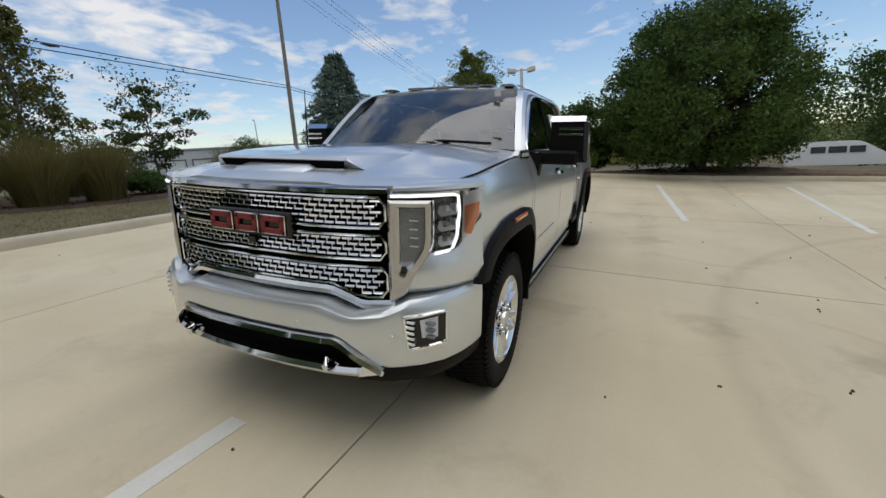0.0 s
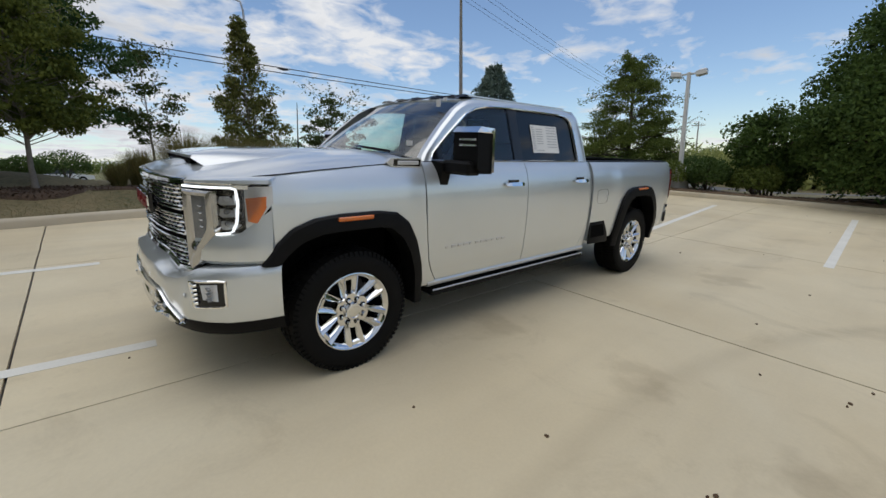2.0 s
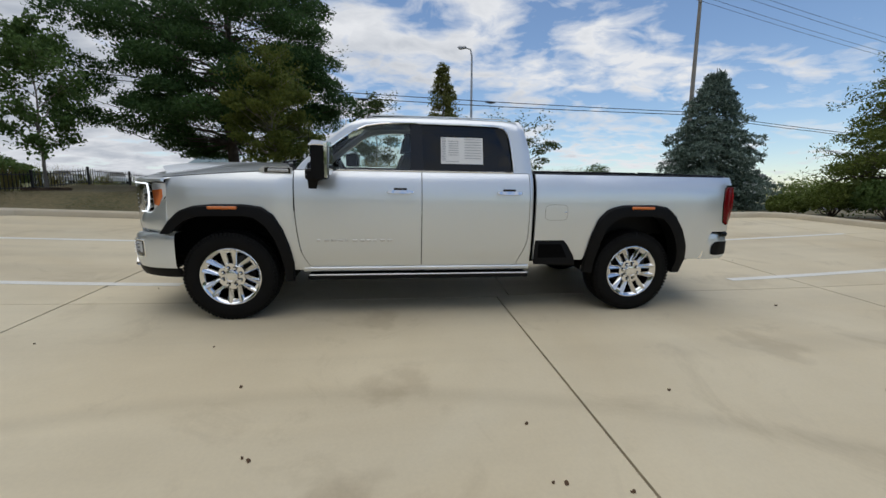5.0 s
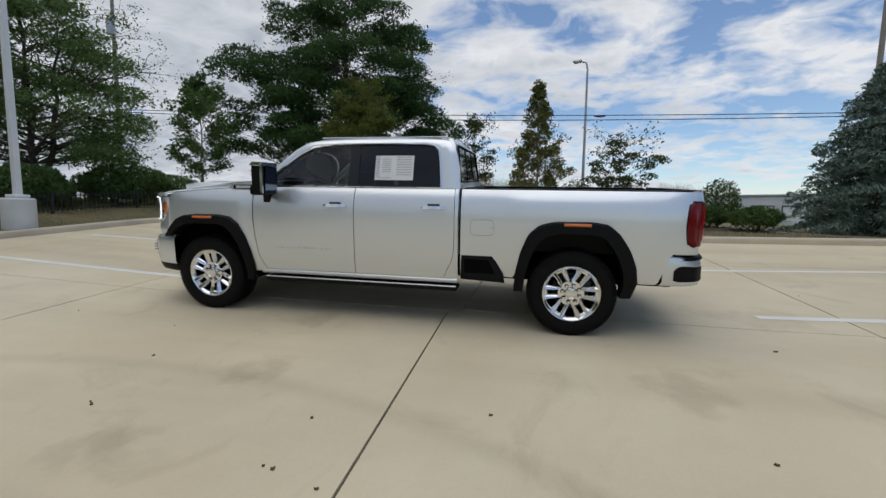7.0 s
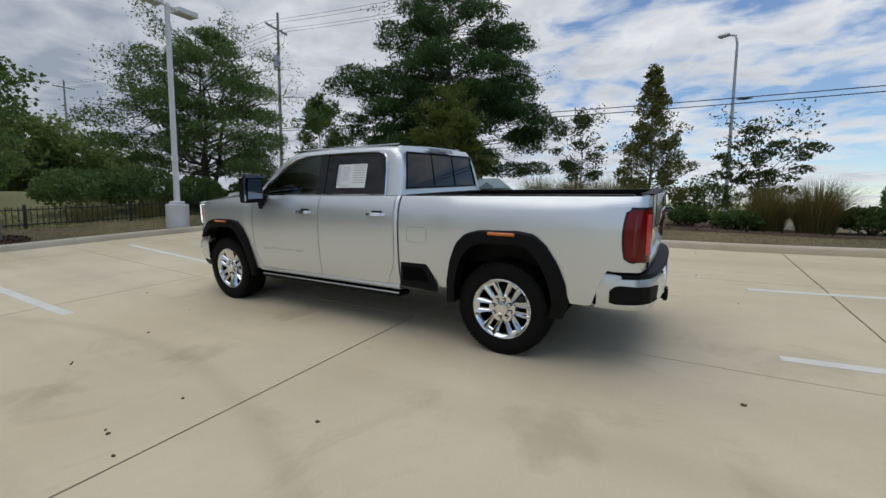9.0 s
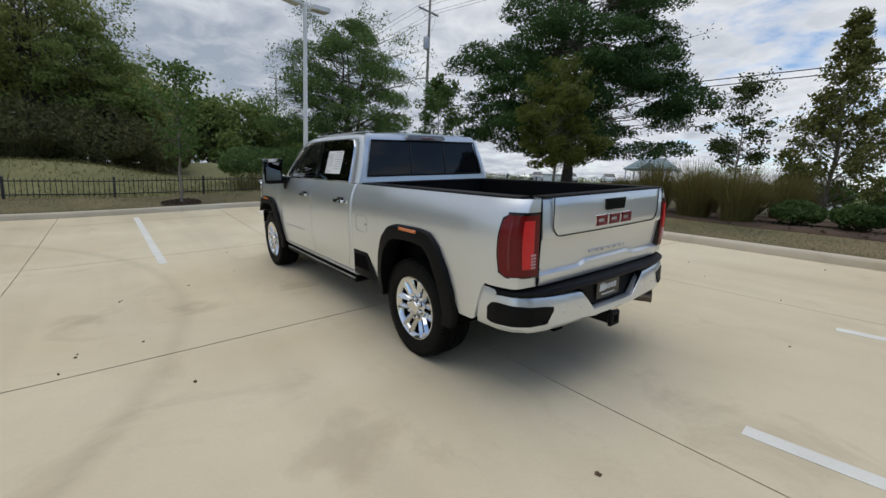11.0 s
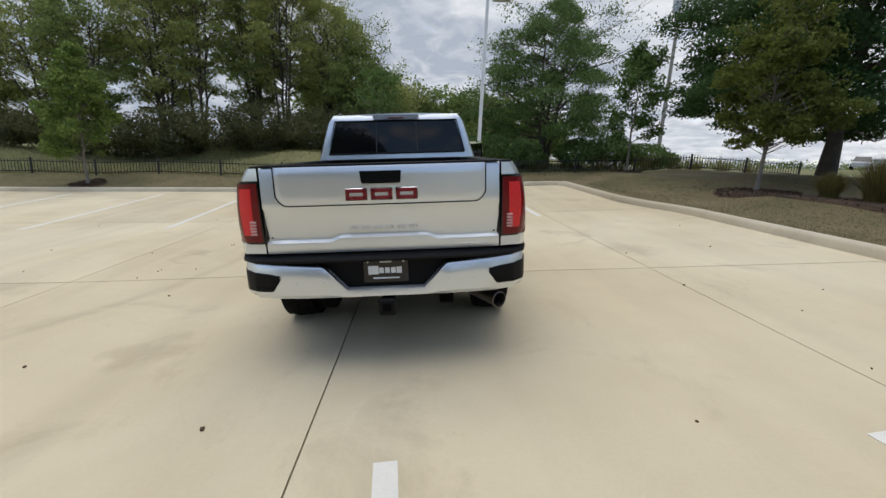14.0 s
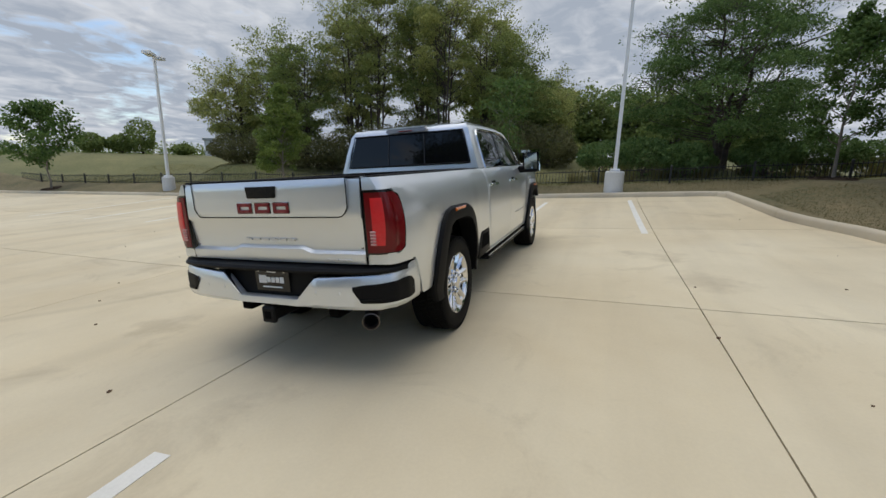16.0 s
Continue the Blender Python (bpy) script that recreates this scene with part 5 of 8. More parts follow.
PINK_LENS = surf("clear_over_red_lens", (0.48, 0.20, 0.19), (0.62, 0.36, 0.34), rough=0.2, big=30, fine=180, bump=0.15, coat=0.4)
BRIGHT_RED = surf("bright_red_lens", (0.60, 0.010, 0.014), (0.72, 0.016, 0.020), rough=0.3, big=30, fine=200, bump=0.1, coat=0.2)


def make_rear():
    # tailgate with a stepped face and a second, smaller gate set into it
    prof = [(0.845, 5.165), (0.855, 5.195), (0.90, 5.205), (0.925, 5.203), (0.945, 5.178), (0.96, 5.176), (1.05, 5.185), (1.14, 5.196), (1.165, 5.212), (1.172, 5.214), (1.20, 5.214), (1.39, 5.206), (1.42, 5.196), (1.433, 5.175)]
    rows = []
    for z, y in prof:
        row = []
        for x in np.linspace(-0.785, 0.785, 49):
            lift = max(0.0, min(1.0, (0.36 - abs(x)) / 0.07)) * 0.028
            zz = z + (lift if 0.90 < z < 0.97 else 0)
            row.append((x, y - 0.018 * (x / 0.785) ** 2, zz))
        rows.append(row)
    gate = part("tailgate", Geo().panel(rows, (0, -0.05, 0)), PAINT, TRUCK)
    part("tailgate_core", Geo().box(-0.77, 0.77, 5.10, 5.16, 0.86, 1.42, 0.01), CLADDING, gate)
    up = lambda x: 5.2155 - 0.018 * (x / 0.785) ** 2
    corner = lambda x: 1.178 + (0.06 * max(0.0, (abs(x) - 0.62) / 0.07) ** 2.2)
    rows = []
    for k in np.linspace(0, 1, 9):
        rows.append([(x, up(x) + (0.005 if 0.01 < k < 0.99 and abs(x) < 0.685 else 0.0) - 0.012 * max(0, (k - 0.85) / 0.15), corner(x) + (1.427 - corner(x)) * k) for x in np.linspace(-0.69, 0.69, 61)])
    inner = part("inner_gate", Geo().panel(rows, (0, -0.01, 0)), PAINT, gate)
    edge = [(-0.692, up(0.69) + 0.003, 1.43)] + [(x, up(x) + 0.004, corner(x) - 0.003) for x in np.linspace(-0.692, 0.692, 61)] + [(0.692, up(0.69) + 0.003, 1.43)]
    part("gate_gap", Geo().tube(edge, 0.0035, 5), DARK, inner)
    part("gate_top_cap", Geo().box(-0.78, 0.78, 5.09, 5.19, 1.428, 1.442, 0.005), CLADDING, gate)
    part("gate_handle", Geo().hull([(s * x, y, z) for s in (-1, 1) for x, y, z in ((0.135, 5.205, 1.395), (0.135, 5.228, 1.392), (0.128, 5.228, 1.322), (0.12, 5.23, 1.312), (0.128, 5.205, 1.322))]), GLOSS_BLACK, gate, "black tailgate handle with camera")
    for x in (-0.165, 0.0, 0.165):
        e = part("badge_edge", ring_block(x, 5.219, 1.243, 0.072, 0.040, 0.024, 0.012), CHROME, gate, "chrome-edged red badge frame")
        part("badge_block", ring_block(x, 5.224, 1.243, 0.068, 0.036, 0.025, 0.012), BADGE_RED, e)
    for k in range(6):
        x = 0.20 - k * 0.08
        part("trim_badge_bar", Geo().box(x - 0.03, x + 0.03, 5.183, 5.193, 1.006, 1.024, 0.002), STRIP, gate, "slim silver badge bar")
    for k in range(5):
        x = -0.50 - k * 0.042
        part("trim_badge_bar", Geo().box(x - 0.016, x + 0.016, 5.188, 5.199, 0.880, 0.890, 0.002), STRIP, gate, "slim silver badge bar")
    # tail lamps
    def lamp_row(z, out, inset):
        """A level line of the lamp: round the corner from the side to the tailgate."""
        u = (z - 0.925) / 0.415
        tuck = 0.05 * max(0.0, abs(2 * u - 1) - 0.86) / 0.14
        y0 = 5.032 - 0.025 * math.sin(math.pi * u) + inset + tuck
        pts = [(side_x(y0, z) + 0.004, y0), (side_x(5.09, z) - 0.001, 5.09 + tuck * 0.3), (0.950 + 0.022 * math.sin(math.pi * u), 5.130), (0.918 + 0.012 * math.sin(math.pi * u), 5.163), (0.875, 5.181), (0.803 + inset, 5.188)]
        return [(x + out * min(1.0, (x - 0.80) / 0.12), y + out, z) for x, y in along(pts, 15)]
    zs = np.linspace(0.925, 1.340, 15)
    shell = Geo().panel([lamp_row(z, 0.0, 0.0) for z in zs], (-0.03, -0.03, 0))
    lens = Geo().panel([lamp_row(z, 0.004, 0.010) for z in np.linspace(0.937, 1.328, 13)], (-0.01, -0.01, 0))
    def lamp_bar(a, b, z0, z1, out):
        """A raised bar on the lamp's face between two points of its level lines."""
        rows = []
        for q in np.linspace(0, 1, 9):
            z = z0 + (z1 - z0) * q
            row = lamp_row(z, out + 0.003 * math.sin(math.pi * q), 0.010)
            rows.append(row[a:b + 1])
        return Geo().panel(rows, (-0.006, -0.008, 0))
    inset = lamp_bar(8, 12, 0.985, 1.295, 0.006)
    white = Geo()
    for q in range(5):
        white.box(0.838, 0.880, 5.186, 5.197, 0.988 + q * 0.020, 1.002 + q * 0.020, 0.003)
    sidebar = lamp_bar(3, 4, 0.975, 1.29, 0.005)
    backing = Geo().box(0.784, 0.802, 5.06, 5.184, 0.91, 1.35, 0.004)
    for s2 in (1, -1):
        panel = Geo().panel([[(side_x(y, z), y, z) for y in np.linspace(4.945, 5.055 - 0.02 * math.sin(math.pi * (z - 0.925) / 0.415), 6)] for z in np.linspace(0.928, 1.348, 9)], (-0.03, 0, 0))
        part("bed_corner", panel if s2 > 0 else panel.mirror(), PAINT, TRUCK)
        part("gate_seam", Geo().tube([(s2 * 0.7935, 5.176, 0.86), (s2 * 0.7935, 5.187, 1.15), (s2 * 0.7935, 5.184, 1.425)], 0.006, 5), DARK, gate)
    la, lb = two("tail_lamp", shell, GLOSS_BLACK, TRUCK, "red tail lamp with clear reversing lens")
    for l, flip in ((la, False), (lb, True)):
        m = lambda g: g.mirror() if flip else g
        part("lamp_lens", m(lens), RED_LENS, l)
        part("brake_lens", m(inset), BRIGHT_RED, l)
        part("reversing_lens", m(white), PINK_LENS, l)
        part("light_bar", m(sidebar), DEEP_RED, l)
        part("lamp_backing", m(backing), GLOSS_BLACK, l)
    # rear bumper
    plan = [(0.0, 5.285), (0.30, 5.283), (0.55, 5.268), (0.75, 5.245), (0.88, 5.205), (0.965, 5.13), (1.0, 5.02), (1.005, 4.84)]
    curve = along([(-x, y) for x, y in reversed(plan[1:])] + plan, 71)
    ztop = lambda x: lerp([(0, 0.612), (0.26, 0.612), (0.40, 0.765), (0.90, 0.795), (1.0, 0.835)], abs(x))
    zbot = lambda x: lerp([(0, 0.555), (0.60, 0.55), (1.0, 0.552)], abs(x))
    rows = []
    for k, o in ((0, -0.05), (0.0, -0.02), (0.12, 0.0), (0.6, 0.0), (0.92, -0.004), (1.0, -0.015), (1.0, -0.06)):
        rows.append([(x * (1 + (o if abs(x) > 0.9 else 0)), y + o, zbot(x) + (ztop(x) - zbot(x)) * k) for x, y in curve])
    bumper = part("rear_bumper", Geo().grid(rows), PAINT, TRUCK)
    def bplan(x, o):
        return lerp(plan, abs(x)) + o
    pad = []
    for o, z in ((-0.22, 0.840), (-0.07, 0.840), (-0.012, 0.834), (0.003, 0.818), (-0.002, 0.802), (-0.06, 0.796)):
        pad.append([(x * (1 + 0.01), min(y + o, 5.30), z) for x, y in along([(-a, b) for a, b in reversed(plan[1:7])] + plan[:7], 41)])
    part("bumper_step_pad", Geo().grid(pad), CLADDING, bumper, "black ribbed bumper step pad")
    rec = Geo().hull([(s * x, y, z) for s in (-1, 1) for x, y, z in ((0.43, 5.20, 0.79), (0.27, 5.215, 0.60), (0.43, 5.10, 0.79), (0.27, 5.10, 0.60))])
    part("plate_recess", rec, CLADDING, bumper)
    slope = Geo().hull([(x, y, z) for x, y, z in ((0.40, 5.272, 0.772), (0.43, 5.20, 0.79), (0.26, 5.276, 0.612), (0.27, 5.215, 0.60), (0.43, 5.26, 0.77), (0.29, 5.27, 0.60))])
    two("recess_edge", slope, CLADDING, bumper)
    # corner steps
    pts = along(plan[2:], 40)
    pts = [p for p in pts if p[0] > 0.70 and p[1] > 4.925]
    rows = []
    n = len(pts)
    for k, o in ((0, -0.02), (0.0, 0.006), (0.5, 0.007), (1, 0.006), (1, -0.02)):
        row = []
        for i, (x, y) in enumerate(pts):
            z0 = lerp([(0, 0.69), (0.12, 0.605), (0.92, 0.598), (1, 0.61)], i / (n - 1))
            z1 = lerp([(0, 0.715), (0.15, 0.728), (0.85, 0.748), (0.94, 0.735), (1, 0.70)], i / (n - 1))
            row.append((x + (o if x > 0.9 else o * 0.6), y + (o if x < 0.95 else 0), z0 + (z1 - z0) * k))
        rows.append(row)
    ca, cb = two("corner_step", Geo().grid(rows), CLADDING, bumper, "black corner step")
    tread = Geo().hull([(x, y, z) for x, y, z in ((0.74, 5.20, 0.612), (0.90, 5.165, 0.612), (0.965, 5.02, 0.62), (0.76, 5.258, 0.615), (0.89, 5.212, 0.615), (0.975, 5.05, 0.62), (0.76, 5.258, 0.630), (0.89, 5.212, 0.630), (0.975, 5.05, 0.636))])
    part("step_tread", tread, CLADDING, ca)
    part("step_tread", tread.mirror(), CLADDING, cb)
    for x in (-0.60, -0.42, 0.42, 0.60):
        part("parking_sensor", Geo().lathe([(0.013, bplan(x, -0.002)), (0.011, bplan(x, 0.004)), (0.001, bplan(x, 0.005))], 12, "y", (x, 0, 0.665)), PAINT, bumper)
    # dealer plate: black with white bars
    plate = part("licence_plate", Geo().box(-0.155, 0.155, 5.214, 5.222, 0.635, 0.80, 0.004), GLOSS_BLACK, TRUCK, "black dealer plate with white bars")
    for x, z, w, h in ((-0.085, 0.725, 0.035, 0.03), (-0.03, 0.722, 0.016, 0.02), (0.01, 0.722, 0.016, 0.02), (0.05, 0.722, 0.016, 0.02), (0.09, 0.722, 0.018, 0.022), (0.0, 0.785, 0.04, 0.008), (0.0, 0.668, 0.09, 0.005)):
        part("plate_bar", Geo().box(-x - w, -x + w, 5.221, 5.225, z - h, z + h, 0.001), PAPER, plate)
    for x in (-0.12, 0.12):
        part("plate_screw", Geo().lathe([(0.007, 5.22), (0.006, 5.226), (0.001, 5.227)], 10, "y", (x, 0, 0.785)), CHROME, plate)
    # tow hitch and exhaust
    hitch = part("tow_hitch", Geo().box(-0.045, 0.045, 4.95, 5.30, 0.435, 0.525, 0.01).box(-0.06, 0.06, 5.265, 5.305, 0.42, 0.54, 0.012), CLADDING, TRUCK, "black tow hitch receiver")
    # black block on the receiver's face for the shade inside it
    part("hitch_hole_shade", Geo().box(-0.03, 0.03, 5.295, 5.308, 0.45, 0.51, 0.004), DARK, hitch)
    part("hitch_bar", Geo().box(-0.35, 0.35, 4.93, 4.99, 0.46, 0.53, 0.01), DARK, hitch)
    turn_out = pose(-0.66, 4.95, 0.462, 0, 0, 28)
    pipe = Geo().lathe([(0.052, -0.25), (0.054, 0.24), (0.060, 0.275), (0.054, 0.278), (0.048, 0.24), (0.046, -0.05), (0.001, -0.05)], 20, "y").moved(turn_out)
    tip = part("exhaust_tip", pipe, TIP_STEEL, TRUCK, "heat-browned steel exhaust tip")
    # black plug in the pipe for the shade of its bore
    part("exhaust_bore_shade", Geo().lathe([(0.047, 0.23), (0.001, 0.21)], 20, "y").moved(turn_out), DARK, tip)


DISC_STEEL = surf("rusted_disc_steel", (0.03, 0.028, 0.026), (0.07, 0.064, 0.058), rough=0.6, metal=0.4, big=8, fine=60, bump=0.05)


def make_wheels():
    tyre = Geo()
    prof = [(0.262, 0.125), (0.275, 0.137), (0.31, 0.148), (0.355, 0.150), (0.392, 0.142), (0.413, 0.128), (0.421, 0.112), (0.421, -0.112), (0.413, -0.128), (0.392, -0.142), (0.355, -0.150), (0.31, -0.148), (0.275, -0.137), (0.262, -0.125)]
    tyre.lathe(prof, 64, "x")
    # tread and shoulder blocks
    n = 72
    for k in range(n):
        a = 2 * math.pi * (k + 0.5) / n
        for x0, x1, sh, r0, r1 in ((0.072, 0.128, 0.0, 0.410, 0.428), (0.012, 0.062, 0.4, 0.418, 0.432), (-0.062, -0.012, 0.1, 0.418, 0.432), (-0.128, -0.072, 0.5, 0.410, 0.428)):
            c = a + sh * 2 * math.pi / n
            w = 0.37 * 2 * math.pi / n
            v = []
            for r in (r0, r1):
                for x, dw in ((x0, 0.02), (x1, -0.02)):
                    for s in (-1, 1):
                        rr = r - (0.008 if abs(x) > 0.12 and r == r1 else 0)
                        ang = c + s * w + dw
                        v.append((x, rr * math.cos(ang), rr * math.sin(ang)))
            tyre.add(v, [(4, 5, 7, 6), (0, 4, 6, 2), (1, 3, 7, 5), (0, 1, 5, 4), (2, 6, 7, 3)])
        # shoulder lugs on the sidewall, outside and inside
        for s in (1, -1):
            w = 0.30 * 2 * math.pi / n
            v = [(s * x, r * math.cos(a + q * w), r * math.sin(a + q * w)) for x, r in ((0.140, 0.392), (0.1475, 0.396), (0.137, 0.424), (0.125, 0.424)) for q in (-1, 1)]
            tyre.add(v, [(0, 1, 3, 2), (2, 3, 5, 4), (0, 2, 4, 6), (1, 7, 5, 3)])
    tyre_me = tyre.mesh("tyre", RUBBER, 40, True)
    rim = Geo()
    rim.lathe([(0.250, 0.04), (0.258, 0.10), (0.276, 0.128), (0.279, 0.136), (0.270, 0.139), (0.262, 0.134), (0.252, 0.124), (0.240, 0.112), (0.236, 0.095), (0.244, 0.06), (0.255, -0.13)], 64, "x")
    # six forked spokes
    for k in range(6):
        a = 2 * math.pi * k / 6 + 0.26
        for s in (-1, 1):
            pts = []
            for r, off, w, x in ((0.075, 0.024, 0.021, 0.100), (0.12, 0.039, 0.023, 0.106), (0.19, 0.045, 0.028, 0.122), (0.255, 0.051, 0.035, 0.130)):
                for q, dx in ((-1, -0.024), (-0.45, -0.002), (0.3, 0.006), (1, -0.020)):
                    o = s * off + q * w
                    pts.append((r, o, x + dx))
            rows = [[(x, r * math.cos(a) - o * math.sin(a), r * math.sin(a) + o * math.cos(a)) for r, o, x in pts[i * 4:i * 4 + 4]] for i in range(4)]
            rim.panel(rows, (-0.035, 0, 0))
        # web closing the fork at the rim, then its foot
        rows = [[(x, r * math.cos(a) - o * math.sin(a), r * math.sin(a) + o * math.cos(a)) for o in (-0.03, 0, 0.03)] for r, x in ((0.222, 0.108), (0.232, 0.120), (0.256, 0.126))]
        rim.panel(rows, (-0.03, 0, 0))
        rows = [[(x, r * math.cos(a) - o * math.sin(a), r * math.sin(a) + o * math.cos(a)) for o in (-w, 0, w)] for r, w, x in ((0.06, 0.03, 0.108), (0.10, 0.045, 0.114), (0.125, 0.02, 0.113))]
        rim.panel(rows, (-0.03, 0, 0))
    rim.lathe([(0.112, 0.06), (0.112, 0.10), (0.105, 0.108), (0.066, 0.110)], 40, "x")
    rim_me = rim.mesh("rim", RIM_CHROME, 35, True)
    cap_me = Geo().lathe([(0.067, 0.10), (0.066, 0.130), (0.059, 0.140), (0.044, 0.143), (0.040, 0.139), (0.001, 0.141)], 8, "x").mesh("centre_cap", RIM_CHROME, 35, True)
    nut = Geo().lathe([(0.013, 0.0), (0.013, 0.024), (0.009, 0.032), (0.001, 0.033)], 10, "x").mesh("lug_nut", CHROME, 35, True)
    # near-black disc under each lug nut
    seat = Geo().lathe([(0.0195, 0.0), (0.0195, 0.006), (0.001, 0.0065)], 12, "x").mesh("dark_nut_disc", DARK, 35, True)
    disc = Geo().lathe([(0.18, -0.03), (0.18, 0.0), (0.10, 0.0), (0.10, 0.04), (0.001, 0.04)], 40, "x").box(-0.03, 0.05, 0.06, 0.17, 0.05, 0.16, 0.01)
    disc_me = disc.mesh("brake_disc", DISC_STEEL, 35, True)
    barrel_me = Geo().lathe([(0.250, 0.105), (0.240, 0.092), (0.236, 0.0), (0.234, -0.06), (0.001, -0.07)], 32, "x").mesh("wheel_back", DARK, 35, True)
    for s in (1, -1):
        for y, turn in ((0.0, 20), (4.037, -14)):
            tyre_ob = part("wheel", tyre_me, None, TRUCK, "black all-terrain tyre on a bright forked-spoke rim")
            tyre_ob.matrix_basis = pose(s * 0.872, y, 0.425, turn, 0, 0 if s > 0 else 180)
            for nm, me in (("rim", rim_me), ("centre_cap", cap_me), ("brake_disc", disc_me), ("wheel_back", barrel_me)):
                part(nm, me, None, tyre_ob)
            for k in range(8):
                a = 2 * math.pi * k / 8
                ob = part("dark_nut_disc", seat, None, tyre_ob)
                ob.matrix_basis = pose(0.108, 0.086 * math.cos(a), 0.086 * math.sin(a))
                ob = part("lug_nut", nut, None, tyre_ob)
                ob.matrix_basis = pose(0.108, 0.086 * math.cos(a), 0.086 * math.sin(a))


def make_cabin():
    """What shows through the glass: seats, dash, wheel."""
    def seat(x, y):
        g = Geo().hull([(x + sx * a, y + b, z) for sx in (-1, 1) for a, b, z in ((0.25, -0.28, 0.98), (0.27, 0.20, 0.95), (0.24, -0.28, 1.08), (0.25, 0.2, 1.06), (0.2, -0.32, 1.04))])
        g.hull([(x + sx * a, y + b, z) for sx in (-1, 1) for a, b, z in ((0.25, 0.16, 1.0), (0.25, 0.30, 1.0), (0.24, 0.30, 1.45), (0.19, 0.36, 1.60), (0.24, 0.42, 1.45), (0.18, 0.42, 1.60))])
        return part("cab_seat", g.hull([(x + sx * a, y + b, z) for sx in (-1, 1) for a, b, z in ((0.12, 0.34, 1.62), (0.13, 0.45, 1.62), (0.12, 0.38, 1.80), (0.11, 0.45, 1.79))]), CABIN, TRUCK, "black leather cab seat")
    seat(0.42, 1.28)
    seat(-0.42, 1.28)
    rear = Geo().hull([(s * a, y, z) for s in (-1, 1) for a, y, z in ((0.72, 2.05, 0.95), (0.72, 2.55, 0.95), (0.72, 2.05, 1.07), (0.72, 2.55, 1.05))]).hull([(s * a, y, z) for s in (-1, 1) for a, y, z in ((0.72, 2.50, 1.0), (0.72, 2.65, 1.0), (0.70, 2.62, 1.60), (0.70, 2.74, 1.60))])
    part("rear_bench", rear, CABIN, TRUCK, "black rear bench seat")
    part("dashboard", Geo().hull([(s * a, y, z) for s in (-1, 1) for a, y, z in ((0.84, 0.60, 1.40), (0.84, 0.62, 1.44), (0.80, 0.86, 1.44), (0.80, 0.92, 1.38), (0.80, 0.92, 1.05), (0.80, 0.66, 1.0))]), CABIN, TRUCK)
    ring = [(0.42 + 0.19 * math.cos(a), 1.04 - 0.07 * math.sin(a), 1.33 + 0.175 * math.sin(a)) for a in np.linspace(0, 2 * math.pi, 25)]
    sw = part("steering_wheel", Geo().tube(ring, 0.016, 8, False).tube([(0.24, 1.04, 1.33), (0.60, 1.04, 1.33)], 0.018, 6).tube([(0.42, 1.05, 1.33), (0.42, 0.88, 1.28)], 0.03, 8), CABIN, TRUCK)
    # price sheets taped inside the rear door's glass
    def at(y, z, o):
        return (side_x(1, z) - 0.018 + o, y, z)
    sheet = Geo().grid([[at(y, z, 0.008) for y in (1.985, 2.405)] for z in (1.51, 1.60, 1.70, 1.765)])
    ws = part("price_sheet", sheet, PAPER, TRUCK, "white price sheets taped inside the door glass", smooth=0)
    for k, (y0, y1, z) in enumerate([(1.995, 2.035, 1.752 - 0.016 * i) for i in range(14)] + [(2.06, 2.16, 1.725 - 0.022 * i) for i in range(7)] + [(2.22, 2.385, 1.745 - 0.026 * i) for i in range(8)] + [(2.03, 2.16, 1.53)]):
        part("print_bar", Geo().grid([[at(y, z + d, 0.0115) for y in (y0, y1)] for d in (0, 0.006)]), INK, ws, smooth=0)


make_front()
make_mirrors()
make_rear()
make_wheels()
make_cabin()


# ---- plants ----
RNG = np.random.default_rng(7)


def leaf_geo(centres, size, aspect=0.55, up=0.5, jitter=0.35):
    """One small rhombic leaf for each centre, as a flat list of faces."""
    n = len(centres)
    c = np.asarray(centres)
    nrm = RNG.normal(size=(n, 3)) + np.array([0, 0, up])
    nrm /= np.linalg.norm(nrm, axis=1)[:, None]
    t = np.cross(nrm, RNG.normal(size=(n, 3)))
    t /= np.linalg.norm(t, axis=1)[:, None] + 1e-9
    b = np.cross(nrm, t)
    s = size * (1 - jitter + 2 * jitter * RNG.random(n))[:, None]
    bend = nrm * s * 0.18
    v = np.stack([c + t * s, c + b * s * aspect - bend, c - t * s, c - b * s * aspect - bend], 1).reshape(-1, 3)
    return v, np.arange(4 * n).reshape(-1, 4)


def leaf_mesh(name, centres, size, material, **k):
    v, f = leaf_geo(centres, size, **k)
    me = bpy.data.meshes.new(name)
    me.from_pydata(v.tolist(), [], f.tolist())
    me.materials.append(material)
    me.update()
    return me


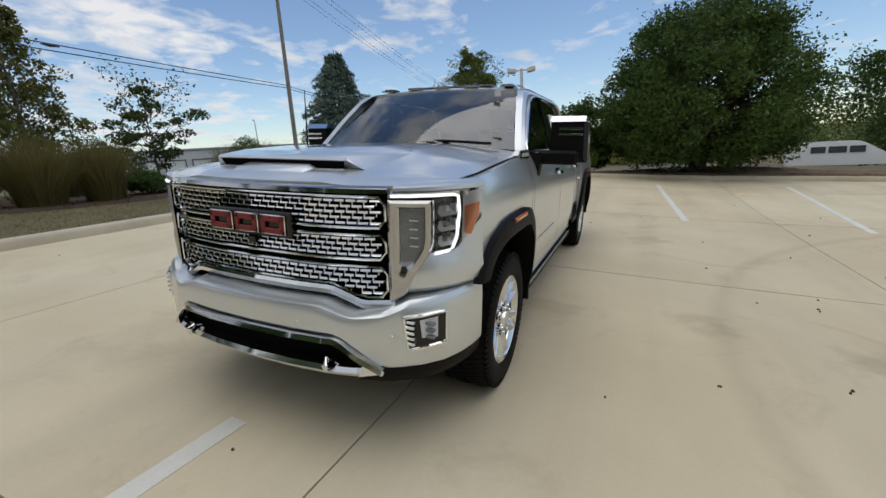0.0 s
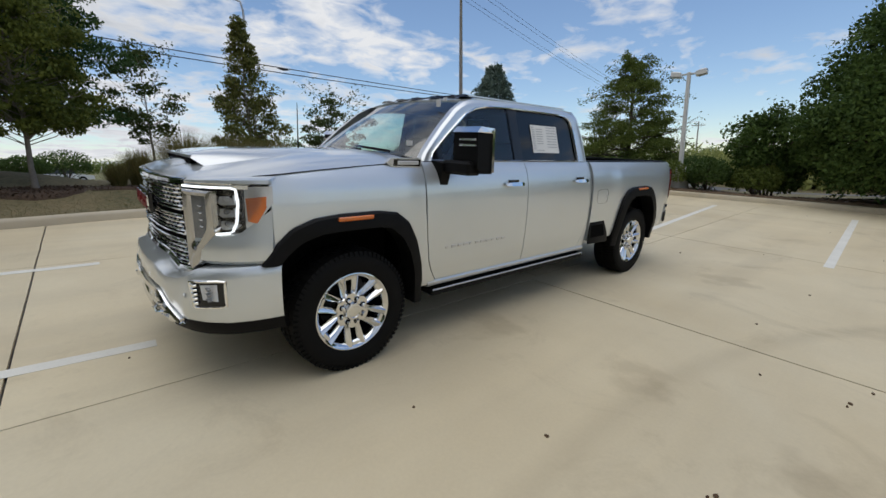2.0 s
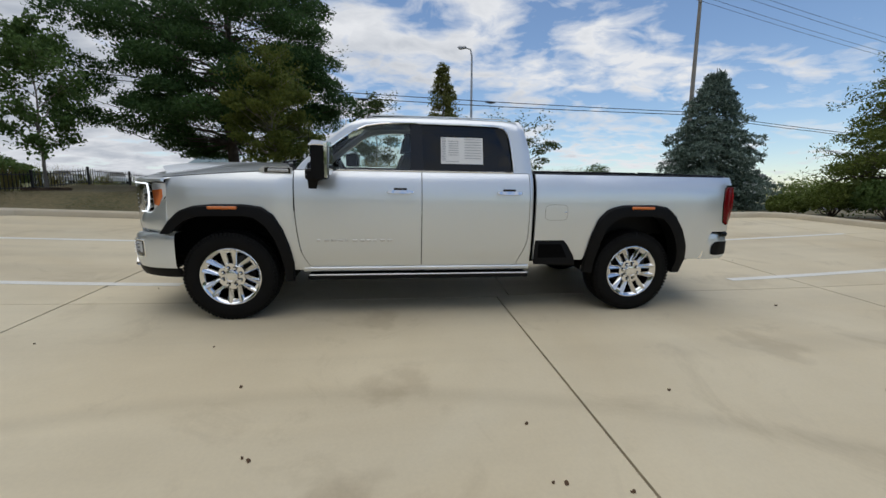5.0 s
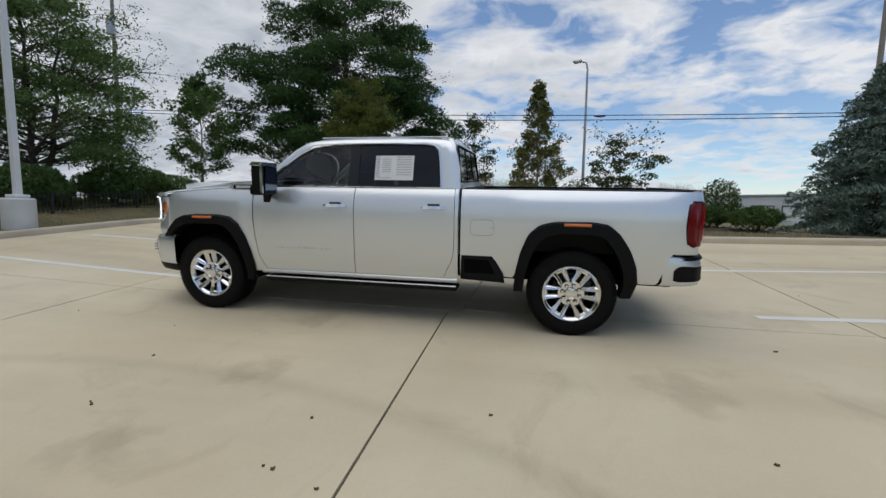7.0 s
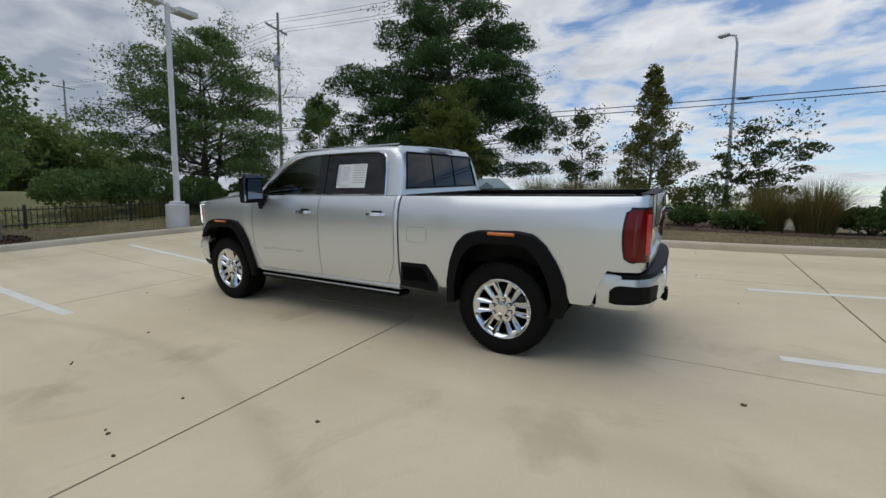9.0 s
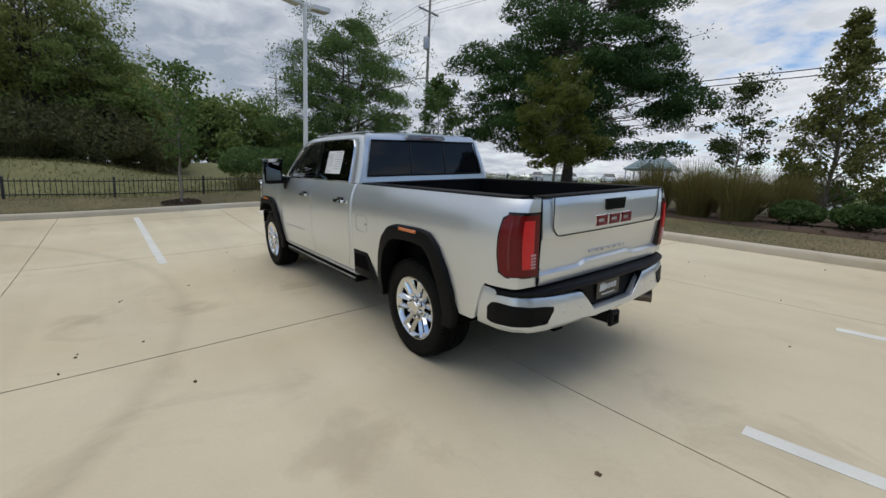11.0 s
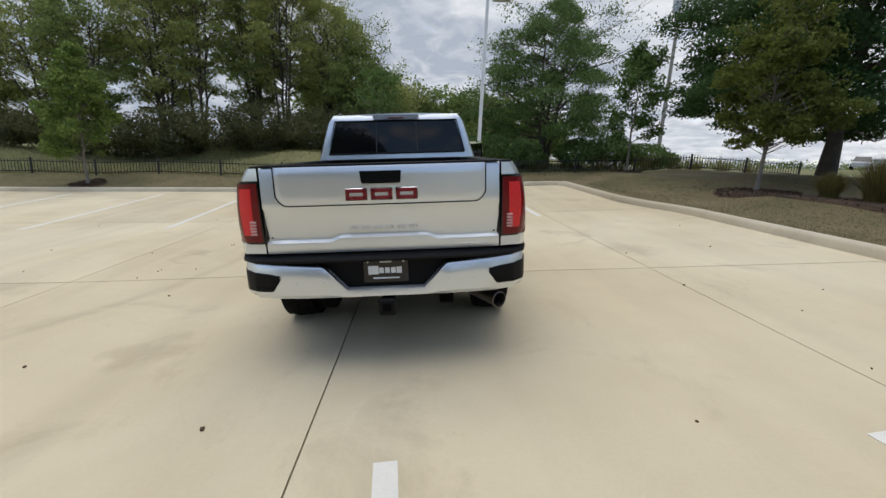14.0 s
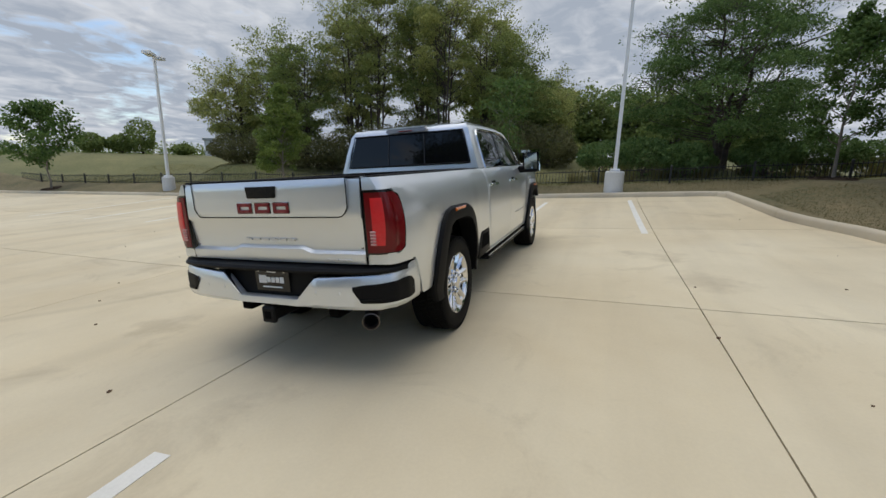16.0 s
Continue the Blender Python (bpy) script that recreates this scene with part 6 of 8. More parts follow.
def tree(x, y, height, base, radius, leaves, size, mat, label, bark=BARK, trunk=0.12, shape=None, limbs=22, rise=0.45, droop=0.0, spread=0.30, stems=1, lean=(0, 0), group="", aspect=0.55, sub=4, seed=1, up=0.5, shell=0.0, reach=1.0, clumps=0, cr=0.6, flat=0.5, fill=0.8, kindname="tree", lobe=0.36):
    """A tree with a tapered trunk, limbs and a crown of single leaves hung round its twigs. base: where the crown begins; shape: crown width over its height."""
    rnd = np.random.default_rng(seed)
    shape = shape or [(0, 0.55), (0.25, 1.0), (0.6, 0.85), (0.85, 0.5), (1, 0.08)]
    root = thing(kindname, spot(x, y, 0.05), label, "tree" if kindname == "tree" else kindname, group)
    wood = Geo()
    tips = []
    for s in range(stems):
        a = 2 * math.pi * s / max(1, stems) + rnd.random()
        foot = Vector((0.10 * math.cos(a), 0.10 * math.sin(a), 0)) * (stems > 1) * (1 + trunk * 6)
        out = (0.22 * radius if stems > 1 else 0.0)
        path, rad = [], []
        for i in range(9):
            t = i / 8
            path.append(foot + Vector((lean[0] * t + out * math.cos(a) * t + 0.05 * radius * (rnd.random() - 0.5) * (i > 0), lean[1] * t + out * math.sin(a) * t + 0.05 * radius * (rnd.random() - 0.5) * (i > 0), height * 0.93 * t)))
            rad.append(max(0.012, trunk * (1.25 if i == 0 else 1) * (1 - 0.93 * t) / math.sqrt(stems)))
        wood.tube(path, rad, 9)
        n = max(3, limbs // stems)
        for i in range(n):
            h = base * 0.85 + (height * 0.93 - base * 0.85) * ((i + rnd.random()) / n) ** 0.9
            t = min(0.999, h / (height * 0.93))
            k = int(t * 8)
            p = path[k].lerp(path[min(8, k + 1)], t * 8 - k)
            u = max(0, (h - base) / (height - base))
            ln = reach * radius * lerp(shape, u) * (0.72 + 0.5 * rnd.random())
            az = i * 2.4 + a + rnd.random() * 0.7
            el = rise * (0.6 + 0.8 * rnd.random())
            d = Vector((math.cos(az) * math.cos(el), math.sin(az) * math.cos(el), math.sin(el)))
            pts = [p + d * ln * q + Vector((0, 0, -droop * ln * q * q)) + Vector(rnd.normal(size=3)) * 0.035 * ln * (q > 0) for q in (0, 0.3, 0.6, 0.85, 1.0)]
            r0 = max(0.010, trunk * 0.42 * (1 - t) + 0.008)
            wood.tube(pts, [r0, r0 * 0.75, r0 * 0.5, r0 * 0.3, r0 * 0.15], 5, False)
            for q, w in ((0.45, 0.7), (0.6, 1.0), (0.75, 1.0), (0.9, 1.1), (1.0, 1.2)):
                tips.append((pts[0].lerp(pts[-1], q) if q not in (0.6, 1.0) else pts[2 if q == 0.6 else 4], w, ln))
            for j in range(sub):
                q = 0.3 + 0.6 * rnd.random()
                o = pts[1].lerp(pts[3], (q - 0.3) / 0.6)
                d2 = (d + Vector(rnd.normal(size=3)) * 0.75).normalized()
                l2 = ln * (0.25 + 0.3 * rnd.random())
                e = o + d2 * l2 + Vector((0, 0, -droop * l2))
                wood.tube([o, o.lerp(e, 0.55) + Vector(rnd.normal(size=3)) * 0.04 * l2, e], [r0 * 0.35, r0 * 0.22, 0.004], 4, False)
                tips += [(o.lerp(e, 0.6), 0.8, ln), (e, 1.2, ln)]
    puffs = []
    lobes = 1 - lobe / 2 + lobe * rnd.random(9)
    while len(puffs) < clumps:
        u = rnd.random()
        k = lerp(shape, u)
        if rnd.random() > k + 0.15:
            continue
        az = rnd.random() * 6.283
        wob = lobes[int(az / 6.284 * 9)]
        rr = max(0.0, radius * k * wob - 0.5 * cr) * (0.25 + 0.75 * rnd.random()) ** 0.5
        z = base + (height - base - 0.4 * cr) * u
        c = Vector((lean[0] * u + rr * math.cos(az), lean[1] * u + rr * math.sin(az), z - droop * rr))
        puffs.append((c, cr * (0.6 + 0.7 * rnd.random()) * (0.6 + 0.4 * k)))
        o = Vector((lean[0] * u, lean[1] * u, max(base * 0.8, z - (0.25 + rise * 0.5) * rr)))
        wood.tube([o, o.lerp(c, 0.5) + Vector(rnd.normal(size=3)) * 0.06 * rr, c], [max(0.012, trunk * 0.2 * (1 - u)), max(0.008, trunk * 0.1), 0.005], 4, False)
    part("trunk", wood, bark, root, smooth=60)
    w = np.array([t[1] for t in tips])
    pick = rnd.choice(len(tips), leaves, p=w / w.sum())
    pos = np.array([tuple(t[0]) for t in tips])[pick]
    sig = (spread * (0.55 + 0.45 * np.minimum(1.0, np.array([t[2] for t in tips])[pick] / radius)))[:, None]
    pos = pos + np.clip(rnd.normal(size=(leaves, 3)), -1.7, 1.7) * sig * np.array([1, 1, 0.6])
    if clumps:
        m = int(leaves * fill)
        size2 = np.array([p[1] ** 2 for p in puffs])
        j = rnd.choice(clumps, m, p=size2 / size2.sum())
        d = rnd.normal(size=(m, 3)) + np.array([0, 0, 0.35])
        d /= np.linalg.norm(d, axis=1)[:, None]
        d[:, 2] -= droop * 1.2 * (d[:, 0] ** 2 + d[:, 1] ** 2)
        far = (0.35 + 0.7 * rnd.random(m) ** 0.5) * (1 + 0.12 * np.clip(rnd.normal(size=m), -2, 2))
        pos[:m] = np.array([tuple(p[0]) for p in puffs])[j] + d * (far * np.array([p[1] for p in puffs])[j])[:, None] * np.array([1, 1, flat])
    if shell:
        m = int(leaves * shell)
        d = rnd.normal(size=(m, 3))
        d /= np.linalg.norm(d, axis=1)[:, None]
        lob = rnd.normal(size=(46, 3))
        lob /= np.linalg.norm(lob, axis=1)[:, None]
        puff = 0.84 + 0.17 * np.clip((d @ lob.T).max(1) * 9 - 8, -0.6, 1)
        hz = (height - base) / 2
        pos[:m] = d * (puff * (0.80 + 0.20 * rnd.random(m) ** 0.6))[:, None] * np.array([radius, radius, hz]) + np.array([lean[0], lean[1], base + hz])
    pos[:, 2] = np.maximum(pos[:, 2], 0.12)
    part("crown", leaf_mesh("crown", pos, size, mat, aspect=aspect, up=up), None, root)
    return root


def spruce(x, y, height, radius, label):
    """A dense conifer of drooping, needled boughs in whorls."""
    rnd = np.random.default_rng(5)
    root = thing("tree", spot(x, y, 0.05), label, "tree")
    wood = Geo().tube([(0, 0, 0), (0.02, 0, height * 0.5), (0, 0.01, height)], [0.16, 0.09, 0.012], 9)
    pos = []
    z = 0.25
    while z < height * 0.97:
        u = z / height
        r = radius * (1 - u) ** 0.72 * (1.0 if u > 0.06 else 0.85)
        n = 12 if u < 0.6 else 8
        for i in range(n):
            a = 2 * math.pi * i / n + rnd.random() * 0.5 + z * 3
            ln = r * (0.74 + 0.46 * rnd.random() ** 1.5) + 0.06
            tip = Vector((math.cos(a) * ln, math.sin(a) * ln, z - 0.16 * ln + 0.10 * rnd.random()))
            o = Vector((0, 0, z + 0.10 * ln))
            mid = o.lerp(tip, 0.55) + Vector((0, 0, -0.03 * ln))
            wood.tube([o, mid, tip], [0.018, 0.012, 0.004], 4, False)
            m = int(60 * ln + 20)
            q = 0.25 + 0.78 * rnd.random(m) ** 0.7
            side = rnd.normal(size=m) * 0.17 * (0.3 + q) * min(1.0, ln)
            pts = np.array(o)[None] + (np.array(tip) - np.array(o))[None] * q[:, None]
            pts[:, 0] += -math.sin(a) * side
            pts[:, 1] += math.cos(a) * side
            pts[:, 2] += rnd.normal(size=m) * 0.05 - np.abs(side) * 0.25
            pos.append(pts)
        z += 0.23 if u < 0.7 else 0.16
    part("trunk", wood, BARK, root, smooth=60)
    part("crown", leaf_mesh("crown", np.concatenate(pos), 0.095, L_SPRUCE, aspect=0.26, up=0.3), None, root)


def bush(x, y, r, h, leaves, mat, label, size=0.05, seed=1, group="", sink=0.02, low=0.25):
    """A rounded shrub: stems from one foot and leaves thickest near its outside."""
    rnd = np.random.default_rng(seed)
    root = thing("shrub", spot(x, y, sink), label, "shrub", group)
    g = Geo()
    for i in range(16):
        a, e = rnd.random() * 6.28, 0.5 + rnd.random() * 0.9
        d = Vector((math.cos(a) * math.cos(e) * r, math.sin(a) * math.cos(e) * r, math.sin(e) * h)) * 0.85
        g.tube([(0, 0, 0), d * 0.5 + Vector(rnd.normal(size=3)) * 0.04, d], [0.018, 0.011, 0.004], 5, False)
    part("stem", g, BARK, root)
    lob = rnd.normal(size=(14, 3))
    lob[:, 2] = np.abs(lob[:, 2])
    lob /= np.linalg.norm(lob, axis=1)[:, None]
    d = rnd.normal(size=(leaves, 3))
    d[:, 2] = np.abs(d[:, 2]) - low
    d /= np.linalg.norm(d, axis=1)[:, None]
    puff = 0.80 + 0.24 * np.clip((d @ lob.T).max(1) * 6 - 5, -0.4, 1)
    rad = puff * (0.55 + 0.47 * rnd.random(leaves) ** 0.45)
    pos = d * rad[:, None] * np.array([r, r, h * 0.62]) + np.array([0, 0, h * 0.40])
    pos[:, 2] = np.maximum(pos[:, 2], 0.03)
    part("foliage", leaf_mesh("foliage", pos, size, mat), None, root)
    return root


def reed(x, y, h, r, blades, label, seed=1, mat=L_REED):
    """A clump of tall ornamental grass: arching blades from one foot, with pale plumes."""
    rnd = np.random.default_rng(seed)
    v, f = [], []
    for i in range(blades):
        a, lean = rnd.random() * 6.28, abs(rnd.normal()) * 0.42 + 0.06
        foot = Vector((math.cos(a), math.sin(a), 0)) * r * 0.45 * rnd.random() ** 0.5
        ln = h * (0.55 + 0.5 * rnd.random())
        out = Vector((math.cos(a), math.sin(a), 0))
        side = Vector((-math.sin(a + rnd.normal() * 0.8), math.cos(a), 0)) * (0.004 + 0.005 * rnd.random())
        k = len(v)
        for q in (0, 0.4, 0.75, 1.0):
            p = foot + out * r * lean * q ** 1.8 * 1.3 + Vector((0, 0, ln * (q - 0.22 * lean * q ** 3)))
            w = side * (1 - 0.85 * q)
            v += [tuple(p - w), tuple(p + w)]
        f += [(k, k + 1, k + 3, k + 2), (k + 2, k + 3, k + 5, k + 4), (k + 4, k + 5, k + 7, k + 6)]
    me = bpy.data.meshes.new("grass_clump")
    me.from_pydata(v, [], f)
    me.materials.append(mat)
    ob = new("grass_clump", me)
    ob.matrix_world = spot(x, y, 0.02)
    tagged(ob, label, "ornamental grass", "grass clumps in the bed")


# by the lawn west of the paving
tree(-13.1, -4.7, 10.6, 2.2, 4.9, 125000, 0.066, L_DARK, "large dark green honey locust tree on the lawn", clumps=185, cr=0.80, flat=0.36, fill=0.92, reach=0.75, trunk=0.23, limbs=30, rise=0.38, droop=0.26, spread=0.24, sub=9, seed=11, aspect=0.42, shape=[(0, 0.75), (0.2, 1.0), (0.55, 0.9), (0.8, 0.65), (1, 0.25)])
tree(-8.6, -2.0, 4.6, 1.2, 1.4, 26000, 0.043, L_YELLOW, "young tree with yellowing leaves in a mulch ring", clumps=80, cr=0.30, flat=0.5, bark=PALE_BARK, trunk=0.055, limbs=26, rise=0.6, spread=0.17, sub=6, seed=12, shape=[(0, 0.6), (0.25, 1.0), (0.6, 0.75), (0.85, 0.4), (1, 0.1)])
tree(-14.2, 4.0, 6.3, 0.5, 1.8, 15000, 0.055, L_RED, "slim young maple tree with reddening top", bark=PALE_BARK, trunk=0.07, limbs=36, rise=0.75, spread=0.13, sub=5, seed=13, clumps=80, cr=0.30, flat=0.8, fill=0.6, reach=0.85, lobe=0.3, shape=[(0, 0.9), (0.12, 1.0), (0.35, 0.78), (0.6, 0.48), (0.8, 0.24), (1, 0.05)])
tree(-15.9, 0.95, 4.7, 1.4, 1.5, 4200, 0.06, L_THIN, "thin young tree with sparse leaves", bark=PALE_BARK, trunk=0.05, limbs=15, rise=0.7, spread=0.20, sub=3, seed=14, clumps=22, cr=0.36, flat=0.55, fill=0.7, lobe=0.7, shape=[(0, 0.5), (0.4, 1.0), (0.8, 0.75), (1, 0.3)])
tree(-14.2, 7.5, 3.6, 0.9, 1.65, 4400, 0.06, L_THIN, "thin spreading young tree with sparse leaves", bark=BARK, trunk=0.05, limbs=14, rise=0.6, spread=0.20, sub=3, seed=15, clumps=24, cr=0.36, flat=0.45, fill=0.75, lobe=0.7, shape=[(0, 0.35), (0.5, 0.85), (0.8, 1.0), (1, 0.6)])
spruce(-11.7, 15.4, 6.0, 2.7, "dense blue-green spruce tree beside the kerb")
tree(-5.1, 16.6, 5.7, 0.5, 2.3, 42000, 0.055, L_CYPRESS, "yellow-green bald cypress tree with feathery boughs", clumps=150, cr=0.46, flat=0.38, fill=0.85, trunk=0.13, limbs=36, rise=0.14, droop=0.08, spread=0.15, sub=6, seed=16, aspect=0.35, shape=[(0, 0.9), (0.25, 1.0), (0.6, 0.66), (0.85, 0.33), (1, 0.06)])
tree(3.9, 16.3, 5.65, 0.45, 3.45, 105000, 0.058, L_PEAR, "large round callery pear tree with dense leaves", trunk=0.20, limbs=60, rise=0.55, spread=0.24, sub=5, clumps=330, cr=0.52, flat=0.85, fill=0.90, reach=0.82, seed=17, stems=6, lobe=0.10, shape=[(0, 0.72), (0.12, 0.96), (0.35, 1.0), (0.6, 0.97), (0.8, 0.82), (0.93, 0.58), (1, 0.35)])
tree(-0.2, 16.8, 2.9, 0.3, 1.35, 12000, 0.07, L_PEAR, "small round tree of dark leaves", trunk=0.07, limbs=26, rise=0.45, spread=0.2, sub=4, clumps=45, cr=0.4, flat=0.8, seed=18, stems=4, shape=[(0, 0.8), (0.5, 1.0), (0.8, 0.8), (1, 0.4)])
tree(19.7, 41.5, 8.3, 0.8, 4.6, 11000, 0.13, L_PEAR, "broad dark tree beside the far road", trunk=0.13, limbs=36, rise=0.4, spread=0.45, sub=4, seed=19, stems=4)
tree(29.2, 42.5, 7.8, 0.8, 4.5, 9000, 0.13, L_PEAR, "broad dark tree beside the far road", trunk=0.13, limbs=34, rise=0.4, spread=0.45, sub=4, seed=20, stems=4)
# along the fence
tree(-6.4, -13.2, 7.7, 1.6, 3.8, 56000, 0.060, L_FENCE, "broad green tree behind the fence", clumps=120, cr=0.70, flat=0.42, fill=0.82, trunk=0.20, limbs=36, rise=0.45, droop=0.16, spread=0.26, sub=8, seed=21, stems=3, aspect=0.42, shape=[(0, 0.8), (0.3, 1.0), (0.6, 0.85), (0.85, 0.55), (1, 0.2)])
tree(-8.4, -8.3, 4.6, 1.0, 1.5, 8000, 0.06, L_MID, "young green tree in a mulch ring by the fence", bark=PALE_BARK, trunk=0.05, limbs=22, rise=0.75, spread=0.16, sub=5, seed=22, shape=[(0, 0.7), (0.3, 1.0), (0.6, 0.75), (0.85, 0.35), (1, 0.1)])
tree(1.4, -8.35, 4.2, 1.4, 1.0, 1700, 0.065, L_MID, "thin young tree in a mulch ring by the fence", bark=PALE_BARK, trunk=0.04, limbs=15, rise=0.8, spread=0.22, sub=3, seed=23)
tree(12.1, -8.35, 5.0, 1.1, 1.3, 14000, 0.055, L_YOUNG, "young bright green tree in a mulch ring by the fence", bark=PALE_BARK, trunk=0.055, limbs=24, rise=0.75, spread=0.16, sub=5, seed=24, clumps=60, cr=0.32, flat=0.7, fill=0.65, reach=0.85, shape=[(0, 0.75), (0.2, 1.0), (0.45, 0.85), (0.7, 0.55), (0.9, 0.28), (1, 0.1)])
tree(31.0, -8.4, 5.3, 1.2, 1.9, 4200, 0.11, L_MID, "young green tree in a mulch ring by the fence", bark=PALE_BARK, trunk=0.06, limbs=20, rise=0.7, spread=0.28, sub=3, seed=25, shape=[(0, 0.8), (0.25, 1.0), (0.55, 0.8), (0.8, 0.45), (1, 0.15)])
# woods on the rise behind the fence
k = 30
for x, y, h, r in ((22.5, -15.5, 6.2, 2.3), (20.0, -17.0, 8.3, 2.6), (17.2, -16.2, 8.0, 2.3), (14.6, -18.2, 10.8, 2.6), (12.6, -18.0, 11.6, 2.7), (10.0, -19.6, 10.6, 2.5), (8.0, -18.6, 11.8, 2.7), (5.6, -20.2, 9.0, 2.4), (3.6, -19.6, 6.6, 2.1), (1.6, -21.2, 4.2, 1.8), (16.4, -21.5, 10.6, 2.6), (11.2, -23.0, 11.0, 2.6), (6.6, -23.6, 10.2, 2.4), (2.6, -24.4, 5.6, 2.2)):
    tree(x, y, h, h * (0.17 if k % 2 else 0.27), r * 1.08, 17000, 0.070, (L_WOOD, L_WOOD3, L_WOOD2)[k % 3], "slender woodland tree with greenish yellow leaves", clumps=64, cr=0.62, flat=0.45, fill=0.72, trunk=0.17, limbs=36, rise=0.8, spread=0.26, sub=5, seed=k, stems=4, group="woodland trees", droop=0.08, lobe=0.6, shape=[(0, 0.55), (0.3, 0.95), (0.65, 1.0), (0.88, 0.7), (1, 0.3)])
    k += 1
for x, y, h in ((-4.5, -39, 6.8), (-1.0, -41, 7.6), (2.5, -40, 7.8), (-8.0, -40, 7.0), (-11.5, -42, 6.4), (5.5, -37, 8.0), (9.0, -35, 8.5), (-15.0, -44, 5.6)):
    tree(x, y, h, 0.9, 3.6, 6500, 0.20, L_WOOD2, "dark green tree at the far edge of the woods", clumps=50, cr=1.0, flat=0.75, trunk=0.14, limbs=28, rise=0.5, spread=0.6, sub=3, seed=k, stems=3, group="woodland trees")
    k += 1
# brush and undergrowth
for i, (x, y, r, h) in enumerate([(21, -14.6, 1.8, 1.5), (18.6, -15.4, 1.9, 1.8), (16.2, -16.2, 2.0, 1.7), (13.7, -16.6, 2.0, 2.0), (11.2, -17.2, 2.1, 1.8), (8.7, -17.4, 2.0, 2.1), (6.2, -18, 2.1, 1.9), (3.8, -18.4, 2.0, 2.2), (1.4, -19.4, 2.0, 1.9), (-3.6, -12.6, 1.3, 1.5), (-5.0, -11.6, 1.0, 1.2), (-7.6, -11.4, 1.1, 1.3), (-9.4, -12.2, 1.3, 1.4), (-11.4, -12.6, 1.4, 1.2), (-2.2, -14.0, 1.4, 1.6)]):
    bush(x, y, r * (1.25 if i < 9 else 1.1), h * (1.35 if i < 9 else 1.1), 8500 if i < 9 else 4200, L_FENCE if i >= 9 else L_BRUSH, "tangled brush under the trees", 0.07, 60 + i, "brush", low=0.7 if i < 9 else 0.4)
for i, (x, y, r, h) in enumerate([(45.9, -19.4, 1.4, 1.9), (44.6, -21.4, 1.4, 1.9), (43.7, -22.9, 1.6, 3.6), (41.6, -25.9, 1.2, 1.2)]):
    bush(x, y, r, h, 2600, L_WOOD2, "round dark shrub in the far field", 0.13, 160 + i, "shrubs in the far field", low=0.6)
for i, (x, y) in enumerate([(-5.8, 14.7), (-4.4, 14.75), (-3.0, 15.0), (-1.6, 15.3), (-0.3, 15.7), (-2.3, 16.2), (-7.4, 14.9)]):
    bush(x, y, 0.72 + 0.12 * (i % 3), 1.05 + 0.14 * (i % 2) if i < 6 else 0.75, 3000, L_SHRUB if i % 2 else L_CYPRESS, "leafy green shrub in the planting strip", 0.05, 80 + i, "shrubs in the planting strip")
for i, (x, y, r, h) in enumerate([(-9.6, 4.3, 0.55, 0.62), (-9.5, 5.4, 0.55, 0.62), (-9.3, 6.55, 0.6, 0.62), (-8.6, 10.2, 0.75, 0.75), (-10.0, 9.4, 0.7, 0.8), (-14.5, 6.0, 1.15, 1.8), (-14.0, 11.4, 0.8, 2.0), (-13.2, 2.6, 0.7, 1.0), (-17.5, 3.4, 0.9, 1.3), (-22.0, -1.7, 1.3, 1.3), (-21.0, -3.0, 0.9, 1.0)]):
    bush(x, y, r, h, 3200, L_SHRUB, "clipped dark green shrub in the mulch bed", 0.045, 100 + i, "shrubs in the mulch bed")
for i, (x, y, h, r) in enumerate([(-9.7, -0.1, 1.1, 0.55), (-9.7, 0.9, 1.75, 0.95), (-9.5, 2.1, 1.8, 1.0), (-9.3, 3.2, 1.7, 0.9), (-10.0, 7.3, 1.6, 0.95), (-9.8, 8.3, 1.7, 1.0), (-11.6, 1.6, 1.6, 0.9), (-11.8, 3.6, 1.6, 0.9), (-9.1, -0.6, 0.7, 0.35), (-12.2, 8.6, 1.2, 0.7)]):
    reed(x, y, h * 0.90, r * 0.85, 2000, "tall clump of tawny ornamental grass in the mulch bed", 200 + i)
for i in range(14):
    reed(-16 + 1.15 * i + 0.5 * math.sin(i * 7), -11.3 + 0.8 * math.sin(i * 3.1), 0.9, 0.7, 170, "tawny wild grass clump behind the fence", 230 + i)


def mulch_bed(pts, label, mat=SOIL):
    """A low mound of bark mulch with loose chips."""
    cx, cy = sum(p[0] for p in pts) / len(pts), sum(p[1] for p in pts) / len(pts)
    ring = along(pts + pts[:1], 49)
    rows = []
    for k in (1.0, 0.97, 0.85, 0.65, 0.4, 0.15):
        rows.append([(cx + (x - cx) * k, cy + (y - cy) * k, ground_z(cx + (x - cx) * k, cy + (y - cy) * k) + (-0.03 if k == 1 else 0.015 if k > 0.9 else 0.05) + 0.015 * noise.noise((x * k * 2, y * k * 2, 1))) for x, y in ring])
    bed = single("mulch_bed", Geo().grid(rows), mat, Matrix(), label, "mulch bed", "mulch beds", smooth=60)
    rnd = np.random.default_rng(len(label))
    n = 900
    pos = []
    for i in range(n):
        k, j = math.sqrt(rnd.random()) * 0.98, int(rnd.random() * 48)
        x, y = cx + (ring[j][0] - cx) * k, cy + (ring[j][1] - cy) * k
        pos.append((x, y, ground_z(x, y) + 0.055))
    tagged(part("loose_bark", leaf_mesh("loose_bark", pos, 0.045, mat, aspect=0.35, up=1.5), None, bed), kind="stuff")


